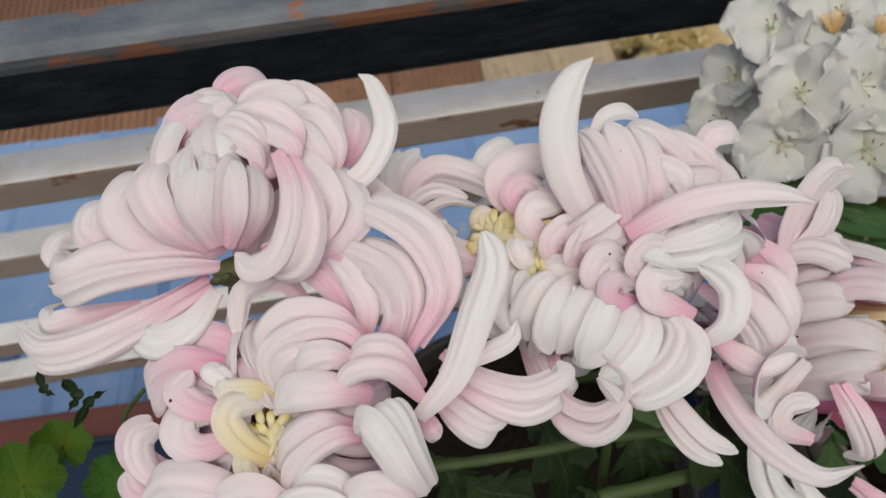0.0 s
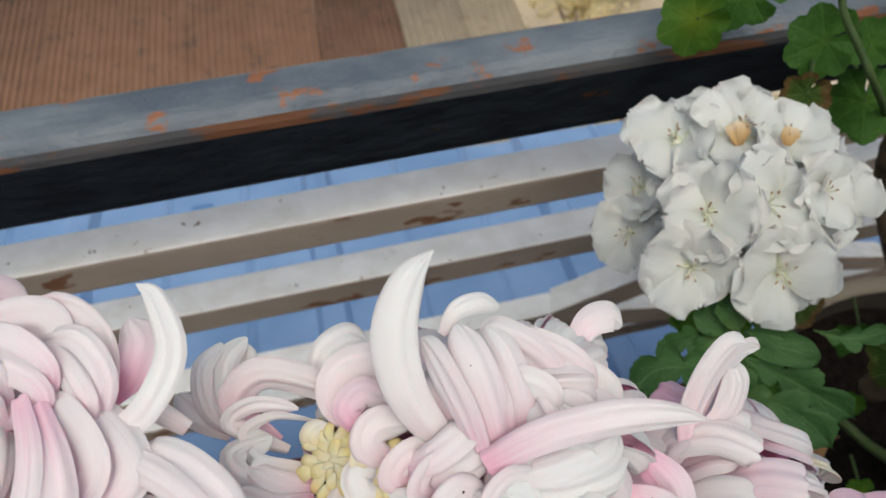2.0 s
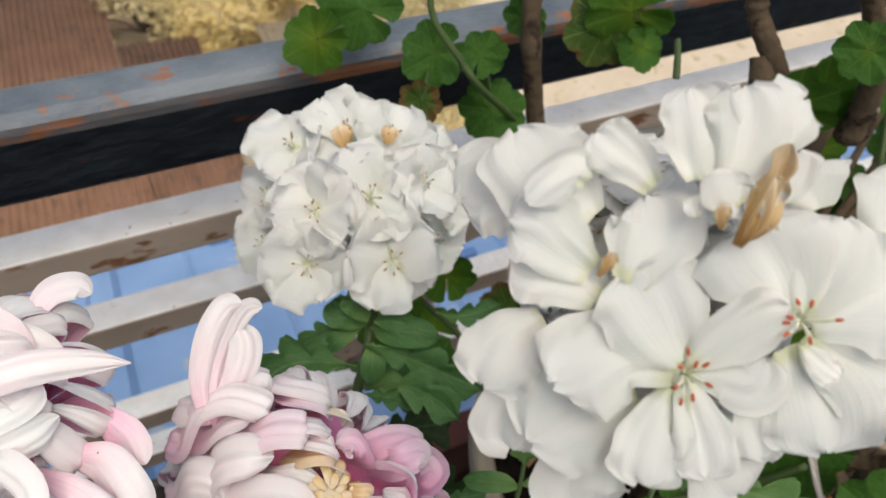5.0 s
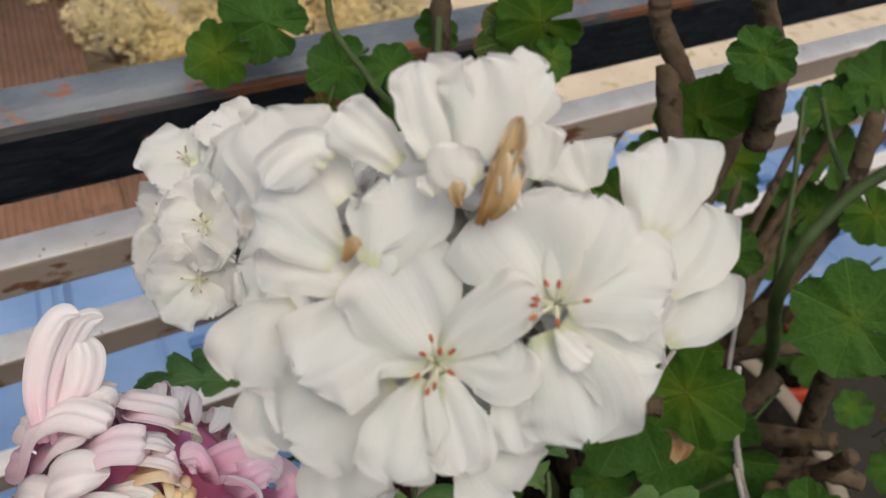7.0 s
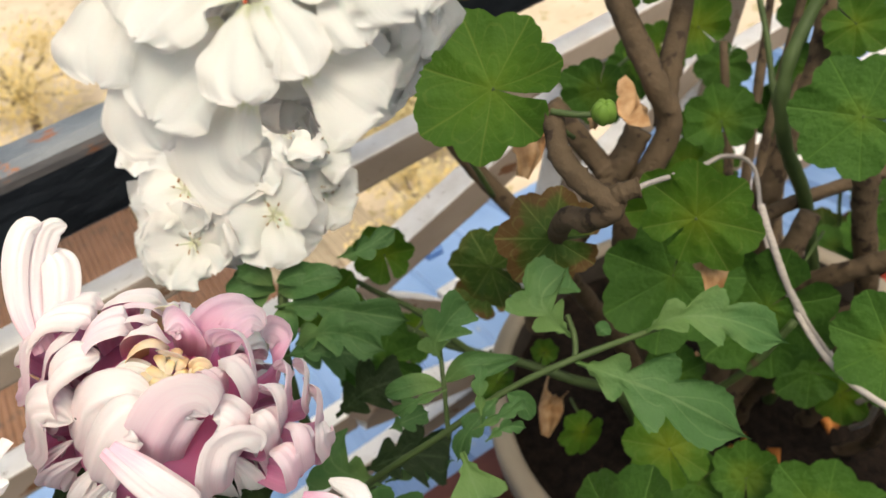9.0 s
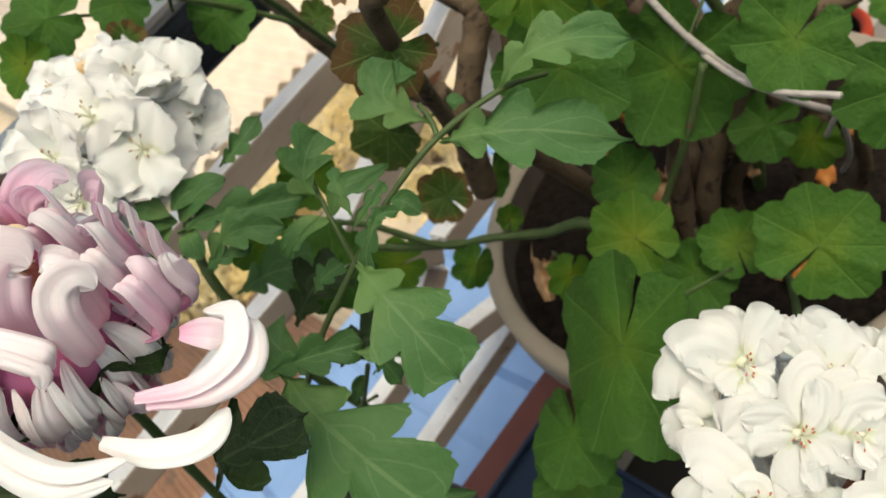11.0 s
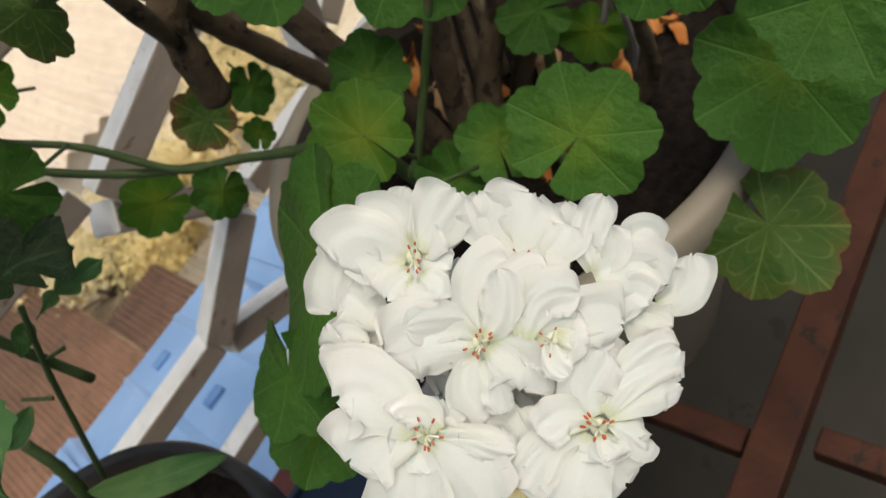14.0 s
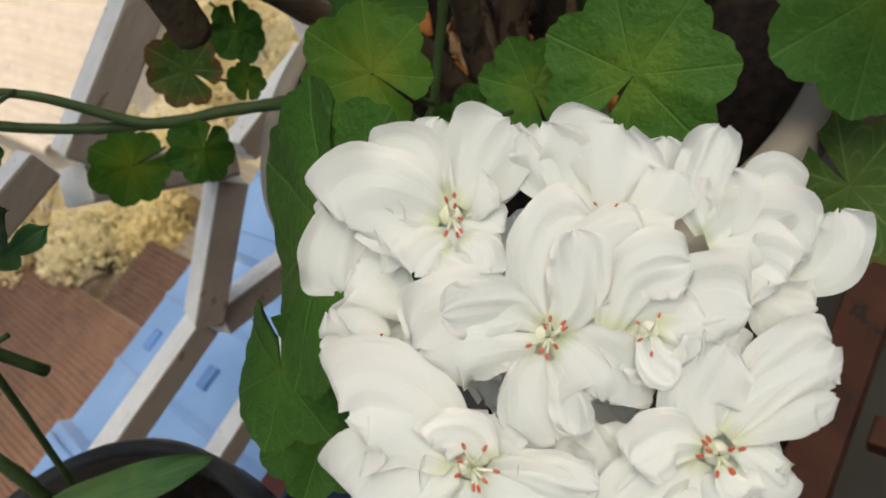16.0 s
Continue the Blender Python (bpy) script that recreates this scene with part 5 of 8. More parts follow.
petal(head_2, [(0.0344, 0.0957, 1.0289), (0.0375, 0.0848, 1.0306), (0.0412, 0.0782, 1.0316), (0.0400, 0.0747, 1.0270)], 0.0117, (-0.16, -0.35, 0.92), OUT, cup=0.50)
petal(head_2, [(0.0989, 0.1032, 1.0456), (0.1060, 0.0963, 1.0489), (0.1101, 0.0864, 1.0443), (0.1100, 0.0808, 1.0361)], 0.0136, (-0.43, -0.37, 0.83), OUT, cup=0.50)
petal(head_2, [(0.0903, 0.0999, 1.0466), (0.0983, 0.0896, 1.0490), (0.1044, 0.0801, 1.0436), (0.1033, 0.0765, 1.0354)], 0.0139, (-0.40, -0.35, 0.84), OUT, cup=0.50)
petal(head_2, [(0.0905, 0.0859, 1.0357), (0.0990, 0.0763, 1.0374), (0.1087, 0.0778, 1.0389), (0.1124, 0.0849, 1.0388)], 0.0103, (-0.41, -0.33, 0.85), OUT, cup=0.50)
petal(head_2, [(0.1068, 0.1128, 1.0484), (0.1125, 0.1023, 1.0471), (0.1139, 0.0946, 1.0424)], 0.0109, (-0.44, -0.41, 0.80), INN, cup=0.36)
petal(head_2, [(0.0746, 0.0814, 1.0250), (0.0753, 0.0697, 1.0260), (0.0807, 0.0584, 1.0253), (0.0885, 0.0523, 1.0245)], 0.0107, (-0.32, -0.26, 0.91), OUT, cup=0.50)
petal(head_2, [(0.0921, 0.0832, 1.0236), (0.0927, 0.0687, 1.0265), (0.0984, 0.0529, 1.0289), (0.1085, 0.0418, 1.0309), (0.1211, 0.0426, 1.0334)], 0.0083, (-0.41, -0.23, 0.88), OUT, shape=shape_horn, cup=0.58)
petal(head_2, [(0.0510, 0.1125, 1.0461), (0.0450, 0.1142, 1.0550), (0.0491, 0.1181, 1.0576), (0.0569, 0.1192, 1.0540)], 0.0097, (-0.22, -0.50, 0.84), OUT, cup=0.5)
petal(head_2, [(0.0422, 0.1127, 1.0445), (0.0364, 0.1135, 1.0517), (0.0356, 0.1186, 1.0536), (0.0417, 0.1214, 1.0510)], 0.0077, (-0.17, -0.50, 0.85), WHT, cup=0.5)
petal(head_2, [(0.0572, 0.1101, 1.0485), (0.0509, 0.1103, 1.0565), (0.0549, 0.1141, 1.0590), (0.0625, 0.1138, 1.0546)], 0.0096, (-0.24, -0.48, 0.84), OUT, cup=0.5)
petal(head_2, [(0.0382, 0.1103, 1.0427), (0.0443, 0.1089, 1.0505), (0.0492, 0.1067, 1.0495), (0.0511, 0.1039, 1.0432)], 0.0105, (-0.19, -0.46, 0.87), WHT, cup=0.5)
petal(head_2, [(0.0610, 0.1231, 1.0567), (0.0577, 0.1287, 1.0646), (0.0555, 0.1346, 1.0657)], 0.0104, (-0.25, -0.55, 0.80), OUT, cup=0.5)
petal(head_2, [(0.0524, 0.1288, 1.0503), (0.0492, 0.1337, 1.0566), (0.0445, 0.1371, 1.0560)], 0.0108, (-0.20, -0.55, 0.81), OUT, cup=0.5)
petal(head_2, [(0.0206, 0.1235, 1.0427), (0.0141, 0.1172, 1.0444), (0.0149, 0.1105, 1.0415), (0.0199, 0.1081, 1.0368)], 0.0108, (-0.07, -0.48, 0.87), WHT, cup=0.5)
petal(head_2, [(0.0889, 0.1041, 1.0503), (0.0843, 0.1066, 1.0574), (0.0782, 0.1094, 1.0576)], 0.0085, (-0.35, -0.45, 0.82), OUT, cup=0.5)

# round head facing up, with a peach heart
head_3 = receptacle(mum, "flower_head", (0.1490, 0.1130, 0.962), (0.22, -0.5, 0.83), 0.008, KALYX, "round pink chrysanthemum head with a peach heart")
C3 = (0.1525, 0.1070, 0.9720)
C3_AXIS = (0.20, -0.50, 0.84)
core = bmesh.new()
ball_into(core, Vector(C3) + Vector(C3_AXIS) * 0.004, 0.030, (1, 1, 1), None, 20, 14)
part("flower_core", core, MUM_IN, head_3)
mum_fill(head_3, Vector(C3) - Vector(C3_AXIS) * 0.004, C3_AXIS, 0.040, [(15, 2.15, 0.97, 0.6), (18, 1.85, 0.98, 0.9), (18, 1.55, 0.95, 1.0)], [OUT, WHT, INN, OUT], 21, 0.33)
incurved(head_3, [(0.1278, 0.1044, 1.0043), (0.1327, 0.1027, 1.0163), (0.1416, 0.0991, 1.0226), (0.1486, 0.0971, 1.0197)], 0.0128, [MUM_OUT, MUM_IN])
incurved(head_3, [(0.1317, 0.0930, 1.0010), (0.1388, 0.0896, 1.0122), (0.1491, 0.0838, 1.0162), (0.1559, 0.0800, 1.0114)], 0.0121, [MUM_OUT, MUM_IN])
incurved(head_3, [(0.1332, 0.0797, 0.9972), (0.1416, 0.0767, 1.0084), (0.1489, 0.0751, 1.0125), (0.1508, 0.0746, 1.0074)], 0.0137, OUT)
incurved(head_3, [(0.1505, 0.0710, 1.0025), (0.1594, 0.0680, 1.0127), (0.1655, 0.0662, 1.0139), (0.1673, 0.0651, 1.0083)], 0.0168, [MUM_PINK, MUM_IN])
incurved(head_3, [(0.1723, 0.0620, 0.9980), (0.1706, 0.0645, 1.0062), (0.1675, 0.0667, 1.0046)], 0.0117, [MUM_OUT, MUM_IN])
incurved(head_3, [(0.1180, 0.1028, 0.9970), (0.1231, 0.1030, 1.0085), (0.1293, 0.0989, 1.0098), (0.1320, 0.0954, 1.0034)], 0.0134, OUT)
incurved(head_3, [(0.1291, 0.1223, 1.0163), (0.1404, 0.1180, 1.0253), (0.1502, 0.1106, 1.0252), (0.1495, 0.1112, 1.0188)], 0.0097, [MUM_OUT, MUM_IN])
incurved(head_3, [(0.1233, 0.1173, 1.0069), (0.1297, 0.1208, 1.0188), (0.1401, 0.1175, 1.0228)], 0.0099, INN)
incurved(head_3, [(0.1307, 0.1154, 1.0090), (0.1378, 0.1139, 1.0189), (0.1457, 0.1107, 1.0218)], 0.0094, INN)
incurved(head_3, [(0.1410, 0.1075, 1.0155), (0.1503, 0.1033, 1.0248), (0.1588, 0.0988, 1.0268), (0.1597, 0.0987, 1.0205)], 0.0112, [MUM_PINK, MUM_IN])
incurved(head_3, [(0.1552, 0.1075, 1.0186), (0.1636, 0.1010, 1.0231), (0.1668, 0.0984, 1.0198)], 0.0101, OUT)
incurved(head_3, [(0.1597, 0.0988, 1.0204), (0.1656, 0.0934, 1.0226), (0.1670, 0.0917, 1.0161)], 0.0085, [MUM_OUT, MUM_IN])
incurved(head_3, [(0.1733, 0.0897, 1.0165), (0.1725, 0.0925, 1.0210), (0.1676, 0.0955, 1.0170)], 0.0097, INN)
incurved(head_3, [(0.1471, 0.1286, 1.0194), (0.1537, 0.1229, 1.0216), (0.1543, 0.1215, 1.0161)], 0.0098, [MUM_OUT, MUM_IN])
incurved(head_3, [(0.1597, 0.1209, 1.0180), (0.1696, 0.1135, 1.0190), (0.1711, 0.1108, 1.0127)], 0.0098, OUT)
incurved(head_3, [(0.1704, 0.1074, 1.0159), (0.1742, 0.1036, 1.0163), (0.1724, 0.1035, 1.0109)], 0.0069, CRM)
incurved(head_3, [(0.1607, 0.1143, 1.0179), (0.1676, 0.1088, 1.0182), (0.1693, 0.1064, 1.0134)], 0.0088, INN)
incurved(head_3, [(0.1369, 0.1349, 1.0149), (0.1457, 0.1289, 1.0179), (0.1507, 0.1254, 1.0148)], 0.0099, [MUM_PINK, MUM_IN])
incurved(head_3, [(0.1742, 0.0933, 1.0094), (0.1819, 0.0910, 1.0164), (0.1885, 0.0889, 1.0165), (0.1903, 0.0881, 1.0110)], 0.0103, INN)
incurved(head_3, [(0.1825, 0.0851, 1.0120), (0.1901, 0.0840, 1.0158), (0.1928, 0.0821, 1.0119)], 0.0090, [MUM_OUT, MUM_IN])
incurved(head_3, [(0.1851, 0.0760, 1.0080), (0.1857, 0.0791, 1.0156), (0.1810, 0.0839, 1.0157), (0.1774, 0.0866, 1.0110)], 0.0094, OUT)
incurved(head_3, [(0.1825, 0.0708, 1.0052), (0.1817, 0.0742, 1.0135), (0.1769, 0.0786, 1.0121)], 0.0099, [MUM_OUT, MUM_IN])
incurved(head_3, [(0.1753, 0.0733, 1.0079), (0.1743, 0.0759, 1.0132), (0.1706, 0.0791, 1.0100)], 0.0095, [MUM_PINK, MUM_IN])
incurved(head_3, [(0.1917, 0.0796, 0.9990), (0.1969, 0.0807, 1.0037), (0.1952, 0.0861, 1.0048), (0.1918, 0.0889, 1.0014)], 0.0093, INN)
incurved(head_3, [(0.1903, 0.0693, 0.9949), (0.1939, 0.0718, 1.0013), (0.1899, 0.0766, 0.9995)], 0.0083, INN)
incurved(head_3, [(0.1865, 0.0639, 0.9970), (0.1873, 0.0665, 1.0031), (0.1833, 0.0711, 1.0012)], 0.0089, OUT)
incurved(head_3, [(0.1811, 0.0602, 0.9938), (0.1809, 0.0632, 0.9998), (0.1772, 0.0669, 0.9972)], 0.0096, [MUM_OUT, MUM_IN])
incurved(head_3, [(0.1866, 0.0556, 0.9827), (0.1883, 0.0598, 0.9888), (0.1846, 0.0649, 0.9874)], 0.0086, INN)
incurved(head_3, [(0.1947, 0.0640, 0.9827), (0.1983, 0.0683, 0.9874), (0.1957, 0.0737, 0.9880)], 0.0085, INN)
incurved(head_3, [(0.1951, 0.0706, 0.9893), (0.1986, 0.0744, 0.9947), (0.1955, 0.0793, 0.9935)], 0.0080, [MUM_OUT, MUM_IN])
incurved(head_3, [(0.1609, 0.0584, 0.9913), (0.1662, 0.0588, 0.9986), (0.1722, 0.0572, 0.9989), (0.1736, 0.0566, 0.9935)], 0.0117, OUT)
incurved(head_3, [(0.1809, 0.0526, 0.9833), (0.1807, 0.0563, 0.9890), (0.1772, 0.0598, 0.9873)], 0.0092, [MUM_PINK, MUM_IN])
incurved(head_3, [(0.1931, 0.0593, 0.9778), (0.1948, 0.0633, 0.9813)], 0.0085, INN)
incurved(head_3, [(0.1573, 0.0964, 1.0155), (0.1633, 0.0929, 1.0196), (0.1661, 0.0917, 1.0142)], 0.0093, PEA)
incurved(head_3, [(0.1476, 0.0948, 1.0121), (0.1540, 0.0914, 1.0163), (0.1584, 0.0879, 1.0130), (0.1581, 0.0858, 1.0052)], 0.0052, [MUM_WHITE, PEACH])
incurved(head_3, [(0.1498, 0.0913, 1.0114), (0.1552, 0.0886, 1.0147), (0.1570, 0.0857, 1.0096)], 0.0043, PEA)
incurved(head_3, [(0.1523, 0.0886, 1.0098), (0.1556, 0.0864, 1.0115), (0.1562, 0.0846, 1.0067)], 0.0037, PEA)
incurved(head_3, [(0.1657, 0.0896, 1.0128), (0.1630, 0.0919, 1.0149)], 0.0069, CRM)
incurved(head_3, [(0.1692, 0.0816, 1.0110), (0.1725, 0.0797, 1.0120), (0.1729, 0.0791, 1.0082)], 0.0040, PEA)
incurved(head_3, [(0.1680, 0.0794, 1.0083), (0.1705, 0.0780, 1.0070)], 0.0037, PEA)
incurved(head_3, [(0.1661, 0.0771, 1.0065), (0.1685, 0.0756, 1.0041)], 0.0037, PEA)
heart(head_3, (0.1610, 0.0850, 1.0061), C3_AXIS, 0.0100, 22, PEACH, 24)
petal(head_3, [(0.1339, 0.1155, 1.0147), (0.1358, 0.1242, 1.0254), (0.1424, 0.1322, 1.0362), (0.1493, 0.1366, 1.0424), (0.1544, 0.1366, 1.0419)], 0.0124, (0.13, -0.80, 0.59), OUT, cup=0.43)
petal(head_3, [(0.1373, 0.1218, 1.0165), (0.1452, 0.1236, 1.0250), (0.1498, 0.1297, 1.0317), (0.1490, 0.1366, 1.0349)], 0.0105, (0.12, -0.79, 0.61), OUT, cup=0.43)
petal(head_3, [(0.1373, 0.0608, 0.9552), (0.1450, 0.0470, 0.9477), (0.1573, 0.0386, 0.9418), (0.1698, 0.0396, 0.9418)], 0.0098, (0.12, -0.77, 0.63), WHT, cup=0.50)
petal(head_3, [(0.1233, 0.0755, 0.9859), (0.1205, 0.0639, 0.9766), (0.1246, 0.0509, 0.9638), (0.1375, 0.0435, 0.9546)], 0.0121, (0.22, -0.81, 0.54), WHT, cup=0.50)
petal(head_3, [(0.1550, 0.0510, 0.9609), (0.1695, 0.0389, 0.9548), (0.1847, 0.0364, 0.9535), (0.1936, 0.0452, 0.9576), (0.1881, 0.0552, 0.9588)], 0.0137, (0.02, -0.79, 0.61), OUT, cup=0.50)
petal(head_3, [(0.1779, 0.0559, 0.9631), (0.1835, 0.0484, 0.9602), (0.1860, 0.0455, 0.9549)], 0.0095, (0.01, -0.80, 0.60), INN, cup=-0.29)
petal(head_3, [(0.1399, 0.0748, 1.0073), (0.1452, 0.0626, 1.0021), (0.1501, 0.0540, 0.9916), (0.1466, 0.0564, 0.9851)], 0.0119, (0.16, -0.87, 0.46), OUT, cup=0.50)
petal(head_3, [(0.1220, 0.0778, 1.0256), (0.1019, 0.0652, 1.0273), (0.1002, 0.0724, 1.0374), (0.1068, 0.0766, 1.0404), (0.1157, 0.0758, 1.0369)], 0.0091, (-0.43, -0.29, 0.85), WHT, cup=0.50)
petal(head_3, [(0.1194, 0.0560, 1.0145), (0.1087, 0.0590, 1.0215), (0.1104, 0.0640, 1.0271), (0.1201, 0.0641, 1.0253)], 0.0084, (-0.44, -0.23, 0.87), OUT, cup=0.43)


# ---- geraniums ----
geranium = empty("geranium", (0.516, 0.157, 0.60), "old woody geranium with white flower clusters and scalloped leaves", "plant")
GW = [WHITE, WHITE]


def stamens(head, at, normal, r, seed, count=6, mat=None):
    rnd = random.Random(seed)
    n = Vector(normal).normalized()
    u = n.orthogonal().normalized()
    v = n.cross(u)
    bm = bmesh.new()
    ball_into(bm, Vector(at) - n * r * 0.75, r * 0.4, (1, 1, 1), None, 10, 7)
    tips = []
    for k in range(count):
        a = k * 2.4 + rnd.random()
        d = (u * math.cos(a) + v * math.sin(a)) * rnd.uniform(0.25, 0.9)
        tip = Vector(at) + (d + n * rnd.uniform(0.4, 0.9)).normalized() * r * rnd.uniform(0.7, 1.0)
        tube_into(bm, [Vector(at) - n * r * 0.3, (Vector(at) + tip) / 2 + n * r * 0.1, tip], r * 0.06, r * 0.045, n=4, sides=5)
        tips.append((tip, d))
    part("stamen", bm, STYLE, head)
    bm = bmesh.new()
    for tip, d in tips:
        ball_into(bm, tip, r * 0.15, (1, 0.42, 0.4), (d + n * 0.3).to_track_quat("X", "Z").to_matrix(), 7, 5)
    part("anther", bm, mat or STAMEN, head)


def floret(head, at, r, normal, spin=None, cup=-0.35, count=5, seedy=True):
    """A geranium floret: five broad petals, two up and three down, round a few stamens."""
    SEED[0] += 1
    rnd = random.Random(SEED[0])
    n = (Vector(normal).normalized() + Vector((0, 0, 0.3))).normalized()
    u = n.orthogonal().normalized()
    v = n.cross(u)
    c = Vector(at)
    off = rnd.uniform(0, 6.28) if spin is None else spin
    for k in range(count):
        a = off + 2 * math.pi * (k + rnd.uniform(-0.18, 0.18)) / count
        d = u * math.cos(a) + v * math.sin(a)
        ln = r * rnd.uniform(0.88, 1.12)
        lift = rnd.uniform(-0.25, 0.35)
        p0 = c - n * r * 0.10 + d * r * 0.03
        p1 = c + d * ln * 0.5 + n * r * (0.16 + lift * 0.5)
        p2 = c + d * ln + n * r * (0.10 + lift)
        petal(head, [p0, p1, p2], r * rnd.uniform(1.1, 1.45), n, GW, shape_broad, cup=rnd.uniform(-0.25, 0.25), ridge=0.03, ruffle=0.075, ns=12, nu=12, twist=rnd.uniform(-0.6, 0.6), thick=0.0004)
    if seedy:
        stamens(head, c + n * r * 0.05, n, r * 0.32, SEED[0], 6, DRY)


def umbel(name, centre, axis, r, label):
    bm = bmesh.new()
    ball_into(bm, centre, r, (1, 1, 1), None, 12, 8)
    for k in range(14):
        z = 1 - 2 * (k + 0.5) / 14
        a = k * 2.4
        d = Vector((math.cos(a) * math.sqrt(1 - z * z), math.sin(a) * math.sqrt(1 - z * z), z))
        tube_into(bm, [Vector(centre), Vector(centre) + d * r * 3.5], r * 0.25, r * 0.2, n=3, sides=5)
    return part(name, bm, STEM_GREEN, geranium, label)


def round_off(head, centre, radius, size, count, seed, skip=()):
    """Fill the rest of a round cluster with florets that face outward; skip: directions already taken."""
    for k in range(count):
        z = 1 - 2 * (k + 0.5) / count
        a = k * 2.39996 + seed
        d = Vector((math.cos(a) * math.sqrt(1 - z * z), math.sin(a) * math.sqrt(1 - z * z), z))
        if d.z < -0.75 or any(d.dot(Vector(s).normalized()) > 0.90 for s in skip):
            continue
        floret(head, Vector(centre) + d * radius, size, d, seedy=k % 2 == 0)


# cluster by the rail
BC = Vector((0.2247, 0.2544, 0.9444))
head_b = umbel("flower_cluster", BC, (0, 0, 1), 0.007, "round white geranium cluster near the rail")
floret(head_b, (0.2014, 0.2304, 0.9732), 0.0234, (-0.44, -0.63, 0.64))
floret(head_b, (0.2273, 0.2271, 0.9767), 0.0245, (-0.15, -0.64, 0.75))
floret(head_b, (0.1926, 0.2149, 0.9552), 0.0225, (-0.50, -0.76, 0.42))
floret(head_b, (0.2304, 0.2044, 0.9560), 0.0257, (-0.18, -0.89, 0.41))
floret(head_b, (0.2287, 0.2644, 0.9839), 0.0242, (-0.08, -0.09, 0.99))
floret(head_b, (0.2484, 0.2569, 0.9815), 0.0229, (0.19, -0.27, 0.94))
floret(head_b, (0.2042, 0.2753, 0.9733), 0.0240, (-0.54, -0.11, 0.83))
floret(head_b, (0.1886, 0.2661, 0.9506), 0.0200, (-0.82, -0.17, 0.54))
floret(head_b, (0.1821, 0.2518, 0.9332), 0.0205, (-0.86, -0.41, 0.30))
floret(head_b, (0.2619, 0.2392, 0.9625), 0.0225, (0.44, -0.61, 0.65))
floret(head_b, (0.2696, 0.2609, 0.9687), 0.0199, (0.49, -0.30, 0.82))
floret(head_b, (0.2268, 0.2905, 0.9720), 0.0186, (-0.06, 0.32, 0.95))
floret(head_b, (0.2495, 0.2840, 0.9731), 0.0188, (0.21, 0.19, 0.96))
floret(head_b, (0.2579, 0.2228, 0.9421), 0.0221, (0.38, -0.84, 0.39))
floret(head_b, (0.2665, 0.2280, 0.9640), 0.0225, (0.46, -0.84, 0.27))
floret(head_b, (0.2656, 0.2232, 0.9444), 0.0199, (0.37, -0.93, -0.08))
floret(head_b, (0.2541, 0.2284, 0.9764), 0.0201, (0.44, -0.68, 0.58))
round_off(head_b, BC, 0.027, 0.020, 40, 0.6)
petal(head_b, [(0.2246, 0.2566, 0.9842), (0.2245, 0.2607, 0.9899), (0.2249, 0.2661, 0.9914)], 0.0106, (-0.24, -0.71, 0.66), [WILTED, WILTED], shape=shape_broad, cup=0.3, ridge=0.06, ruffle=0.09)
petal(head_b, [(0.2444, 0.2509, 0.9859), (0.2467, 0.2536, 0.9903), (0.2494, 0.2571, 0.9914)], 0.0083, (-0.30, -0.69, 0.66), [WILTED, WILTED], shape=shape_broad, cup=0.3, ridge=0.06, ruffle=0.09)

# near cluster, fading at the top
AC = Vector((0.2328, 0.0654, 1.1121))
head_a = umbel("flower_cluster", AC, (0, 0, 1), 0.005, "white geranium cluster with a few brown wilted petals")
BROAD = dict(shape=shape_broad, ridge=0.020, ruffle=0.048, ns=22, nu=22, thick=0.0003)
petal(head_a, [(0.2115, 0.0389, 1.1258), (0.2031, 0.0429, 1.1302), (0.1940, 0.0443, 1.1269), (0.1888, 0.0457, 1.1213)], 0.0185, (-0.18, -0.56, 0.81), GW, cup=0.01, **BROAD)
petal(head_a, [(0.2123, 0.0390, 1.1263), (0.2097, 0.0427, 1.1334), (0.2075, 0.0497, 1.1378), (0.2067, 0.0554, 1.1378)], 0.0203, (-0.26, -0.59, 0.76), GW, cup=0.15, **BROAD)
petal(head_a, [(0.2135, 0.0384, 1.1264), (0.2179, 0.0366, 1.1340), (0.2239, 0.0359, 1.1391), (0.2298, 0.0366, 1.1399)], 0.0105, (-0.37, -0.53, 0.77), GW, cup=0.17, **BROAD)
petal(head_a, [(0.2138, 0.0381, 1.1249), (0.2176, 0.0329, 1.1296), (0.2215, 0.0303, 1.1294), (0.2250, 0.0337, 1.1311)], 0.0124, (-0.34, -0.49, 0.80), GW, cup=0.15, **BROAD)
petal(head_a, [(0.2122, 0.0359, 1.1237), (0.2109, 0.0281, 1.1238), (0.2112, 0.0234, 1.1189), (0.2113, 0.0212, 1.1131)], 0.0112, (-0.27, -0.43, 0.86), GW, cup=-0.07, **BROAD)
petal(head_a, [(0.2104, 0.0360, 1.1229), (0.2050, 0.0302, 1.1226), (0.2008, 0.0264, 1.1174), (0.1994, 0.0249, 1.1115)], 0.0139, (-0.21, -0.45, 0.87), GW, cup=0.11, **BROAD)
petal(head_a, [(0.2065, 0.0410, 1.1181), (0.1980, 0.0401, 1.1173), (0.1903, 0.0412, 1.1130), (0.1852, 0.0422, 1.1072)], 0.0201, (-0.13, -0.51, 0.85), GW, cup=0.13, **BROAD)
petal(head_a, [(0.2030, 0.0370, 1.1078), (0.1965, 0.0336, 1.1059), (0.1944, 0.0308, 1.0999), (0.1976, 0.0278, 1.0937)], 0.0184, (-0.15, -0.42, 0.90), GW, cup=0.05, **BROAD)
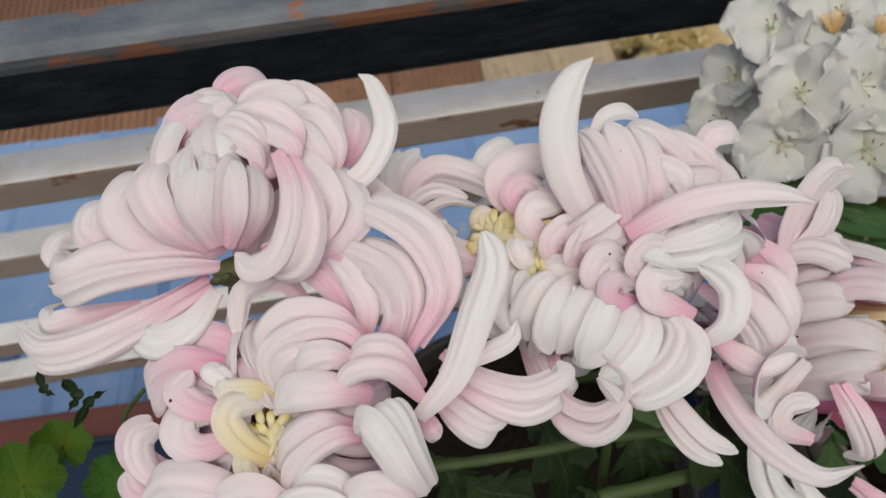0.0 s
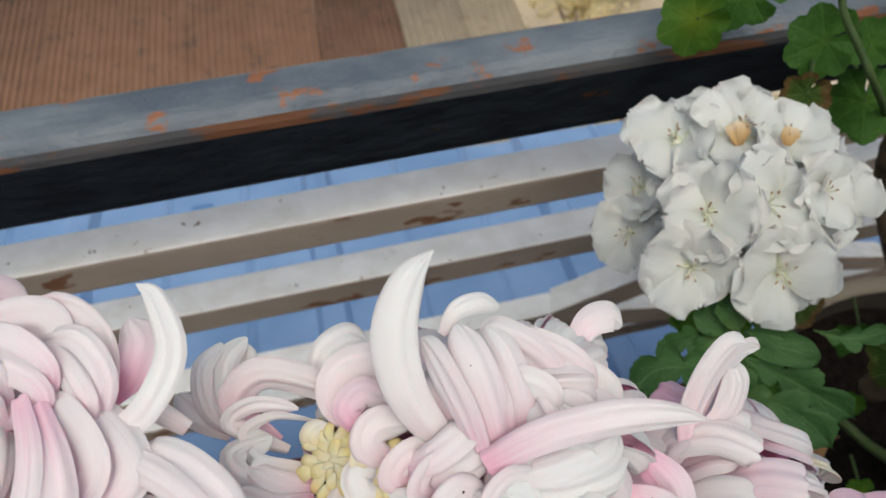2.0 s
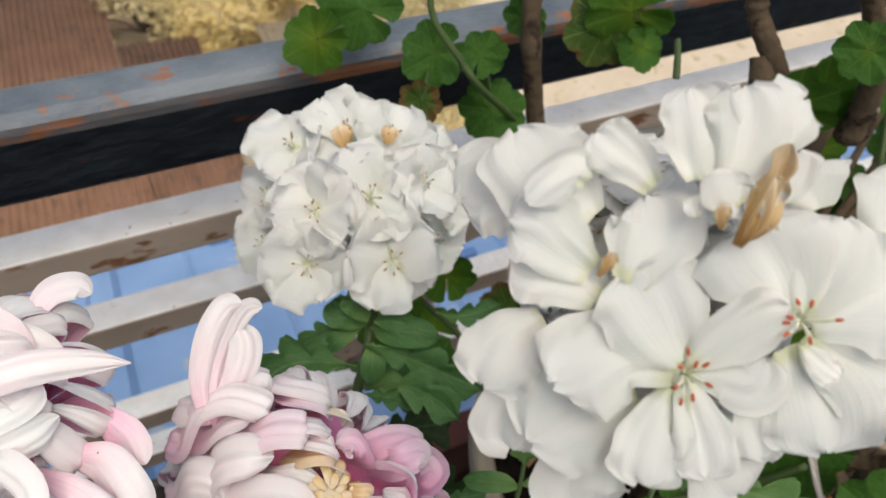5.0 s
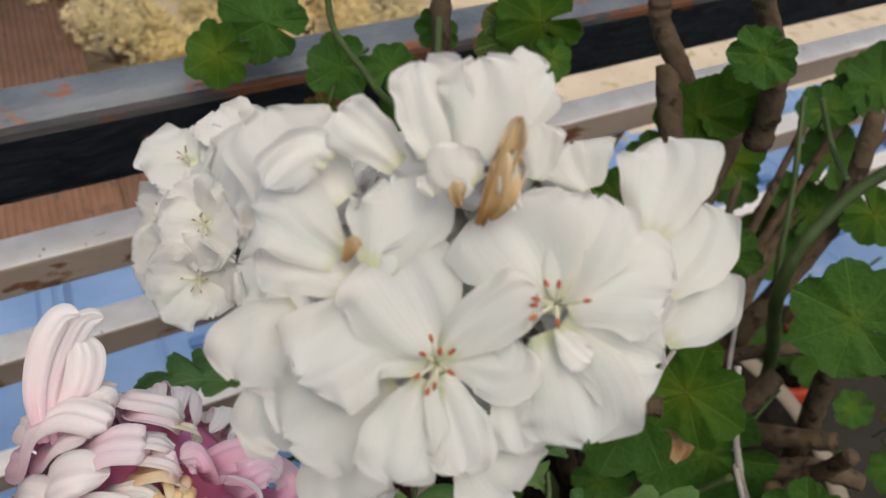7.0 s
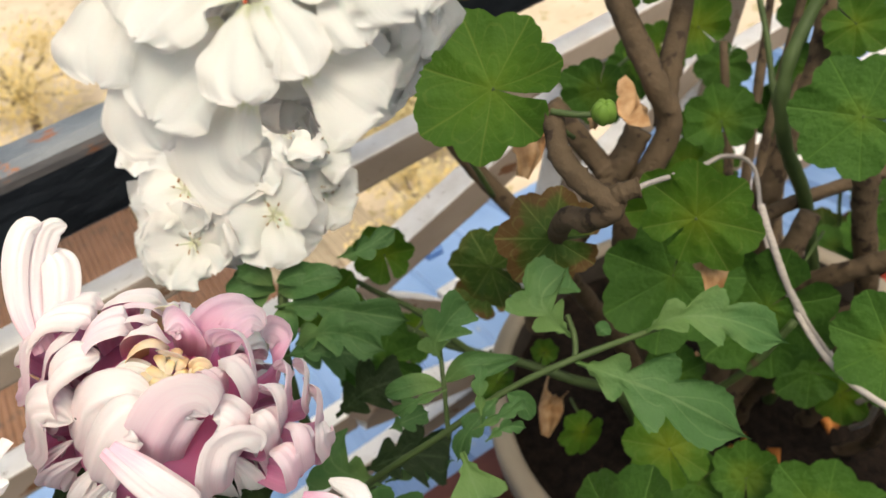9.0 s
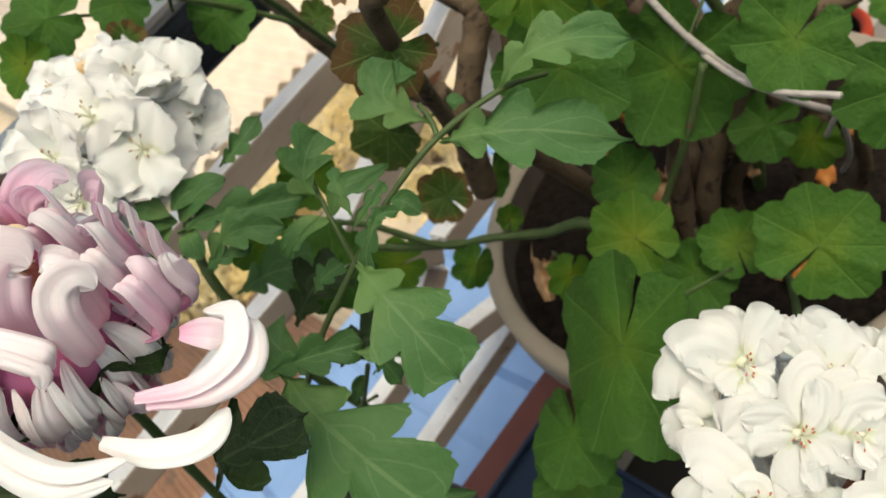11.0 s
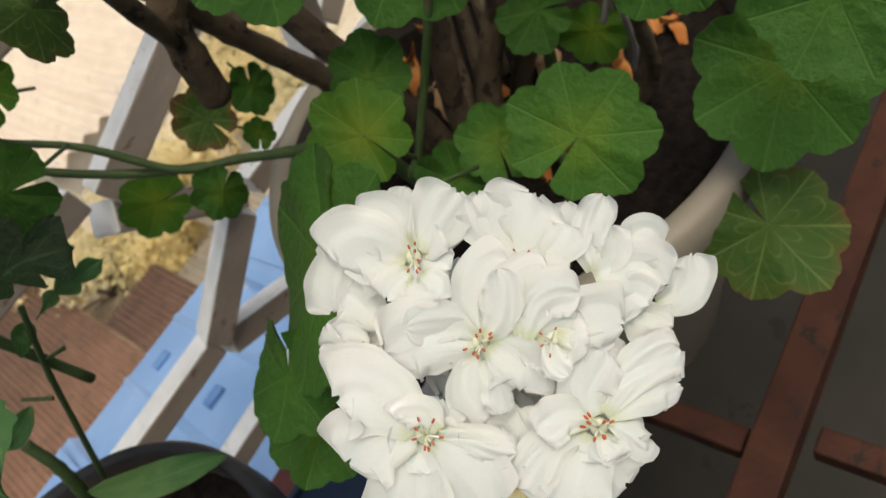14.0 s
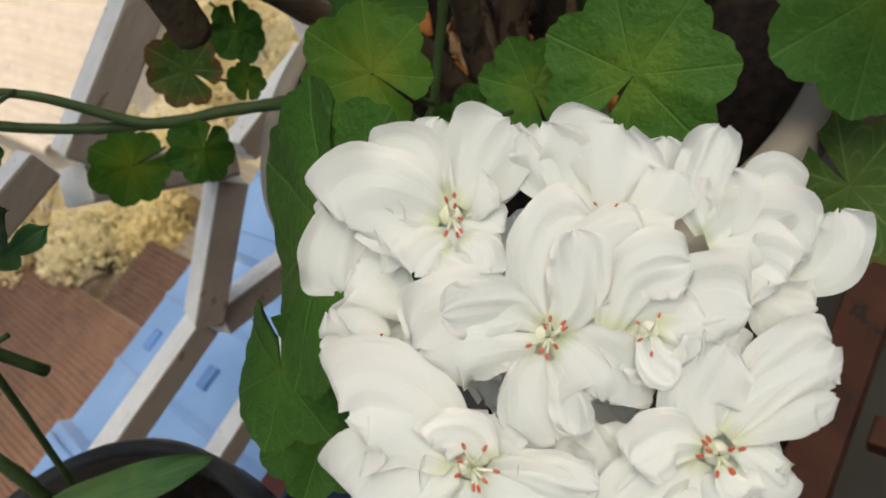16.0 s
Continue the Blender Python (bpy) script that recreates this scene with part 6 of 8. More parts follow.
petal(head_a, [(0.2148, 0.0296, 1.1119), (0.2170, 0.0229, 1.1118), (0.2202, 0.0193, 1.1077), (0.2228, 0.0184, 1.1029)], 0.0180, (-0.31, -0.36, 0.88), GW, cup=0.14, **BROAD)
petal(head_a, [(0.2222, 0.0325, 1.1246), (0.2212, 0.0251, 1.1238), (0.2214, 0.0211, 1.1194), (0.2226, 0.0199, 1.1149)], 0.0103, (-0.35, -0.40, 0.84), GW, cup=0.22, **BROAD)
petal(head_a, [(0.2306, 0.0363, 1.1345), (0.2279, 0.0406, 1.1421), (0.2260, 0.0459, 1.1454), (0.2264, 0.0528, 1.1455)], 0.0224, (-0.42, -0.58, 0.70), GW, cup=0.04, **BROAD)
petal(head_a, [(0.2325, 0.0361, 1.1354), (0.2356, 0.0383, 1.1441), (0.2402, 0.0421, 1.1480), (0.2441, 0.0466, 1.1480)], 0.0169, (-0.49, -0.55, 0.68), GW, cup=0.07, **BROAD)
petal(head_a, [(0.2334, 0.0345, 1.1346), (0.2389, 0.0316, 1.1405), (0.2453, 0.0300, 1.1410), (0.2520, 0.0290, 1.1380)], 0.0180, (-0.52, -0.46, 0.71), GW, cup=0.21, **BROAD)
petal(head_a, [(0.2329, 0.0336, 1.1322), (0.2360, 0.0256, 1.1329), (0.2421, 0.0217, 1.1301), (0.2482, 0.0206, 1.1268)], 0.0171, (-0.49, -0.41, 0.77), GW, cup=-0.04, **BROAD)
petal(head_a, [(0.2308, 0.0334, 1.1310), (0.2300, 0.0248, 1.1293), (0.2306, 0.0186, 1.1246), (0.2317, 0.0157, 1.1175)], 0.0198, (-0.43, -0.40, 0.81), GW, cup=0.11, **BROAD)
petal(head_a, [(0.2308, 0.0321, 1.1327), (0.2305, 0.0265, 1.1336), (0.2324, 0.0238, 1.1324)], 0.0051, (-0.44, -0.44, 0.78), GW, cup=0.05, **BROAD)
petal(head_a, [(0.2515, 0.0401, 1.1397), (0.2543, 0.0426, 1.1472), (0.2590, 0.0475, 1.1507), (0.2616, 0.0527, 1.1506)], 0.0167, (-0.59, -0.54, 0.60), GW, cup=-0.03, **BROAD)
petal(head_a, [(0.2514, 0.0329, 1.1326), (0.2554, 0.0335, 1.1392), (0.2608, 0.0372, 1.1420), (0.2651, 0.0424, 1.1429)], 0.0156, (-0.60, -0.47, 0.65), GW, cup=0.04, **BROAD)
petal(head_a, [(0.2508, 0.0274, 1.1266), (0.2551, 0.0272, 1.1313), (0.2602, 0.0302, 1.1335), (0.2640, 0.0355, 1.1341)], 0.0145, (-0.58, -0.41, 0.70), GW, cup=-0.06, **BROAD)
petal(head_a, [(0.2469, 0.0520, 1.1414), (0.2450, 0.0552, 1.1471), (0.2465, 0.0596, 1.1472)], 0.0134, (-0.51, -0.61, 0.61), GW, cup=0.01, **BROAD)
petal(head_a, [(0.2066, 0.0524, 1.1354), (0.2096, 0.0530, 1.1429), (0.2126, 0.0560, 1.1467), (0.2132, 0.0625, 1.1467)], 0.0168, (-0.27, -0.67, 0.69), GW, cup=0.09, **BROAD)
petal(head_a, [(0.2031, 0.0540, 1.1308), (0.1977, 0.0574, 1.1363), (0.1933, 0.0618, 1.1362), (0.1898, 0.0674, 1.1334)], 0.0161, (-0.15, -0.67, 0.72), GW, cup=-0.04, **BROAD)
petal(head_a, [(0.2024, 0.0574, 1.1346), (0.1970, 0.0607, 1.1400), (0.1939, 0.0652, 1.1420), (0.1904, 0.0709, 1.1393)], 0.0148, (-0.15, -0.71, 0.69), GW, cup=0.17, **BROAD)
petal(head_a, [(0.2050, 0.0648, 1.1389), (0.2008, 0.0690, 1.1442), (0.1973, 0.0761, 1.1468), (0.1968, 0.0847, 1.1479)], 0.0198, (-0.17, -0.76, 0.63), GW, cup=0.11, **BROAD)
petal(head_a, [(0.2048, 0.0706, 1.1352), (0.1965, 0.0762, 1.1383), (0.1905, 0.0808, 1.1362), (0.1871, 0.0841, 1.1317)], 0.0185, (-0.13, -0.74, 0.66), GW, cup=0.11, **BROAD)
petal(head_a, [(0.2044, 0.0679, 1.1465), (0.2015, 0.0672, 1.1501), (0.1958, 0.0669, 1.1484), (0.1921, 0.0683, 1.1435)], 0.0089, (-0.17, -0.75, 0.64), GW, cup=0.09, **BROAD)
petal(head_a, [(0.2142, 0.0624, 1.1471), (0.2101, 0.0646, 1.1522), (0.2072, 0.0698, 1.1536), (0.2068, 0.0743, 1.1528)], 0.0101, (-0.26, -0.75, 0.61), GW, cup=0.17, **BROAD)
petal(head_a, [(0.1946, 0.0563, 1.1243), (0.1881, 0.0542, 1.1235), (0.1833, 0.0525, 1.1184), (0.1807, 0.0531, 1.1121)], 0.0154, (-0.07, -0.60, 0.80), GW, cup=-0.04, **BROAD)
petal(head_a, [(0.1958, 0.0519, 1.1160), (0.1890, 0.0474, 1.1118), (0.1859, 0.0452, 1.1058), (0.1858, 0.0433, 1.0987)], 0.0161, (-0.09, -0.52, 0.85), GW, cup=0.13, **BROAD)
petal(head_a, [(0.2191, 0.0581, 1.1515), (0.2181, 0.0591, 1.1587), (0.2189, 0.0637, 1.1627), (0.2199, 0.0697, 1.1639)], 0.0128, (-0.35, -0.74, 0.57), GW, cup=0.07, **BROAD)
petal(head_a, [(0.2229, 0.0555, 1.1514), (0.2243, 0.0561, 1.1594), (0.2266, 0.0599, 1.1636), (0.2284, 0.0660, 1.1651)], 0.0140, (-0.41, -0.72, 0.57), GW, cup=0.08, **BROAD)
petal(head_a, [(0.2298, 0.0577, 1.1538), (0.2326, 0.0571, 1.1602), (0.2366, 0.0597, 1.1629), (0.2405, 0.0619, 1.1624)], 0.0110, (-0.47, -0.69, 0.55), GW, cup=0.08, **BROAD)
petal(head_a, [(0.2333, 0.0508, 1.1488), (0.2336, 0.0517, 1.1551), (0.2353, 0.0554, 1.1575)], 0.0077, (-0.47, -0.65, 0.60), GW, cup=0.21, **BROAD)
petal(head_a, [(0.2220, 0.0513, 1.1504), (0.2191, 0.0521, 1.1550), (0.2207, 0.0541, 1.1574)], 0.0095, (-0.37, -0.68, 0.63), GW, cup=0.14, **BROAD)
petal(head_a, [(0.2164, 0.0534, 1.1479), (0.2151, 0.0533, 1.1513), (0.2155, 0.0554, 1.1517)], 0.0036, (-0.33, -0.68, 0.65), GW, cup=-0.03, **BROAD)
petal(head_a, [(0.2183, 0.0513, 1.1485), (0.2194, 0.0500, 1.1522), (0.2212, 0.0519, 1.1518)], 0.0036, (-0.36, -0.66, 0.66), GW, cup=0.09, **BROAD)
petal(head_a, [(0.2220, 0.0478, 1.1449), (0.2240, 0.0478, 1.1527), (0.2272, 0.0501, 1.1589), (0.2309, 0.0547, 1.1616)], 0.0037, (-0.42, -0.66, 0.63), [WILTED, WILTED], shape=shape_broad, cup=0.3, ridge=0.06, ruffle=0.09)
petal(head_a, [(0.2239, 0.0477, 1.1457), (0.2247, 0.0461, 1.1517), (0.2264, 0.0486, 1.1559), (0.2278, 0.0525, 1.1569)], 0.0048, (-0.42, -0.64, 0.64), [WILTED, WILTED], shape=shape_broad, cup=0.3, ridge=0.06, ruffle=0.09)
petal(head_a, [(0.2192, 0.0498, 1.1478), (0.2184, 0.0498, 1.1515), (0.2199, 0.0513, 1.1521)], 0.0025, (-0.36, -0.66, 0.66), [WILTED, WILTED], shape=shape_broad, cup=0.3, ridge=0.06, ruffle=0.09)
petal(head_a, [(0.2022, 0.0552, 1.1355), (0.2035, 0.0546, 1.1397), (0.2050, 0.0561, 1.1403)], 0.0025, (-0.21, -0.66, 0.72), [WILTED, WILTED], shape=shape_broad, cup=0.3, ridge=0.06, ruffle=0.09)
petal(head_a, [(0.2279, 0.0464, 1.1480), (0.2256, 0.0471, 1.1529), (0.2266, 0.0492, 1.1565), (0.2297, 0.0522, 1.1562)], 0.0043, (-0.43, -0.64, 0.63), GW, cup=0.01, **BROAD)
stamens(head_a, (0.2118, 0.0369, 1.1264), Vector((0.1911, -0.0008, 1.1869)) - Vector((0.2117, 0.0366, 1.1268)), 0.0062, 5, 8)
stamens(head_a, (0.2318, 0.0353, 1.1351), Vector((0.1984, -0.0013, 1.1902)) - Vector((0.2316, 0.0351, 1.1355)), 0.0062, 6, 7)
round_off(head_a, AC + (AC - Vector((0.1946, 0.0024, 1.1912))).normalized() * 0.002, 0.021, 0.017, 44, 1.0, (Vector((0.1946, 0.0024, 1.1912)) - AC,))

# low cluster in the foreground
CC = Vector((0.3073, -0.0486, 0.7712))
head_c = umbel("flower_cluster", CC, (0, 0, 1), 0.005, "large white geranium cluster with orange-red anthers")
petal(head_c, [(0.2908, -0.0596, 0.7990), (0.2860, -0.0535, 0.8076), (0.2805, -0.0458, 0.8119), (0.2737, -0.0387, 0.8096)], 0.0258, (-0.24, -0.62, 0.74), GW, cup=0.15, **BROAD)
petal(head_c, [(0.2933, -0.0590, 0.7991), (0.2930, -0.0562, 0.8069), (0.2872, -0.0490, 0.8119), (0.2828, -0.0419, 0.8120)], 0.0129, (-0.27, -0.61, 0.74), GW, cup=0.05, **BROAD)
petal(head_c, [(0.2936, -0.0563, 0.8002), (0.2980, -0.0549, 0.8072), (0.3040, -0.0539, 0.8092), (0.3095, -0.0520, 0.8089)], 0.0075, (-0.32, -0.59, 0.74), GW, cup=0.01, **BROAD)
petal(head_c, [(0.2957, -0.0601, 0.8005), (0.3015, -0.0599, 0.8100), (0.3102, -0.0597, 0.8136), (0.3181, -0.0622, 0.8092)], 0.0202, (-0.35, -0.57, 0.74), GW, cup=-0.03, **BROAD)
petal(head_c, [(0.2980, -0.0633, 0.8002), (0.3059, -0.0670, 0.8071), (0.3141, -0.0715, 0.8080), (0.3201, -0.0735, 0.8033)], 0.0200, (-0.37, -0.53, 0.76), GW, cup=-0.03, **BROAD)
petal(head_c, [(0.2936, -0.0634, 0.7983), (0.2917, -0.0717, 0.7974), (0.2894, -0.0766, 0.7923), (0.2864, -0.0752, 0.7868)], 0.0201, (-0.27, -0.51, 0.81), GW, cup=-0.03, **BROAD)
petal(head_c, [(0.2937, -0.0624, 0.8005), (0.2993, -0.0670, 0.8058), (0.3071, -0.0657, 0.8100), (0.3133, -0.0609, 0.8125)], 0.0127, (-0.34, -0.56, 0.75), GW, cup=0.15, **BROAD)
petal(head_c, [(0.2994, -0.0714, 0.7967), (0.3075, -0.0745, 0.8055), (0.3144, -0.0792, 0.8057), (0.3200, -0.0828, 0.7995)], 0.0144, (-0.38, -0.49, 0.78), GW, cup=0.22, **BROAD)
petal(head_c, [(0.3017, -0.0737, 0.7943), (0.3074, -0.0835, 0.7966), (0.3152, -0.0904, 0.7939), (0.3196, -0.0946, 0.7867)], 0.0226, (-0.38, -0.44, 0.81), GW, cup=0.03, **BROAD)
petal(head_c, [(0.2882, -0.0612, 0.7966), (0.2800, -0.0638, 0.7966), (0.2756, -0.0680, 0.7913), (0.2744, -0.0693, 0.7842)], 0.0166, (-0.22, -0.54, 0.81), GW, cup=0.07, **BROAD)
petal(head_c, [(0.2883, -0.0642, 0.7968), (0.2835, -0.0704, 0.7952), (0.2798, -0.0725, 0.7905), (0.2772, -0.0728, 0.7852)], 0.0091, (-0.23, -0.52, 0.82), GW, cup=0.22, **BROAD)
petal(head_c, [(0.2822, -0.0663, 0.7844), (0.2752, -0.0704, 0.7836), (0.2702, -0.0689, 0.7815), (0.2676, -0.0640, 0.7804)], 0.0245, (-0.18, -0.52, 0.84), GW, cup=-0.02, **BROAD)
petal(head_c, [(0.2836, -0.0734, 0.7804), (0.2789, -0.0776, 0.7790), (0.2732, -0.0763, 0.7764)], 0.0169, (-0.21, -0.48, 0.85), GW, cup=0.05, **BROAD)
petal(head_c, [(0.3034, -0.0346, 0.8169), (0.3036, -0.0310, 0.8269), (0.3051, -0.0256, 0.8307), (0.3026, -0.0182, 0.8303)], 0.0208, (-0.33, -0.71, 0.63), GW, cup=0.01, **BROAD)
petal(head_c, [(0.3016, -0.0343, 0.8178), (0.2972, -0.0295, 0.8269), (0.2934, -0.0231, 0.8294), (0.2884, -0.0179, 0.8263)], 0.0283, (-0.29, -0.72, 0.63), GW, cup=0.10, **BROAD)
petal(head_c, [(0.3065, -0.0357, 0.8172), (0.3133, -0.0404, 0.8229), (0.3218, -0.0418, 0.8252), (0.3289, -0.0403, 0.8238)], 0.0208, (-0.40, -0.65, 0.65), GW, cup=-0.06, **BROAD)
petal(head_c, [(0.3066, -0.0358, 0.8158), (0.3153, -0.0430, 0.8188), (0.3239, -0.0444, 0.8211), (0.3300, -0.0425, 0.8197)], 0.0133, (-0.40, -0.64, 0.66), GW, cup=0.07, **BROAD)
petal(head_c, [(0.3067, -0.0281, 0.8196), (0.3119, -0.0281, 0.8258), (0.3177, -0.0276, 0.8286), (0.3224, -0.0255, 0.8281)], 0.0093, (-0.37, -0.69, 0.62), GW, cup=0.21, **BROAD)
petal(head_c, [(0.2990, -0.0372, 0.8157), (0.2919, -0.0369, 0.8186), (0.2869, -0.0351, 0.8166)], 0.0131, (-0.28, -0.68, 0.68), GW, cup=0.14, **BROAD)
petal(head_c, [(0.3006, -0.0395, 0.8144), (0.2980, -0.0466, 0.8143), (0.2943, -0.0466, 0.8114)], 0.0112, (-0.31, -0.64, 0.70), GW, cup=0.17, **BROAD)
petal(head_c, [(0.2950, -0.0369, 0.8157), (0.2912, -0.0433, 0.8143), (0.2893, -0.0428, 0.8112)], 0.0112, (-0.28, -0.66, 0.70), GW, cup=0.00, **BROAD)
petal(head_c, [(0.2976, -0.0196, 0.8203), (0.2890, -0.0164, 0.8222), (0.2803, -0.0164, 0.8174), (0.2768, -0.0163, 0.8120)], 0.0177, (-0.23, -0.73, 0.64), GW, cup=-0.02, **BROAD)
petal(head_c, [(0.2889, -0.0130, 0.8210), (0.2913, -0.0120, 0.8255), (0.2947, -0.0088, 0.8268)], 0.0066, (-0.26, -0.75, 0.61), GW, cup=0.05, **BROAD)
petal(head_c, [(0.2826, -0.0317, 0.8068), (0.2834, -0.0281, 0.8156), (0.2847, -0.0235, 0.8173), (0.2850, -0.0186, 0.8175)], 0.0174, (-0.23, -0.70, 0.67), GW, cup=-0.02, **BROAD)
petal(head_c, [(0.2748, -0.0306, 0.8060), (0.2734, -0.0271, 0.8124), (0.2715, -0.0237, 0.8105)], 0.0115, (-0.18, -0.70, 0.69), GW, cup=0.00, **BROAD)
petal(head_c, [(0.2753, -0.0331, 0.8068), (0.2706, -0.0379, 0.8049), (0.2696, -0.0371, 0.8011)], 0.0077, (-0.17, -0.66, 0.73), GW, cup=0.05, **BROAD)
petal(head_c, [(0.3194, -0.0615, 0.8048), (0.3250, -0.0613, 0.8128), (0.3318, -0.0604, 0.8163), (0.3397, -0.0590, 0.8152)], 0.0281, (-0.45, -0.55, 0.70), GW, cup=0.21, **BROAD)
petal(head_c, [(0.3198, -0.0567, 0.8077), (0.3214, -0.0518, 0.8166), (0.3255, -0.0491, 0.8205), (0.3308, -0.0440, 0.8215)], 0.0170, (-0.43, -0.60, 0.68), GW, cup=0.17, **BROAD)
petal(head_c, [(0.3218, -0.0672, 0.8038), (0.3264, -0.0731, 0.8075), (0.3324, -0.0742, 0.8077), (0.3361, -0.0726, 0.8064)], 0.0129, (-0.46, -0.50, 0.73), GW, cup=-0.06, **BROAD)
petal(head_c, [(0.3181, -0.0674, 0.8035), (0.3196, -0.0740, 0.8041), (0.3213, -0.0772, 0.8006)], 0.0110, (-0.42, -0.50, 0.76), GW, cup=-0.04, **BROAD)
petal(head_c, [(0.3281, -0.0671, 0.7982), (0.3371, -0.0681, 0.8051), (0.3441, -0.0658, 0.8072)], 0.0115, (-0.47, -0.51, 0.72), GW, cup=0.05, **BROAD)
petal(head_c, [(0.3274, -0.0804, 0.7963), (0.3315, -0.0783, 0.8053), (0.3403, -0.0781, 0.8089), (0.3494, -0.0766, 0.8084)], 0.0115, (-0.49, -0.47, 0.73), GW, cup=0.21, **BROAD)
petal(head_c, [(0.3291, -0.0817, 0.7946), (0.3348, -0.0838, 0.8006), (0.3418, -0.0808, 0.8032)], 0.0129, (-0.48, -0.45, 0.76), GW, cup=-0.06, **BROAD)
petal(head_c, [(0.3291, -0.0828, 0.7923), (0.3373, -0.0882, 0.7965), (0.3452, -0.0906, 0.7949), (0.3460, -0.0925, 0.7895)], 0.0168, (-0.49, -0.41, 0.77), GW, cup=-0.03, **BROAD)
petal(head_c, [(0.3254, -0.0818, 0.7943), (0.3294, -0.0889, 0.7969), (0.3347, -0.0951, 0.7924), (0.3362, -0.0992, 0.7841)], 0.0220, (-0.46, -0.40, 0.79), GW, cup=0.17, **BROAD)
petal(head_c, [(0.3250, -0.0844, 0.7906), (0.3263, -0.0937, 0.7902), (0.3268, -0.0975, 0.7858)], 0.0166, (-0.44, -0.40, 0.81), GW, cup=0.17, **BROAD)
petal(head_c, [(0.3317, -0.0951, 0.7775), (0.3369, -0.1012, 0.7786), (0.3461, -0.1023, 0.7800), (0.3523, -0.0990, 0.7812)], 0.0138, (-0.48, -0.34, 0.81), GW, cup=0.01, **BROAD)
petal(head_c, [(0.3267, -0.0901, 0.7824), (0.3246, -0.0987, 0.7784), (0.3271, -0.1024, 0.7736)], 0.0152, (-0.42, -0.36, 0.83), GW, cup=-0.02, **BROAD)
petal(head_c, [(0.3242, -0.0898, 0.7830), (0.3209, -0.0987, 0.7783), (0.3209, -0.1011, 0.7736)], 0.0131, (-0.41, -0.37, 0.84), GW, cup=-0.04, **BROAD)
petal(head_c, [(0.3021, -0.0781, 0.7948), (0.2966, -0.0835, 0.7936), (0.2958, -0.0874, 0.7886)], 0.0079, (-0.32, -0.46, 0.83), GW, cup=0.04, **BROAD)
petal(head_c, [(0.3048, -0.0789, 0.7939), (0.3051, -0.0884, 0.7916), (0.3074, -0.0937, 0.7852), (0.3077, -0.0955, 0.7797)], 0.0126, (-0.35, -0.42, 0.84), GW, cup=0.14, **BROAD)
petal(head_c, [(0.2911, -0.0944, 0.7781), (0.2941, -0.0917, 0.7884), (0.3033, -0.0926, 0.7913), (0.3097, -0.0919, 0.7891)], 0.0169, (-0.32, -0.41, 0.85), GW, cup=0.11, **BROAD)
petal(head_c, [(0.2897, -0.0935, 0.7783), (0.2860, -0.0904, 0.7863), (0.2807, -0.0868, 0.7871), (0.2774, -0.0830, 0.7834)], 0.0143, (-0.24, -0.43, 0.87), GW, cup=0.07, **BROAD)
petal(head_c, [(0.2935, -0.0966, 0.7786), (0.3014, -0.1028, 0.7834), (0.3101, -0.1091, 0.7816), (0.3140, -0.1130, 0.7744)], 0.0186, (-0.34, -0.34, 0.87), GW, cup=0.12, **BROAD)
petal(head_c, [(0.2940, -0.0955, 0.7784), (0.3051, -0.1012, 0.7848), (0.3162, -0.1068, 0.7846), (0.3226, -0.1096, 0.7794)], 0.0143, (-0.37, -0.35, 0.86), GW, cup=-0.07, **BROAD)
petal(head_c, [(0.2923, -0.0990, 0.7760), (0.2914, -0.1058, 0.7754), (0.2909, -0.1104, 0.7700), (0.2946, -0.1094, 0.7683)], 0.0089, (-0.28, -0.34, 0.90), GW, cup=0.05, **BROAD)
petal(head_c, [(0.2880, -0.0965, 0.7737), (0.2809, -0.1024, 0.7727), (0.2788, -0.1068, 0.7668), (0.2795, -0.1078, 0.7621)], 0.0179, (-0.23, -0.35, 0.91), GW, cup=0.11, **BROAD)
petal(head_c, [(0.2868, -0.0948, 0.7746), (0.2763, -0.0959, 0.7763), (0.2671, -0.0950, 0.7733), (0.2632, -0.0921, 0.7687)], 0.0269, (-0.19, -0.39, 0.90), GW, cup=-0.03, **BROAD)
petal(head_c, [(0.2861, -0.0920, 0.7753), (0.2756, -0.0874, 0.7804), (0.2649, -0.0838, 0.7777), (0.2613, -0.0810, 0.7746)], 0.0163, (-0.18, -0.44, 0.88), GW, cup=0.07, **BROAD)
petal(head_c, [(0.2876, -0.0982, 0.7762), (0.2835, -0.1034, 0.7756), (0.2834, -0.1049, 0.7716)], 0.0071, (-0.24, -0.36, 0.90), GW, cup=0.11, **BROAD)
petal(head_c, [(0.2613, -0.0567, 0.7977), (0.2620, -0.0506, 0.8100), (0.2601, -0.0420, 0.8165), (0.2552, -0.0356, 0.8144)], 0.0267, (-0.12, -0.65, 0.75), GW, cup=-0.06, **BROAD)
petal(head_c, [(0.2596, -0.0573, 0.7965), (0.2540, -0.0533, 0.8045), (0.2460, -0.0480, 0.8057), (0.2407, -0.0438, 0.8016)], 0.0267, (-0.07, -0.62, 0.78), GW, cup=-0.02, **BROAD)
petal(head_c, [(0.2580, -0.0591, 0.7943), (0.2490, -0.0622, 0.7949), (0.2413, -0.0635, 0.7908), (0.2378, -0.0630, 0.7842)], 0.0250, (-0.06, -0.56, 0.82), GW, cup=-0.06, **BROAD)
petal(head_c, [(0.2611, -0.0615, 0.7936), (0.2605, -0.0723, 0.7910), (0.2566, -0.0789, 0.7839), (0.2526, -0.0798, 0.7761)], 0.0213, (-0.11, -0.51, 0.85), GW, cup=0.14, **BROAD)
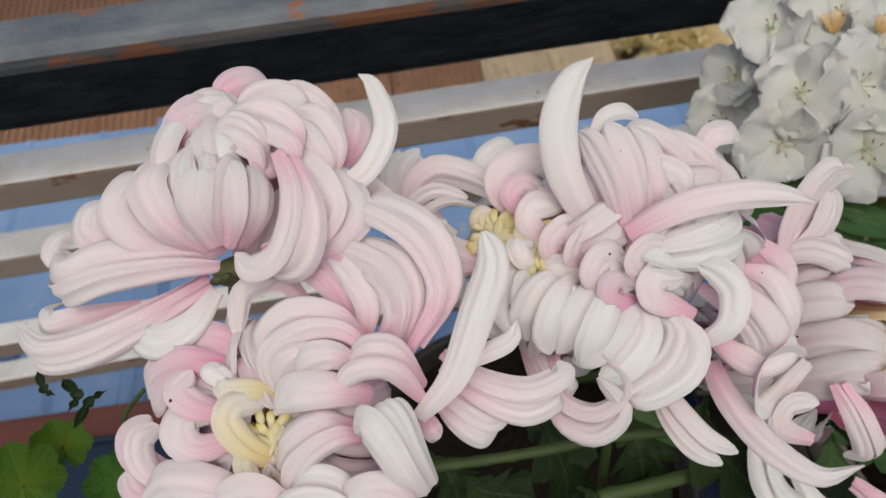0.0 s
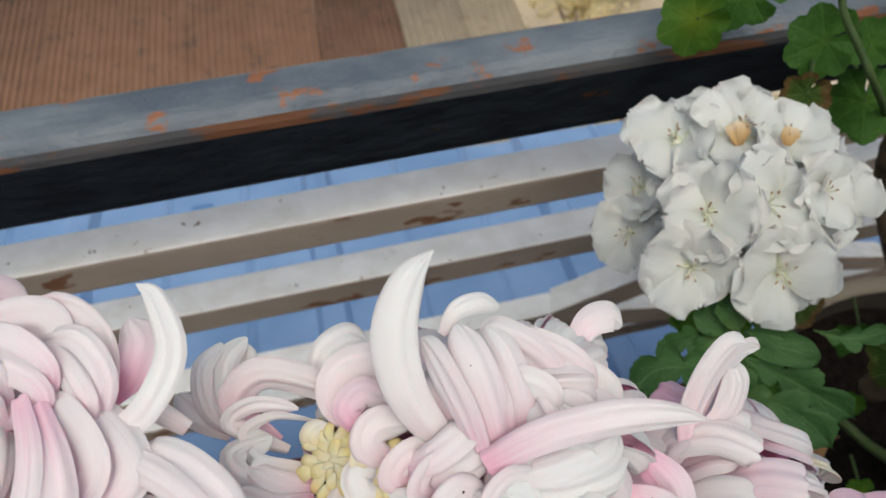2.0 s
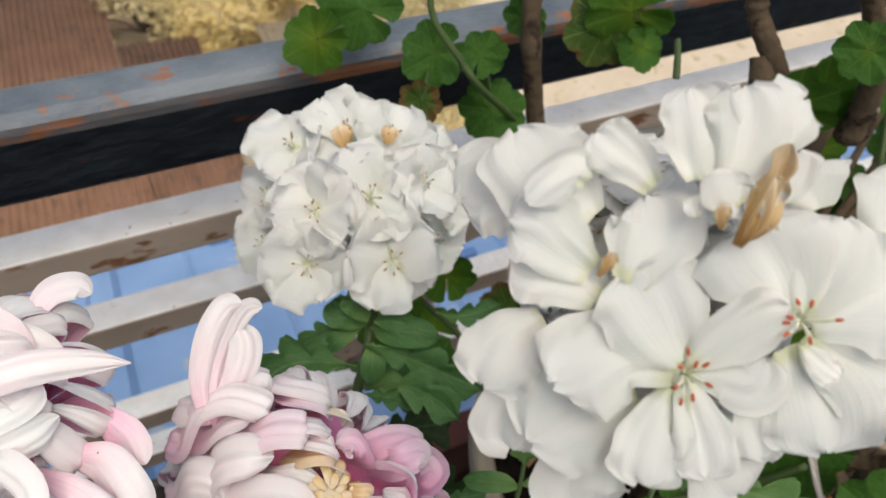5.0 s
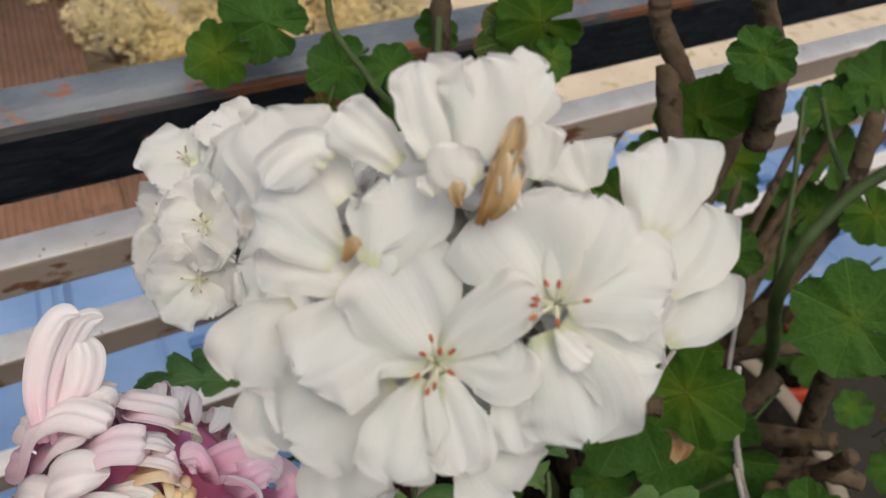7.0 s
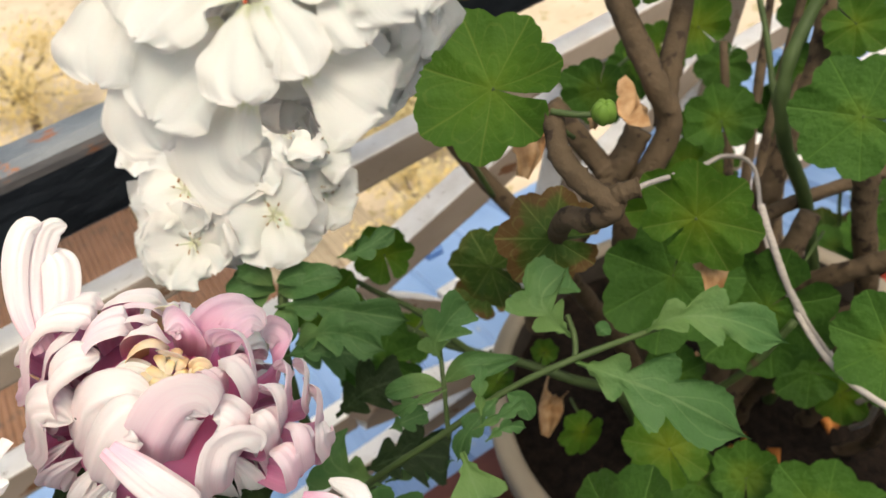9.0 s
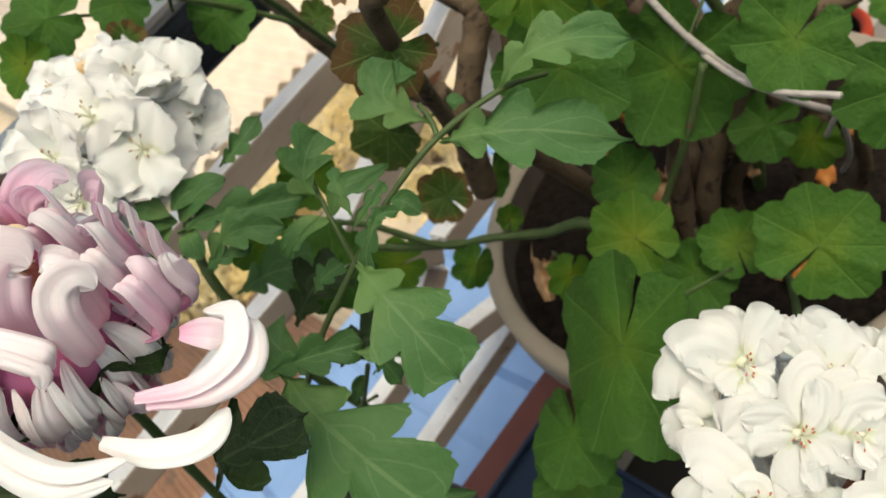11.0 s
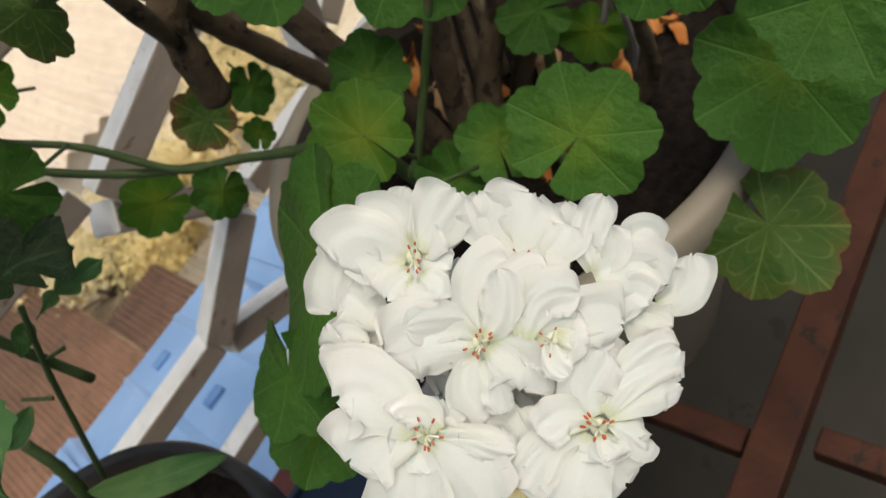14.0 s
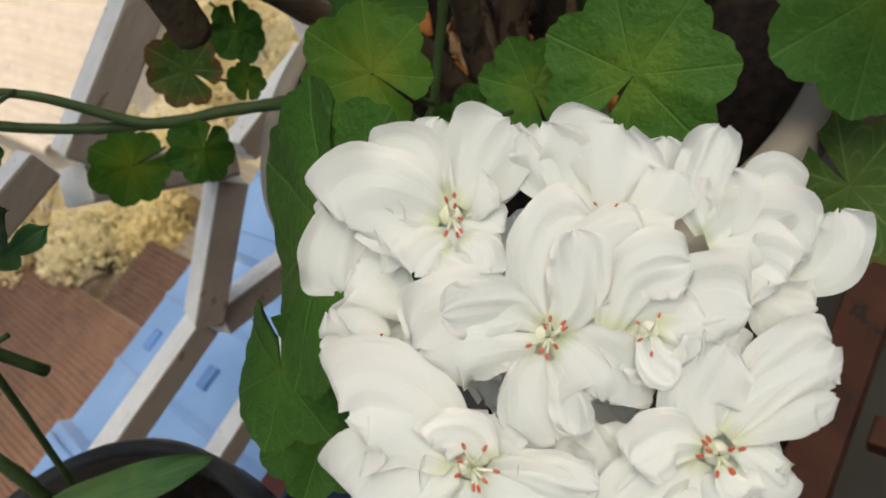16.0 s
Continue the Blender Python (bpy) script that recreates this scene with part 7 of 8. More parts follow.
petal(head_c, [(0.2632, -0.0616, 0.7930), (0.2669, -0.0719, 0.7913), (0.2694, -0.0787, 0.7852), (0.2715, -0.0815, 0.7796)], 0.0108, (-0.16, -0.51, 0.85), GW, cup=0.21, **BROAD)
petal(head_c, [(0.2641, -0.0624, 0.7954), (0.2657, -0.0606, 0.8044), (0.2617, -0.0558, 0.8082), (0.2593, -0.0529, 0.8055)], 0.0106, (-0.14, -0.60, 0.79), GW, cup=-0.04, **BROAD)
petal(head_c, [(0.2599, -0.0575, 0.7923), (0.2567, -0.0662, 0.7892), (0.2517, -0.0687, 0.7837)], 0.0163, (-0.10, -0.55, 0.83), GW, cup=0.21, **BROAD)
petal(head_c, [(0.2661, -0.0803, 0.7662), (0.2600, -0.0821, 0.7662), (0.2573, -0.0836, 0.7612)], 0.0108, (-0.12, -0.43, 0.89), [MUM_CREAM, WHITE], shape=shape_broad, cup=0.7)
stamens(head_c, (0.2910, -0.0631, 0.8016), Vector((0.2492, -0.1470, 0.9180)) - Vector((0.2910, -0.0631, 0.8016)), 0.0068, 31, 8)
stamens(head_c, (0.3021, -0.0385, 0.8200), Vector((0.2520, -0.1422, 0.9231)) - Vector((0.3021, -0.0385, 0.8200)), 0.0064, 32, 7)
stamens(head_c, (0.2604, -0.0615, 0.7988), Vector((0.2417, -0.1457, 0.9160)) - Vector((0.2604, -0.0615, 0.7988)), 0.0068, 33, 8)
stamens(head_c, (0.2887, -0.0978, 0.7797), Vector((0.2501, -0.1554, 0.9112)) - Vector((0.2887, -0.0978, 0.7797)), 0.0072, 34, 9)
stamens(head_c, (0.3018, -0.0803, 0.7970), Vector((0.2523, -0.1508, 0.9160)) - Vector((0.3018, -0.0803, 0.7970)), 0.0055, 35, 4)
stamens(head_c, (0.3193, -0.0631, 0.8076), Vector((0.2559, -0.1475, 0.9202)) - Vector((0.3193, -0.0631, 0.8076)), 0.0045, 36, 3)
stamens(head_c, (0.2732, -0.0302, 0.8084), Vector((0.2440, -0.1400, 0.9217)) - Vector((0.2732, -0.0302, 0.8084)), 0.0045, 37, 3)
for at, eye in (((0.2910, -0.0631, 0.8016), (0.2492, -0.1470, 0.9180)), ((0.3021, -0.0385, 0.8200), (0.2520, -0.1422, 0.9231)), ((0.2604, -0.0615, 0.7988), (0.2417, -0.1457, 0.9160)), ((0.2887, -0.0978, 0.7797), (0.2501, -0.1554, 0.9112)), ((0.3018, -0.0803, 0.7970), (0.2523, -0.1508, 0.9160)), ((0.3193, -0.0631, 0.8076), (0.2559, -0.1475, 0.9202)), ((0.2732, -0.0302, 0.8084), (0.2440, -0.1400, 0.9217))):
    to = (Vector(eye) - Vector(at)).normalized()
    floret(head_c, Vector(at) - to * 0.007, 0.0125, to, seedy=False)
round_off(head_c, CC + (CC - Vector((0.2506, -0.1482, 0.9175))).normalized() * 0.004, 0.021, 0.016, 40, 2.0, (Vector((0.2506, -0.1482, 0.9175)) - CC,))


# ---- stems and leaves ----
def stem(plant, points, r0, r1, mat=None, name="stem", knots=0.12):
    SEED[0] += 1
    if plant is geranium and points[-1][2] < 0.74 and points[-1][0] > 0.40:
        # every branch is rooted in the soil of the pot
        x, y, _ = points[-1]
        points = list(points) + [(x + (0.516 - x) * 0.3, y + (0.157 - y) * 0.3, 0.585)]
    n = 8 * len(points)
    thin = 0.8 if mat is None else 0.78 if mat is STEM_GREEN else 1.0
    r0, r1 = r0 * thin, r1 * thin
    return part(name, tube(points, r0, r1, n=n, sides=9, knots=knots, seed=SEED[0]), mat or STEM_OLD, plant)


def round_leaf(plant, at, radius, normal, up, mat=None, cup=0.22, fold=0.0, stalk=1.3):
    SEED[0] += 1
    m = aimed(at, normal, up)
    bm = disc_leaf(radius, SEED[0], cup=cup, fold=fold)
    bmesh.ops.transform(bm, matrix=m, verts=bm.verts)
    leaf = part("leaf", bm, mat or LEAF, plant)
    if stalk:
        a = m.translation
        y, z = m.to_3x3() @ Vector((0, 1, 0)), m.to_3x3() @ Vector((0, 0, 1))
        part("leaf_stalk", tube([a, a - y * radius * 0.25 * stalk - z * radius * 0.35, a - y * radius * 0.6 * stalk - z * radius * 1.2 * stalk], 0.0009, 0.0012, n=8, sides=6), STEM_GREEN, leaf)
    return leaf


def cut_leaf(plant, spine, width, normal, cup=-0.25, mat=None, ruffle=0.025, shape=shape_lobed):
    SEED[0] += 1
    m = mat or MUM_LEAF
    return part("leaf", blade(spine, width, normal, shape, cup, 0.02, ruffle, 0.0005, 68, 8, 0.0, SEED[0], -0.30), [m, m], plant)


# woody stems of the old geranium
stem(geranium, [(0.4628, 0.2399, 1.0031), (0.4562, 0.2087, 0.9700), (0.4554, 0.1815, 0.9362), (0.4577, 0.1712, 0.9056), (0.4318, 0.1723, 0.8647), (0.4235, 0.1699, 0.7997), (0.4414, 0.1389, 0.6907)], 0.0083, 0.0107)
stem(geranium, [(0.5354, 0.2312, 0.9860), (0.5029, 0.2075, 0.9549), (0.4736, 0.1881, 0.9294), (0.4639, 0.1795, 0.9019)], 0.0074, 0.0087)
stem(geranium, [(0.3205, 0.1002, 1.0173), (0.3133, 0.0878, 1.0093), (0.3133, 0.0747, 1.0027), (0.3171, 0.0649, 0.9967), (0.3146, 0.0744, 0.9855), (0.3202, 0.1003, 0.9615), (0.3706, 0.1869, 0.8137)], 0.0050, 0.0057)
stem(geranium, [(0.3165, 0.0667, 0.9995), (0.3215, 0.0635, 1.0018), (0.3259, 0.0606, 1.0027)], 0.0045, 0.0043)
stem(geranium, [(0.5769, 0.1441, 0.9962), (0.5587, 0.1468, 0.9752), (0.5430, 0.1494, 0.9555), (0.5211, 0.1447, 0.9256), (0.5180, 0.1365, 0.8870), (0.5446, 0.1276, 0.8180), (0.5515, 0.1134, 0.7199)], 0.0044, 0.0058, STEM_GREEN)
stem(geranium, [(0.6073, 0.1943, 0.9709), (0.5927, 0.1712, 0.9124), (0.5575, 0.1588, 0.8541), (0.5373, 0.1549, 0.8113), (0.5296, 0.1455, 0.7546)], 0.0075, 0.0102)
stem(geranium, [(0.5450, 0.0981, 0.8780), (0.5421, 0.0900, 0.8396), (0.5528, 0.0808, 0.7773), (0.5601, 0.0748, 0.6871)], 0.0085, 0.0099)
stem(geranium, [(0.5658, 0.2190, 0.9745), (0.5485, 0.1825, 0.9312), (0.5322, 0.1565, 0.8983), (0.5305, 0.1390, 0.8661)], 0.0023, 0.0026, STEM_GREEN)
stem(geranium, [(0.6110, 0.2346, 0.9526), (0.6120, 0.2100, 0.9296), (0.5821, 0.1735, 0.9388)], 0.0022, 0.0026, STEM_GREEN)
stem(geranium, [(0.5293, 0.0600, 0.8340), (0.5149, 0.0864, 0.8082), (0.4975, 0.1289, 0.7670)], 0.0079, 0.0082)
stem(geranium, [(0.6012, 0.1118, 0.8304), (0.5411, 0.1356, 0.8240), (0.5030, 0.1464, 0.8158)], 0.0056, 0.0064)
stem(geranium, [(0.3653, 0.3353, 1.0128), (0.3638, 0.3203, 0.9764), (0.3736, 0.3090, 0.9205), (0.3860, 0.2967, 0.8646), (0.4078, 0.2698, 0.8135), (0.4336, 0.2449, 0.7649)], 0.0070, 0.0086)
stem(geranium, [(0.2900, 0.3175, 1.0295), (0.2915, 0.3087, 1.0110), (0.3031, 0.2964, 0.9928), (0.3138, 0.2889, 0.9777), (0.3531, 0.2988, 0.9327), (0.3766, 0.3002, 0.9024)], 0.0022, 0.0027, STEM_GREEN)
stem(geranium, [(0.4578, 0.2585, 1.0421), (0.4586, 0.2528, 1.0250), (0.4682, 0.2347, 1.0026), (0.4922, 0.2206, 0.9632)], 0.0069, 0.0082)
stem(geranium, [(0.4718, 0.2099, 1.0650), (0.4862, 0.1999, 1.0374), (0.4954, 0.1922, 1.0093), (0.5043, 0.1932, 0.9744)], 0.0065, 0.0089)
stem(geranium, [(0.4092, 0.2178, 0.9270), (0.4220, 0.1968, 0.8934), (0.4253, 0.1862, 0.8830)], 0.0081, 0.0094)
stem(geranium, [(0.4476, 0.1847, 0.9058), (0.4274, 0.1841, 0.8815), (0.4002, 0.1855, 0.8565), (0.3778, 0.1915, 0.8232), (0.3720, 0.2017, 0.7702)], 0.0102, 0.0117)
stem(geranium, [(0.5147, 0.1076, 0.8476), (0.4952, 0.1081, 0.8092), (0.4711, 0.1166, 0.7471), (0.4579, 0.1274, 0.6609)], 0.0081, 0.0099)
stem(geranium, [(0.5710, 0.0411, 0.7812), (0.5506, 0.0611, 0.7796), (0.5273, 0.0808, 0.7611), (0.5129, 0.1080, 0.7235), (0.4808, 0.1213, 0.6633)], 0.0082, 0.0104)
stem(geranium, [(0.5399, 0.0505, 0.8254), (0.5416, 0.0575, 0.7875), (0.5367, 0.0699, 0.7683)], 0.0067, 0.0074)
stem(geranium, [(0.3830, 0.2047, 0.8514), (0.3947, 0.2064, 0.8155), (0.4210, 0.2067, 0.7565), (0.4442, 0.1943, 0.6987), (0.4552, 0.1812, 0.6492)], 0.0082, 0.0101)
stem(geranium, [(0.5124, 0.0840, 0.7708), (0.5083, 0.1126, 0.7097), (0.4981, 0.1438, 0.6485)], 0.0094, 0.0113)
stem(geranium, [(0.5266, 0.0646, 0.7596), (0.5218, 0.0851, 0.7193), (0.5130, 0.1216, 0.6491)], 0.0081, 0.0092)
stem(geranium, [(0.4601, 0.0706, 0.8208), (0.4443, 0.0820, 0.7816), (0.4322, 0.1018, 0.7375), (0.4127, 0.1151, 0.6984), (0.4053, 0.1242, 0.6750)], 0.0030, 0.0032, STEM_GREEN)
stem(geranium, [(0.5333, 0.0165, 0.7473), (0.5336, 0.0311, 0.7040), (0.5494, 0.0432, 0.6368)], 0.0053, 0.0060)
# the long shoot that lies over the pot's edge
stem(geranium, [(0.2690, 0.2846, 0.8359), (0.2855, 0.2715, 0.8125), (0.3089, 0.2529, 0.7860), (0.3319, 0.2289, 0.7455), (0.3597, 0.2133, 0.7271), (0.3832, 0.1839, 0.7164), (0.4001, 0.1443, 0.7180)], 0.0020, 0.0056, STEM_GREEN)
stem(geranium, [(0.2688, 0.2856, 0.8215), (0.2863, 0.2689, 0.7868), (0.3159, 0.2443, 0.7561), (0.3458, 0.2244, 0.7338)], 0.0030, 0.0036, STEM_GREEN)
# stalks of the clusters
stem(geranium, [(0.2230, 0.2043, 0.9198), (0.2126, 0.1848, 0.9140), (0.2029, 0.1730, 0.8944), (0.1988, 0.1728, 0.8398), (0.2094, 0.1727, 0.7390)], 0.0031, 0.0034, STEM_GREEN)
stem(geranium, [(0.2354, 0.0884, 1.1216), (0.2714, 0.1407, 1.0646), (0.3158, 0.1969, 0.9932), (0.3663, 0.2537, 0.8961), (0.3875, 0.2629, 0.8418)], 0.0022, 0.0026, STEM_GREEN)
stem(geranium, [(0.2290, 0.0805, 1.1537), (0.2302, 0.0833, 1.1564), (0.2315, 0.0861, 1.1580)], 0.0009, 0.0007, STEM_GREEN)
stem(geranium, [(0.3045, -0.0503, 0.7550), (0.3368, -0.0270, 0.7123), (0.4086, 0.0168, 0.6688), (0.4827, 0.0761, 0.6392)], 0.0034, 0.0029, STEM_GREEN)
# chrysanthemum stems
stem(mum, [(0.0884, 0.0751, 0.9785), (0.0644, 0.0752, 0.9830), (0.0305, 0.0724, 0.9886), (0.0027, 0.0718, 0.9913), (-0.0250, 0.0743, 0.9864), (-0.0631, 0.0686, 0.9360)], 0.0022, 0.0027, STEM_GREEN)
stem(mum, [(0.0624, 0.1230, 1.0215), (0.0643, 0.1079, 0.9971), (0.0689, 0.0912, 0.9813), (0.0718, 0.0685, 0.8972)], 0.0020, 0.0026, STEM_GREEN)
stem(mum, [(0.1101, 0.0674, 0.9458), (0.0818, 0.0630, 0.9531), (0.0618, 0.0621, 0.9513)], 0.0033, 0.0035, STEM_GREEN)
stem(mum, [(-0.0497, 0.1134, 1.0616), (-0.0564, 0.1101, 1.0322), (-0.0615, 0.0973, 0.9889), (-0.0665, 0.0770, 0.8940)], 0.0022, 0.0024, STEM_GREEN)
stem(mum, [(-0.0371, 0.0829, 1.0262), (-0.0340, 0.0760, 0.9775), (-0.0378, 0.0620, 0.8865)], 0.0023, 0.0025, STEM_GREEN)
stem(mum, [(-0.0844, 0.0964, 1.0339), (-0.0935, 0.0919, 1.0247), (-0.0951, 0.0845, 1.0142), (-0.1095, 0.0756, 0.9844)], 0.0009, 0.0011, STEM_GREEN)
stem(mum, [(0.149, 0.113, 0.962), (0.142, 0.13, 0.92), (0.12, 0.15, 0.80), (0.09, 0.16, 0.61)], 0.0026, 0.0034, STEM_GREEN)
stem(mum, [(0.1911, 0.1086, 0.8628), (0.2121, 0.0974, 0.8844), (0.2400, 0.0831, 0.9062), (0.2675, 0.0735, 0.9221), (0.2939, 0.0624, 0.9317), (0.3270, 0.0566, 0.9275), (0.3542, 0.0610, 0.9112)], 0.0020, 0.0015, STEM_GREEN)
stem(mum, [(0.2576, 0.1060, 0.9367), (0.2487, 0.0913, 0.9256), (0.2406, 0.0809, 0.9044)], 0.0012, 0.0014, STEM_GREEN)
stem(mum, [(0.3033, 0.0769, 0.9384), (0.2996, 0.0683, 0.9356), (0.2949, 0.0625, 0.9308)], 0.0014, 0.0016, STEM_GREEN)
stem(mum, [(0.2225, 0.1425, 0.8096), (0.2034, 0.1667, 0.7663), (0.1814, 0.1944, 0.7107), (0.1482, 0.2300, 0.6290)], 0.0018, 0.0024, STEM_GREEN)
stem(mum, [(0.1823, 0.1915, 0.7511), (0.1913, 0.1801, 0.7447)], 0.0013, 0.0014, STEM_GREEN)
stem(mum, [(0.2041, 0.1696, 0.7692), (0.2162, 0.1631, 0.7687)], 0.0012, 0.0014, STEM_GREEN)
stem(mum, [(0.1575, 0.2222, 0.7125), (0.1555, 0.2151, 0.6921), (0.1473, 0.2179, 0.6637), (0.1288, 0.2348, 0.6157)], 0.0042, 0.0051, STEM_GREEN)

# scalloped geranium leaves
round_leaf(geranium, (0.3128, 0.1273, 1.0205), 0.0321, (-0.50, -0.40, 0.76), (-0.62, 0.69, 0.36), LEAF_LIGHT, cup=0.3)
round_leaf(geranium, (0.3210, 0.1065, 0.9503), 0.0237, (-0.40, -0.66, 0.63), (-0.81, 0.56, 0.14), LEAF_OLD, fold=0.25)
round_leaf(geranium, (0.3896, 0.0880, 0.9322), 0.0272, (-0.70, -0.65, 0.29), (0.91, -0.02, 0.42), LEAF_LIGHT, cup=0.15)
round_leaf(geranium, (0.3264, 0.1744, 0.8785), 0.0245, (-0.80, -0.23, 0.56), (-0.81, 0.56, 0.14), LEAF_OLD, fold=0.3)
round_leaf(geranium, (0.4084, 0.1166, 0.8587), 0.0410, (-0.56, -0.65, 0.51), (-0.63, -0.39, -0.68), LEAF)
round_leaf(geranium, (0.5198, 0.0944, 0.9209), 0.0346, (-0.72, -0.48, 0.50), (-0.75, 0.62, 0.23), LEAF)
round_leaf(geranium, (0.4736, 0.0238, 0.8310), 0.0301, (-0.62, -0.33, 0.71), (-0.94, 0.28, -0.19), LEAF)
round_leaf(geranium, (0.5272, 0.1903, 0.8696), 0.0256, (-0.45, -0.73, 0.51), (0.22, 0.65, 0.73), LEAF)
round_leaf(geranium, (0.4589, 0.2337, 0.9072), 0.0235, (-0.84, -0.34, 0.42), (-0.79, -0.20, -0.58), LEAF)
round_leaf(geranium, (0.4738, 0.2146, 0.9842), 0.0237, (-0.68, -0.71, 0.19), (0.40, 0.56, 0.73), LEAF_LIGHT)
round_leaf(geranium, (0.5444, 0.2309, 0.9168), 0.0226, (-0.47, -0.79, 0.40), (-0.33, 0.76, 0.57), LEAF_LIGHT)
round_leaf(geranium, (0.5945, 0.1523, 0.9246), 0.0207, (-0.79, -0.46, 0.39), (0.33, -0.76, -0.57), LEAF_LIGHT)
round_leaf(geranium, (0.4244, 0.1265, 0.8938), 0.0286, (-0.66, -0.66, 0.36), (-0.31, 0.70, 0.65), LEAF_LIGHT)
round_leaf(geranium, (0.4584, 0.0879, 0.8184), 0.0453, (-0.80, -0.47, 0.36), (-0.93, 0.01, -0.37), LEAF, fold=0.25)
round_leaf(geranium, (0.3708, 0.0766, 0.7703), 0.0265, (-0.49, -0.53, 0.69), (-0.07, 0.68, 0.73), LEAF_LIGHT, cup=0.15)
round_leaf(geranium, (0.3029, 0.0373, 0.7796), 0.0540, (-0.62, 0.05, 0.79), (-0.93, 0.01, -0.37), LEAF, fold=0.2, cup=0.1)
round_leaf(geranium, (0.2605, 0.0592, 0.7373), 0.0293, (-0.66, 0.01, 0.75), (-0.93, 0.01, -0.37), LEAF, fold=0.3)
round_leaf(geranium, (0.4217, 0.0560, 0.7093), 0.0232, (-0.54, -0.43, 0.72), (0.46, 0.49, 0.74), LEAF)
round_leaf(geranium, (0.4296, 0.0071, 0.7202), 0.0370, (-0.58, -0.35, 0.74), (0.96, -0.24, 0.13), LEAF, cup=0.1)
round_leaf(geranium, (0.2480, 0.2387, 0.8539), 0.0235, (-0.47, -0.69, 0.56), (-0.52, 0.67, 0.53), LEAF_LIGHT)
round_leaf(geranium, (0.2989, 0.2649, 0.8416), 0.0218, (-0.63, -0.73, 0.27), (0.18, 0.62, 0.76), LEAF_LIGHT)
round_leaf(geranium, (0.4155, 0.1178, 0.7568), 0.0238, (-0.36, -0.78, 0.52), (0.61, 0.40, 0.69), LEAF)
round_leaf(geranium, (0.5108, 0.0791, 0.7216), 0.0248, (-0.71, -0.45, 0.55), (-0.76, 0.57, 0.32), LEAF)
round_leaf(geranium, (0.2591, 0.2053, 0.8213), 0.0304, (-0.49, -0.83, 0.29), (-0.84, 0.50, 0.22), LEAF, fold=0.3)
round_leaf(geranium, (0.3377, 0.2125, 0.7219), 0.0190, (-0.05, -0.96, 0.26), (-0.92, -0.02, -0.39), LEAF, fold=0.4)
round_leaf(geranium, (0.3642, 0.1480, 0.7075), 0.0188, (-0.04, -0.92, 0.39), (-0.85, -0.14, -0.51), LEAF_LIGHT, fold=0.3)
round_leaf(geranium, (0.3781, 0.2059, 0.7311), 0.0108, (-0.55, -0.69, 0.47), (0.75, 0.28, 0.61), LEAF_LIGHT)
round_leaf(geranium, (0.5218, -0.0553, 0.6856), 0.0495, (-0.67, -0.42, 0.61), (-0.88, -0.10, -0.47), LEAF, cup=0.12)
round_leaf(geranium, (0.478, -0.055, 0.605), 0.0430, (-0.35, -0.52, 0.78), (-0.25, -0.66, -0.71), LEAF_OLD, fold=0.3)
round_leaf(geranium, (0.3899, 0.3024, 0.7102), 0.0255, (-0.52, -0.64, 0.57), (-0.04, 0.75, 0.66), LEAF_OLD)
round_leaf(geranium, (0.3240, 0.3170, 0.6901), 0.0265, (-0.24, -0.86, 0.46), (-0.81, 0.57, 0.16), LEAF_LIGHT, cup=0.1)
round_leaf(geranium, (0.5009, -0.0877, 0.7523), 0.0345, (-0.78, -0.40, 0.49), (-0.94, 0.07, -0.35), LEAF)
round_leaf(geranium, (0.4000, 0.0745, 0.6985), 0.0271, (-0.53, -0.64, 0.56), (-0.88, -0.10, -0.47), LEAF)
round_leaf(geranium, (0.4144, 0.2560, 0.7272), 0.0190, (-0.12, -0.98, 0.19), (-0.43, -0.57, -0.70), LEAF, fold=0.3)
round_leaf(geranium, (0.5375, 0.0677, 0.6821), 0.0210, (-0.75, -0.52, 0.41), (-0.91, -0.00, -0.40), LEAF_LIGHT)
round_leaf(geranium, (0.5123, -0.0118, 0.7692), 0.0371, (-0.81, -0.46, 0.36), (-0.91, -0.00, -0.40), LEAF)
round_leaf(geranium, (0.2519, 0.0758, 0.6771), 0.0284, (-0.25, -0.79, 0.56), (-0.91, -0.00, -0.40), LEAF)
round_leaf(geranium, (0.2651, 0.3476, 0.9979), 0.0253, (-0.40, -0.80, 0.45), (-0.68, 0.70, 0.22), LEAF, fold=0.3)
round_leaf(geranium, (0.2354, 0.3366, 0.9901), 0.0191, (-0.51, -0.72, 0.46), (-0.92, -0.01, -0.40), LEAF_LIGHT, fold=0.3)
round_leaf(geranium, (0.2965, 0.3130, 0.9860), 0.0196, (-0.38, -0.78, 0.49), (-0.91, -0.02, -0.41), LEAF, cup=0.1)
round_leaf(geranium, (0.3257, 0.3128, 0.9787), 0.0150, (-0.08, -0.86, 0.50), (0.55, 0.54, 0.64), LEAF)
round_leaf(geranium, (0.4062, 0.3071, 0.9898), 0.0254, (-0.56, -0.80, 0.22), (-0.94, 0.11, -0.32), LEAF_OLD, fold=0.2)
round_leaf(geranium, (0.2794, 0.2899, 0.9747), 0.0129, (-0.38, -0.87, 0.32), (-0.55, -0.54, -0.64), LEAF_OLD)
round_leaf(geranium, (0.4885, 0.2114, 0.9942), 0.0208, (-0.61, -0.63, 0.48), (0.83, -0.56, -0.06), LEAF_LIGHT)
round_leaf(geranium, (0.4640, 0.1863, 1.0441), 0.0162, (-0.65, -0.63, 0.43), (-0.82, -0.23, -0.53), LEAF)
round_leaf(geranium, (0.3677, 0.3377, 0.9825), 0.0138, (-0.31, -0.83, 0.46), (-0.82, -0.23, -0.53), LEAF)
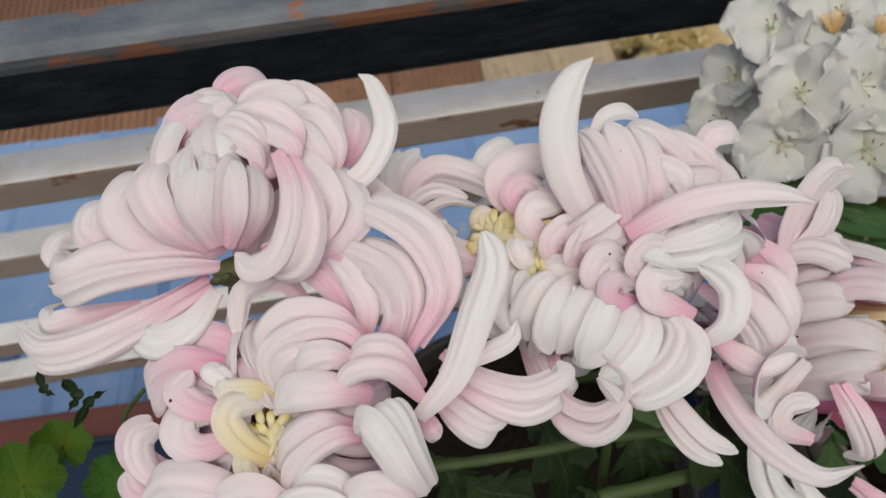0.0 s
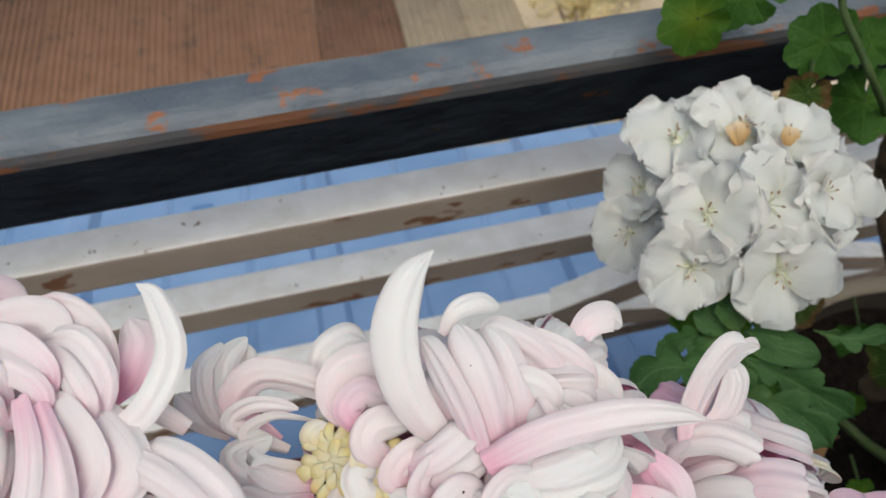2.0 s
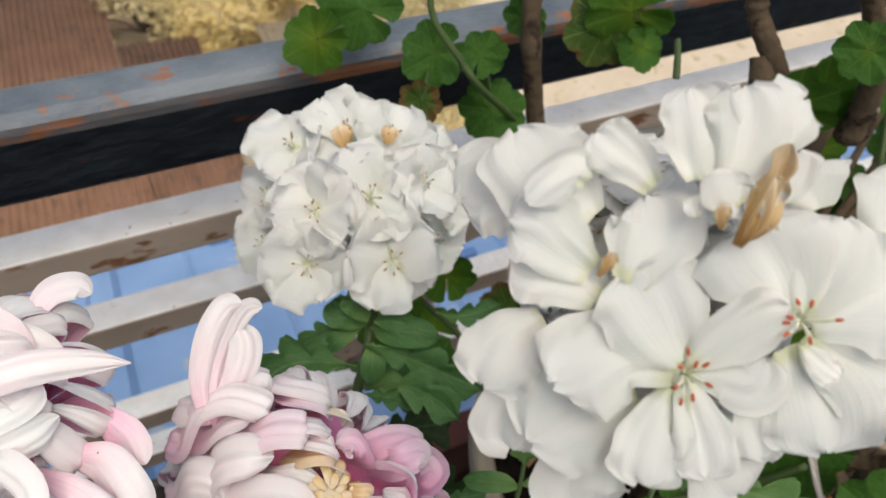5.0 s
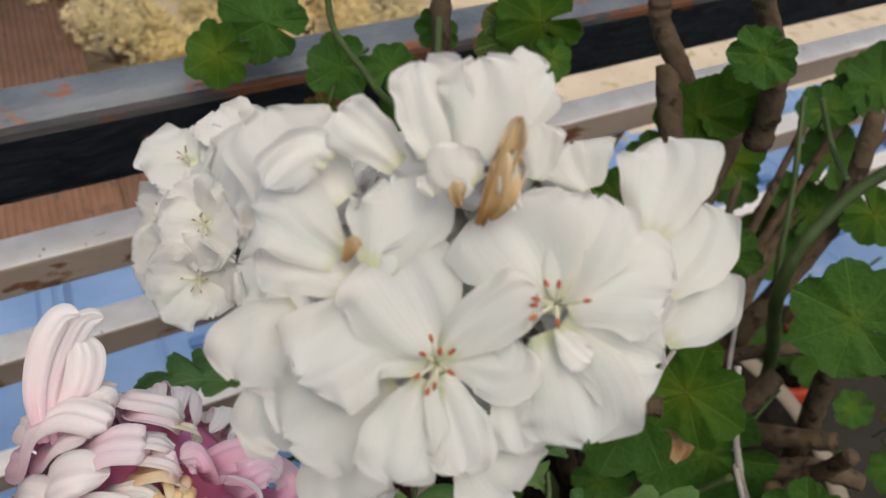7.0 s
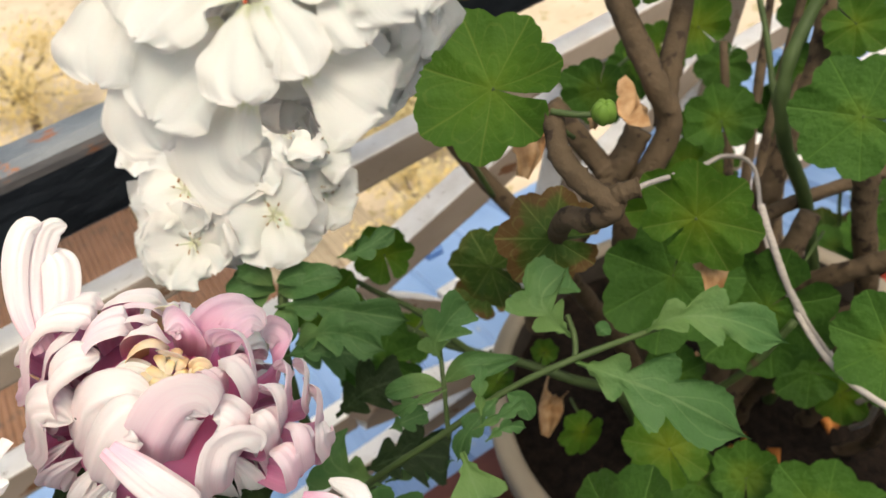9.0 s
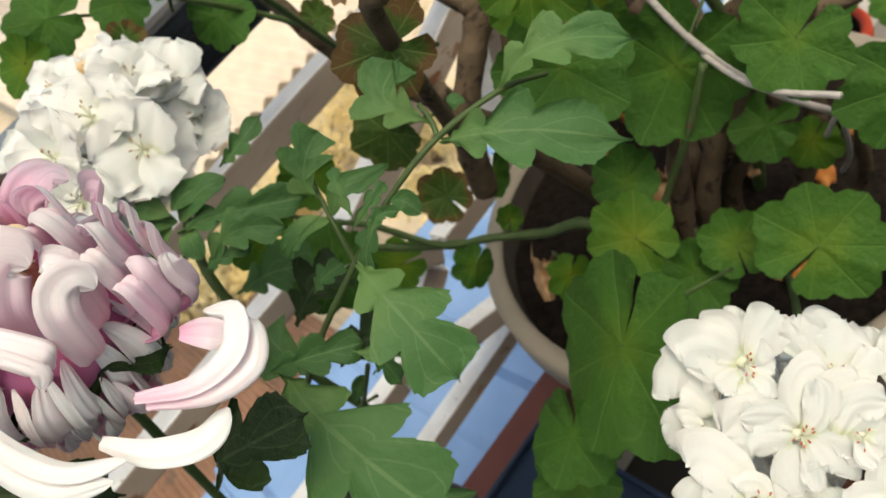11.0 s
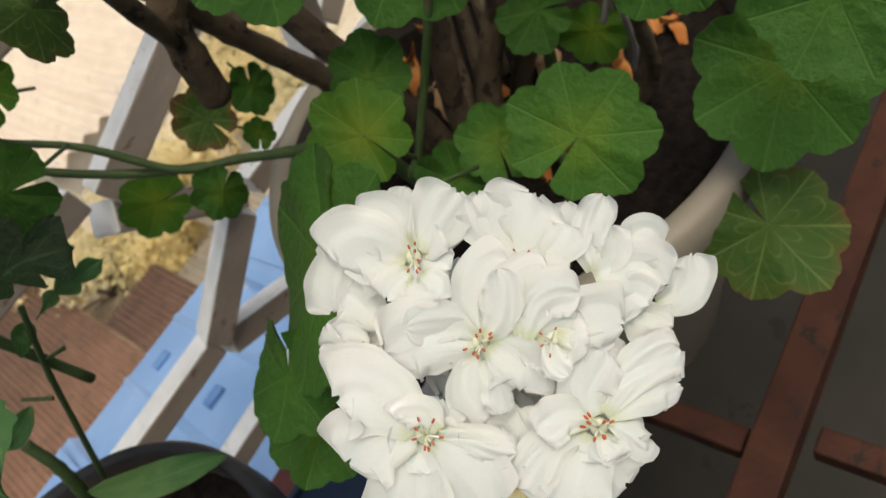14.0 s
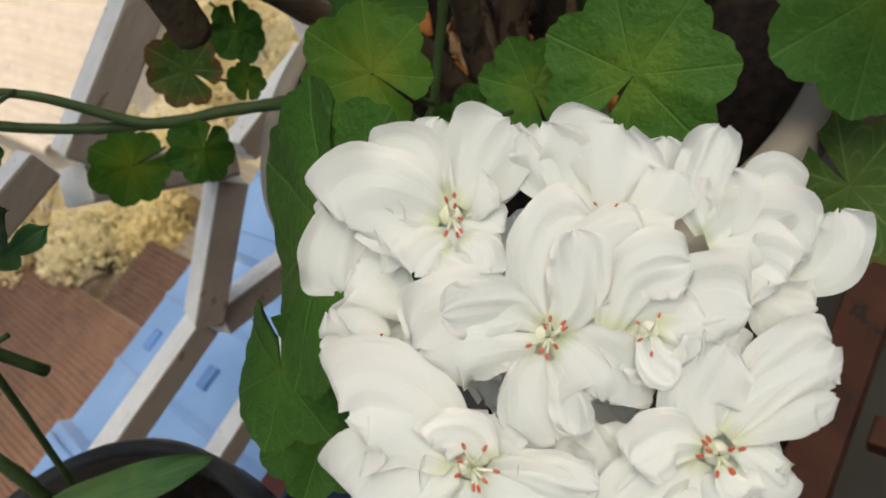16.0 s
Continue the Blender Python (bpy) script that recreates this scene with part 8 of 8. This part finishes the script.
round_leaf(geranium, (0.3353, 0.3044, 0.9444), 0.0219, (-0.43, -0.72, 0.55), (-0.15, -0.78, -0.60), LEAF, fold=0.4)
round_leaf(geranium, (0.3805, 0.2855, 0.9056), 0.0128, (-0.57, -0.60, 0.56), (0.87, -0.49, -0.11), LEAF_OLD)
round_leaf(geranium, (0.4156, 0.3004, 1.0018), 0.0265, (-0.61, -0.77, 0.20), (-0.95, -0.04, -0.30), LEAF_LIGHT, fold=0.2)
round_leaf(geranium, (0.4156, 0.2827, 0.9891), 0.0139, (-0.21, -0.82, 0.53), (-0.15, -0.78, -0.60), LEAF, fold=0.4)
round_leaf(mum, (-0.1631, 0.1002, 0.9493), 0.0169, (0.37, -0.38, 0.85), (-0.19, 0.84, 0.50), LEAF_LIGHT)
round_leaf(mum, (-0.1551, 0.1187, 0.9376), 0.0120, (0.33, -0.42, 0.85), (-0.19, 0.84, 0.50), LEAF_LIGHT)
round_leaf(mum, (-0.1361, 0.1062, 0.9194), 0.0149, (0.27, -0.38, 0.89), (0.13, 0.84, 0.52), LEAF)

# cut leaves of the chrysanthemum
cut_leaf(mum, [(0.2040, 0.1757, 0.9168), (0.1848, 0.1788, 0.9278), (0.1690, 0.1794, 0.9306), (0.1534, 0.1711, 0.9308)], 0.0276, (-0.12, -0.50, 0.86))
cut_leaf(mum, [(0.2159, 0.1909, 0.9239), (0.2226, 0.1819, 0.9307), (0.2337, 0.1735, 0.9346), (0.2423, 0.1688, 0.9322)], 0.0159, (-0.25, -0.50, 0.83), shape=shape_oval)
cut_leaf(mum, [(0.2154, 0.1935, 0.9230), (0.2084, 0.1950, 0.9316), (0.2025, 0.1986, 0.9343), (0.2020, 0.2060, 0.9343)], 0.0172, (-0.19, -0.54, 0.82), shape=shape_oval)
cut_leaf(mum, [(0.2125, 0.1936, 0.9244), (0.1995, 0.1897, 0.9238), (0.1935, 0.1889, 0.9180)], 0.0094, (-0.18, -0.52, 0.84), shape=shape_oval)
cut_leaf(mum, [(0.2147, 0.1832, 0.9229), (0.2111, 0.1732, 0.9219), (0.2077, 0.1672, 0.9134)], 0.0126, (-0.20, -0.48, 0.85), shape=shape_oval)
cut_leaf(mum, [(0.2060, 0.1696, 0.9038), (0.2184, 0.1610, 0.9160), (0.2309, 0.1489, 0.9178), (0.2421, 0.1350, 0.9097)], 0.0232, (-0.24, -0.43, 0.87))
cut_leaf(mum, [(0.2519, 0.0966, 0.9323), (0.2522, 0.0983, 0.9414), (0.2610, 0.0988, 0.9490), (0.2710, 0.0997, 0.9518)], 0.0237, (-0.27, -0.56, 0.78))
cut_leaf(mum, [(0.2478, 0.0909, 0.9247), (0.2406, 0.0941, 0.9287), (0.2325, 0.0986, 0.9277), (0.2266, 0.1029, 0.9245)], 0.0096, (-0.19, -0.54, 0.82), shape=shape_oval)
cut_leaf(mum, [(0.2491, 0.0910, 0.9255), (0.2579, 0.0869, 0.9332), (0.2656, 0.0823, 0.9325), (0.2782, 0.0788, 0.9294)], 0.0105, (-0.28, -0.51, 0.81), shape=shape_oval)
cut_leaf(mum, [(0.2999, 0.0703, 0.9333), (0.2947, 0.0769, 0.9445), (0.2963, 0.0831, 0.9511), (0.3117, 0.0851, 0.9547)], 0.0293, (-0.40, -0.49, 0.77))
cut_leaf(mum, [(0.3260, 0.0572, 0.9276), (0.3381, 0.0489, 0.9358), (0.3530, 0.0359, 0.9335), (0.3694, 0.0201, 0.9206)], 0.0250, (-0.52, -0.35, 0.78))
cut_leaf(mum, [(0.2944, 0.0619, 0.9300), (0.3017, 0.0460, 0.9300), (0.3146, 0.0277, 0.9232), (0.3336, 0.0056, 0.9039)], 0.0329, (-0.43, -0.35, 0.83))
cut_leaf(mum, [(0.2651, 0.0740, 0.9214), (0.2553, 0.0713, 0.9213), (0.2443, 0.0713, 0.9146), (0.2375, 0.0703, 0.9030)], 0.0113, (-0.24, -0.46, 0.85))
cut_leaf(mum, [(0.2668, 0.0724, 0.9221), (0.2686, 0.0651, 0.9219), (0.2694, 0.0605, 0.9150)], 0.0094, (-0.29, -0.45, 0.84), shape=shape_oval)
cut_leaf(mum, [(0.3087, 0.0650, 0.9325), (0.3104, 0.0640, 0.9353), (0.3144, 0.0634, 0.9338)], 0.0068, (-0.43, -0.44, 0.79), shape=shape_oval)
cut_leaf(mum, [(0.2100, 0.1820, 0.9246), (0.2250, 0.1704, 0.9237), (0.2438, 0.1573, 0.9159), (0.2620, 0.1475, 0.9051)], 0.0234, (-0.16, -0.66, 0.73))
cut_leaf(mum, [(0.2167, 0.1890, 0.9317), (0.2268, 0.1819, 0.9356), (0.2388, 0.1749, 0.9318)], 0.0122, (-0.14, -0.71, 0.69), shape=shape_oval)
cut_leaf(mum, [(0.2146, 0.1908, 0.9294), (0.2105, 0.1964, 0.9386), (0.2072, 0.2021, 0.9396)], 0.0149, (-0.09, -0.74, 0.67), shape=shape_oval)
cut_leaf(mum, [(0.2471, 0.1833, 0.9321), (0.2586, 0.1744, 0.9366), (0.2780, 0.1728, 0.9401)], 0.0134, (-0.23, -0.69, 0.68))
cut_leaf(mum, [(0.2059, 0.1949, 0.9233), (0.1948, 0.1944, 0.9247), (0.1796, 0.1937, 0.9211)], 0.0160, (-0.04, -0.72, 0.70))
cut_leaf(mum, [(0.2027, 0.1659, 0.9086), (0.2139, 0.1566, 0.9125), (0.2280, 0.1519, 0.9075)], 0.0118, (-0.11, -0.64, 0.76))
cut_leaf(mum, [(0.2247, 0.1086, 0.8939), (0.2313, 0.1035, 0.8995), (0.2431, 0.1026, 0.8970)], 0.0123, (-0.16, -0.52, 0.84))
cut_leaf(mum, [(0.2127, 0.1076, 0.8577), (0.1982, 0.1186, 0.8758), (0.1999, 0.1298, 0.8874)], 0.0310, (-0.07, -0.53, 0.85))


cut_leaf(mum, [(0.2369, 0.0611, 0.9232), (0.2326, 0.0462, 0.9189), (0.2282, 0.0284, 0.9066), (0.2250, 0.0156, 0.8881)], 0.0384, (-0.17, -0.68, 0.72))
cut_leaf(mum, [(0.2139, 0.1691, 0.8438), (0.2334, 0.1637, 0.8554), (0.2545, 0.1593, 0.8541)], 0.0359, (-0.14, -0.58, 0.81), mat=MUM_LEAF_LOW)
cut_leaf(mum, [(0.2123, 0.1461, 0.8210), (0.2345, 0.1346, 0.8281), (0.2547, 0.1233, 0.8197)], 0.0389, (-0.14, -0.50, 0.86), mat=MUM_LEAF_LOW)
cut_leaf(mum, [(0.2091, 0.2153, 0.8563), (0.2301, 0.1992, 0.8584), (0.2498, 0.1860, 0.8481)], 0.0346, (-0.12, -0.64, 0.76))
cut_leaf(mum, [(0.1842, 0.0944, 0.8970), (0.1947, 0.0836, 0.8985), (0.2079, 0.0738, 0.8946), (0.2193, 0.0681, 0.8882)], 0.0190, (-0.05, -0.73, 0.68))
cut_leaf(mum, [(0.1903, 0.0905, 0.8952), (0.1849, 0.0676, 0.8861), (0.1836, 0.0423, 0.8699), (0.1845, 0.0148, 0.8429)], 0.0561, (-0.01, -0.66, 0.75))
cut_leaf(mum, [(0.2444, 0.0786, 0.9379), (0.2299, 0.0842, 0.9351), (0.2235, 0.0877, 0.9302)], 0.0070, (-0.16, -0.79, 0.59))
cut_leaf(mum, [(0.2458, 0.0576, 0.9384), (0.2505, 0.0627, 0.9506), (0.2562, 0.0686, 0.9548)], 0.0066, (-0.24, -0.78, 0.58))
cut_leaf(mum, [(0.2415, 0.0578, 0.9369), (0.2545, 0.0522, 0.9436), (0.2627, 0.0521, 0.9438)], 0.0066, (-0.25, -0.75, 0.61))
cut_leaf(mum, [(0.2438, 0.0533, 0.9328), (0.2517, 0.0507, 0.9378), (0.2591, 0.0482, 0.9333)], 0.0066, (-0.25, -0.73, 0.63))
cut_leaf(mum, [(0.2114, 0.0564, 0.9014), (0.2157, 0.0487, 0.8953), (0.2138, 0.0434, 0.8814)], 0.0106, (-0.04, -0.87, 0.50))
cut_leaf(mum, [(0.2210, 0.1466, 0.7984), (0.2341, 0.1396, 0.8035), (0.2466, 0.1354, 0.8024), (0.2594, 0.1329, 0.8001)], 0.0128, (-0.04, -0.85, 0.53))
cut_leaf(mum, [(0.2111, 0.1543, 0.7868), (0.2135, 0.1550, 0.7942), (0.2037, 0.1551, 0.7872)], 0.0097, (0.04, -0.85, 0.53), shape=shape_oval)
cut_leaf(mum, [(0.1824, 0.1873, 0.7473), (0.1704, 0.1795, 0.7492), (0.1590, 0.1864, 0.7433)], 0.0125, (0.12, -0.82, 0.56), shape=shape_oval)
cut_leaf(mum, [(0.1510, 0.2064, 0.6693), (0.1685, 0.1798, 0.6677), (0.1905, 0.1616, 0.6613), (0.2123, 0.1474, 0.6513)], 0.0205, (0.12, -0.76, 0.64), shape=shape_oval)
cut_leaf(mum, [(0.1667, 0.1807, 0.5993), (0.1843, 0.1597, 0.6024), (0.1932, 0.1482, 0.5827)], 0.0172, (0.11, -0.68, 0.73))
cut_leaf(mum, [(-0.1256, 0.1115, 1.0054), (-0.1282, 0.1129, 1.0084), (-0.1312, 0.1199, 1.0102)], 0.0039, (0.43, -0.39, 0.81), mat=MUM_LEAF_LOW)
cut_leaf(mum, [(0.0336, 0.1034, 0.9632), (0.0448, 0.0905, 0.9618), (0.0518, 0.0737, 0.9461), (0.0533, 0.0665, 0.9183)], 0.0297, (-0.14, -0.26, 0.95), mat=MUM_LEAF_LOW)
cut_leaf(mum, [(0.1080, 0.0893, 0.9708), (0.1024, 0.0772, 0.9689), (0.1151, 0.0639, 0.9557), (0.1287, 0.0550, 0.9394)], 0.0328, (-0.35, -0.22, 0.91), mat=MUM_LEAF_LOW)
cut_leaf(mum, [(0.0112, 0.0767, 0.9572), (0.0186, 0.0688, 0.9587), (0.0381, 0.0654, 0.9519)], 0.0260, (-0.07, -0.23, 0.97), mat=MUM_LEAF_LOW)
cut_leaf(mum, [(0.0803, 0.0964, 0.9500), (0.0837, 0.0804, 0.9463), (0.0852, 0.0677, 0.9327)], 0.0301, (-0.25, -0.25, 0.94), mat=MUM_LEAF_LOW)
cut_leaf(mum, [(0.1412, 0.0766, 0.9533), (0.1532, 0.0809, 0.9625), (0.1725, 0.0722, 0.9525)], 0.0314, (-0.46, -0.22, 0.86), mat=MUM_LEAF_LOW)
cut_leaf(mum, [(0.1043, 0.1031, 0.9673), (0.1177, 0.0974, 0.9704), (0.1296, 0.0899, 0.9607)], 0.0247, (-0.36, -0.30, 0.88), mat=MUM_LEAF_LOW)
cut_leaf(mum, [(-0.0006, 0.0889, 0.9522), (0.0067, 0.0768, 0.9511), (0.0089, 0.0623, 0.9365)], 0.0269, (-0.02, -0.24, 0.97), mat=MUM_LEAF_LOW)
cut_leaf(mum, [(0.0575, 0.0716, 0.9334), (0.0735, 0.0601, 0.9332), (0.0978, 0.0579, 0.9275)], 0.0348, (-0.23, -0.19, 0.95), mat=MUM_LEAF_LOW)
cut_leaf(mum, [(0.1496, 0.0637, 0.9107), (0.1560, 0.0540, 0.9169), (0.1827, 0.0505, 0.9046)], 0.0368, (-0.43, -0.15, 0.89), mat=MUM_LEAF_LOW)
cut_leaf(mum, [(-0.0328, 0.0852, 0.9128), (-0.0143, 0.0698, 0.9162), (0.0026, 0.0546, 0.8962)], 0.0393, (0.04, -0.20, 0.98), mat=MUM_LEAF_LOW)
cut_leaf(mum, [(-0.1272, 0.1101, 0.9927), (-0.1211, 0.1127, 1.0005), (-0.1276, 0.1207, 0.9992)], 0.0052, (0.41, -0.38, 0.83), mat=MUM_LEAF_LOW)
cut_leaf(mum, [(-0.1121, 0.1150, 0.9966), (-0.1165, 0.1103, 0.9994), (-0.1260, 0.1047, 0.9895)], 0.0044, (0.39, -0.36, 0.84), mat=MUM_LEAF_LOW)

# dried leaves
LITTER = Vector((0.194, -0.206, 1.06))


def dry_leaf(at, size, normal, seed, mat=None):
    rnd = random.Random(seed)
    n = Vector(normal).normalized()
    u = n.orthogonal().normalized()
    c = Vector(at)
    if mat is DRY_ORANGE:
        # fallen on the soil
        c = LITTER + (c - LITTER) * ((0.612 - LITTER.z) / (c.z - LITTER.z))
    ob = part("dry_leaf", blade([c - u * size, c + n * size * 0.4, c + u * size, c + u * size * 0.7 + n * size * 0.7], size * 1.6, n, shape_broad, 0.8, 0.1, 0.12, 0.0005, 14, 8, rnd.uniform(-1, 1), seed), [mat or DRY, mat or DRY], geranium)
    return ob


dry_leaf((0.3330, 0.1379, 0.9744), 0.013, (0.2, -0.6, 0.6), 1)
dry_leaf((0.4355, 0.1821, 0.9345), 0.012, (0.5, -0.6, 0.4), 2)
dry_leaf((0.3922, 0.0785, 0.9023), 0.012, (0, -0.6, 0.7), 3)
dry_leaf((0.3684, 0.1952, 0.6688), 0.016, (0, -0.4, 0.9), 4)
dry_leaf((0.4605, 0.0626, 0.5901), 0.016, (0, -0.4, 0.9), 5)
dry_leaf((0.4767, 0.1548, 0.6631), 0.016, (0.3, -0.4, 0.9), 6)
dry_leaf((0.5517, 0.1307, 0.6319), 0.018, (0.3, -0.4, 0.9), 7)
dry_leaf((0.3305, 0.0891, 1.0145), 0.004, (0.3, -0.4, 0.9), 8)
# fallen leaves in the pot
dry_leaf((0.4584, 0.1358, 0.6786), 0.012, (-0.4, -0.5, 0.8), 20, DRY_ORANGE)
dry_leaf((0.5274, 0.1103, 0.6601), 0.015, (-0.2, -0.5, 0.8), 21, DRY_ORANGE)
dry_leaf((0.4821, 0.1465, 0.7229), 0.018, (0.0, -0.5, 0.8), 22, DRY_ORANGE)
dry_leaf((0.5691, 0.0331, 0.6589), 0.012, (0.2, -0.5, 0.8), 23, DRY_ORANGE)
dry_leaf((0.5720, 0.0522, 0.6648), 0.015, (0.4, -0.5, 0.8), 24, DRY_ORANGE)
dry_leaf((0.4623, 0.1666, 0.7048), 0.018, (-0.4, -0.5, 0.8), 25, DRY_ORANGE)
dry_leaf((0.4627, 0.0804, 0.6381), 0.012, (-0.2, -0.5, 0.8), 26, DRY_ORANGE)
dry_leaf((0.4538, 0.1217, 0.6620), 0.015, (0.0, -0.5, 0.8), 27, DRY_ORANGE)
dry_leaf((0.4617, 0.0510, 0.6298), 0.018, (0.2, -0.5, 0.8), 28, DRY_ORANGE)
dry_leaf((0.4951, 0.1267, 0.6629), 0.012, (0.4, -0.5, 0.8), 29, DRY_ORANGE)
dry_leaf((0.5380, 0.0603, 0.6431), 0.015, (-0.4, -0.5, 0.8), 30, DRY_ORANGE)
# a green bud beside the cut branch
bud = bmesh.new()
for k in range(5):
    a = k * 1.2566
    ball_into(bud, Vector((0.3305, 0.0836, 1.0210)) + Vector((math.cos(a) * 0.0020, math.sin(a) * 0.0020, 0.0)), 0.0028, (1, 1, 1.5), None, 9, 7)
part("bud", bud, tissue("bud_green", [(0.0, (0.16, 0.30, 0.05)), (1.0, (0.24, 0.38, 0.09))]), geranium)
stem(geranium, [(0.3184, 0.0984, 1.0205), (0.3229, 0.0913, 1.0203), (0.3282, 0.0855, 1.0202)], 0.0016, 0.0014, STEM_GREEN)

# white string tied round the branches
string = empty("string", (0.5299, 0.1618, 0.8436), "thin white string tied round the geranium branches", "string")
stem(string, [(0.3181, 0.0647, 0.9969), (0.3518, 0.0838, 0.9759), (0.4348, 0.1295, 0.9132), (0.5054, 0.1658, 0.8649), (0.5299, 0.1618, 0.8436), (0.4943, 0.1212, 0.8315), (0.4684, 0.0753, 0.8190), (0.4524, 0.0335, 0.8152), (0.4503, -0.0078, 0.8188)], 0.0011, 0.0018, WIRE, name="strand", knots=0.05)
stem(string, [(0.4691, 0.1109, 0.8791), (0.4647, 0.0959, 0.8608), (0.4683, 0.0788, 0.8277), (0.4788, 0.0548, 0.7899), (0.4981, 0.0326, 0.7577), (0.5196, 0.0128, 0.7290)], 0.0021, 0.0022, WIRE, name="strand", knots=0.05)
stem(string, [(0.5294, 0.0517, 0.6988), (0.5306, 0.0413, 0.7186), (0.5441, 0.0466, 0.6681), (0.5518, 0.0585, 0.6380)], 0.0019, 0.0019, WIRE, name="strand", knots=0.05)


# leafy plant in the small red pot, farther along the rack
bush = empty("leafy_plant", (0.885, 0.262, 0.45), "bushy dark green plant growing from the small red pot", "plant")
brnd = random.Random(77)
for k in range(6):
    a = k * 1.05
    stem(bush, [(0.885, 0.262, 0.45), (0.885 + 0.05 * math.cos(a), 0.24 + 0.04 * math.sin(a), 0.54), (0.90 + 0.13 * math.cos(a), 0.19 + 0.09 * math.sin(a), 0.60 + 0.02 * k)], 0.0035, 0.002, STEM_GREEN)
for k in range(64):
    a, r = k * 2.4, math.sqrt((k + 0.5) / 64)
    at = (0.90 + 0.23 * r * math.cos(a), 0.17 + 0.15 * r * math.sin(a), 0.40 + 0.26 * (1 - r * r) * brnd.random() + 0.10 * brnd.random())
    if at[0] < 0.90 and at[1] < 0.26 and at[2] < 0.50:
        continue
    round_leaf(bush, at, brnd.uniform(0.022, 0.036), (brnd.uniform(-0.9, 0.1), brnd.uniform(-0.7, 0.2), 0.8), (math.cos(a), math.sin(a), 0.2), LEAF if k % 5 else LEAF_OLD, cup=0.15)

# more of the old plant's foliage, on its outer branches
for k in range(17):
    at = (0.56 + 0.30 * brnd.random(), 0.23 + 0.09 * brnd.random(), 0.70 + 0.29 * brnd.random())
    round_leaf(geranium, at, brnd.uniform(0.018, 0.030), (-0.6 + brnd.uniform(-0.4, 0.4), -0.5 + brnd.uniform(-0.4, 0.4), 0.5), (brnd.uniform(-1, 1), 0.2, brnd.uniform(-1, 1)), LEAF if k % 4 else LEAF_LIGHT, cup=0.15)
for k in range(5):
    stem(geranium, [(0.47 + 0.02 * k, 0.13, 0.66), (0.56 + 0.03 * k, 0.20 + 0.01 * k, 0.76), (0.62 + 0.05 * k, 0.27, 0.86 + 0.03 * (k % 3))], 0.0055, 0.003, STEM_OLD)
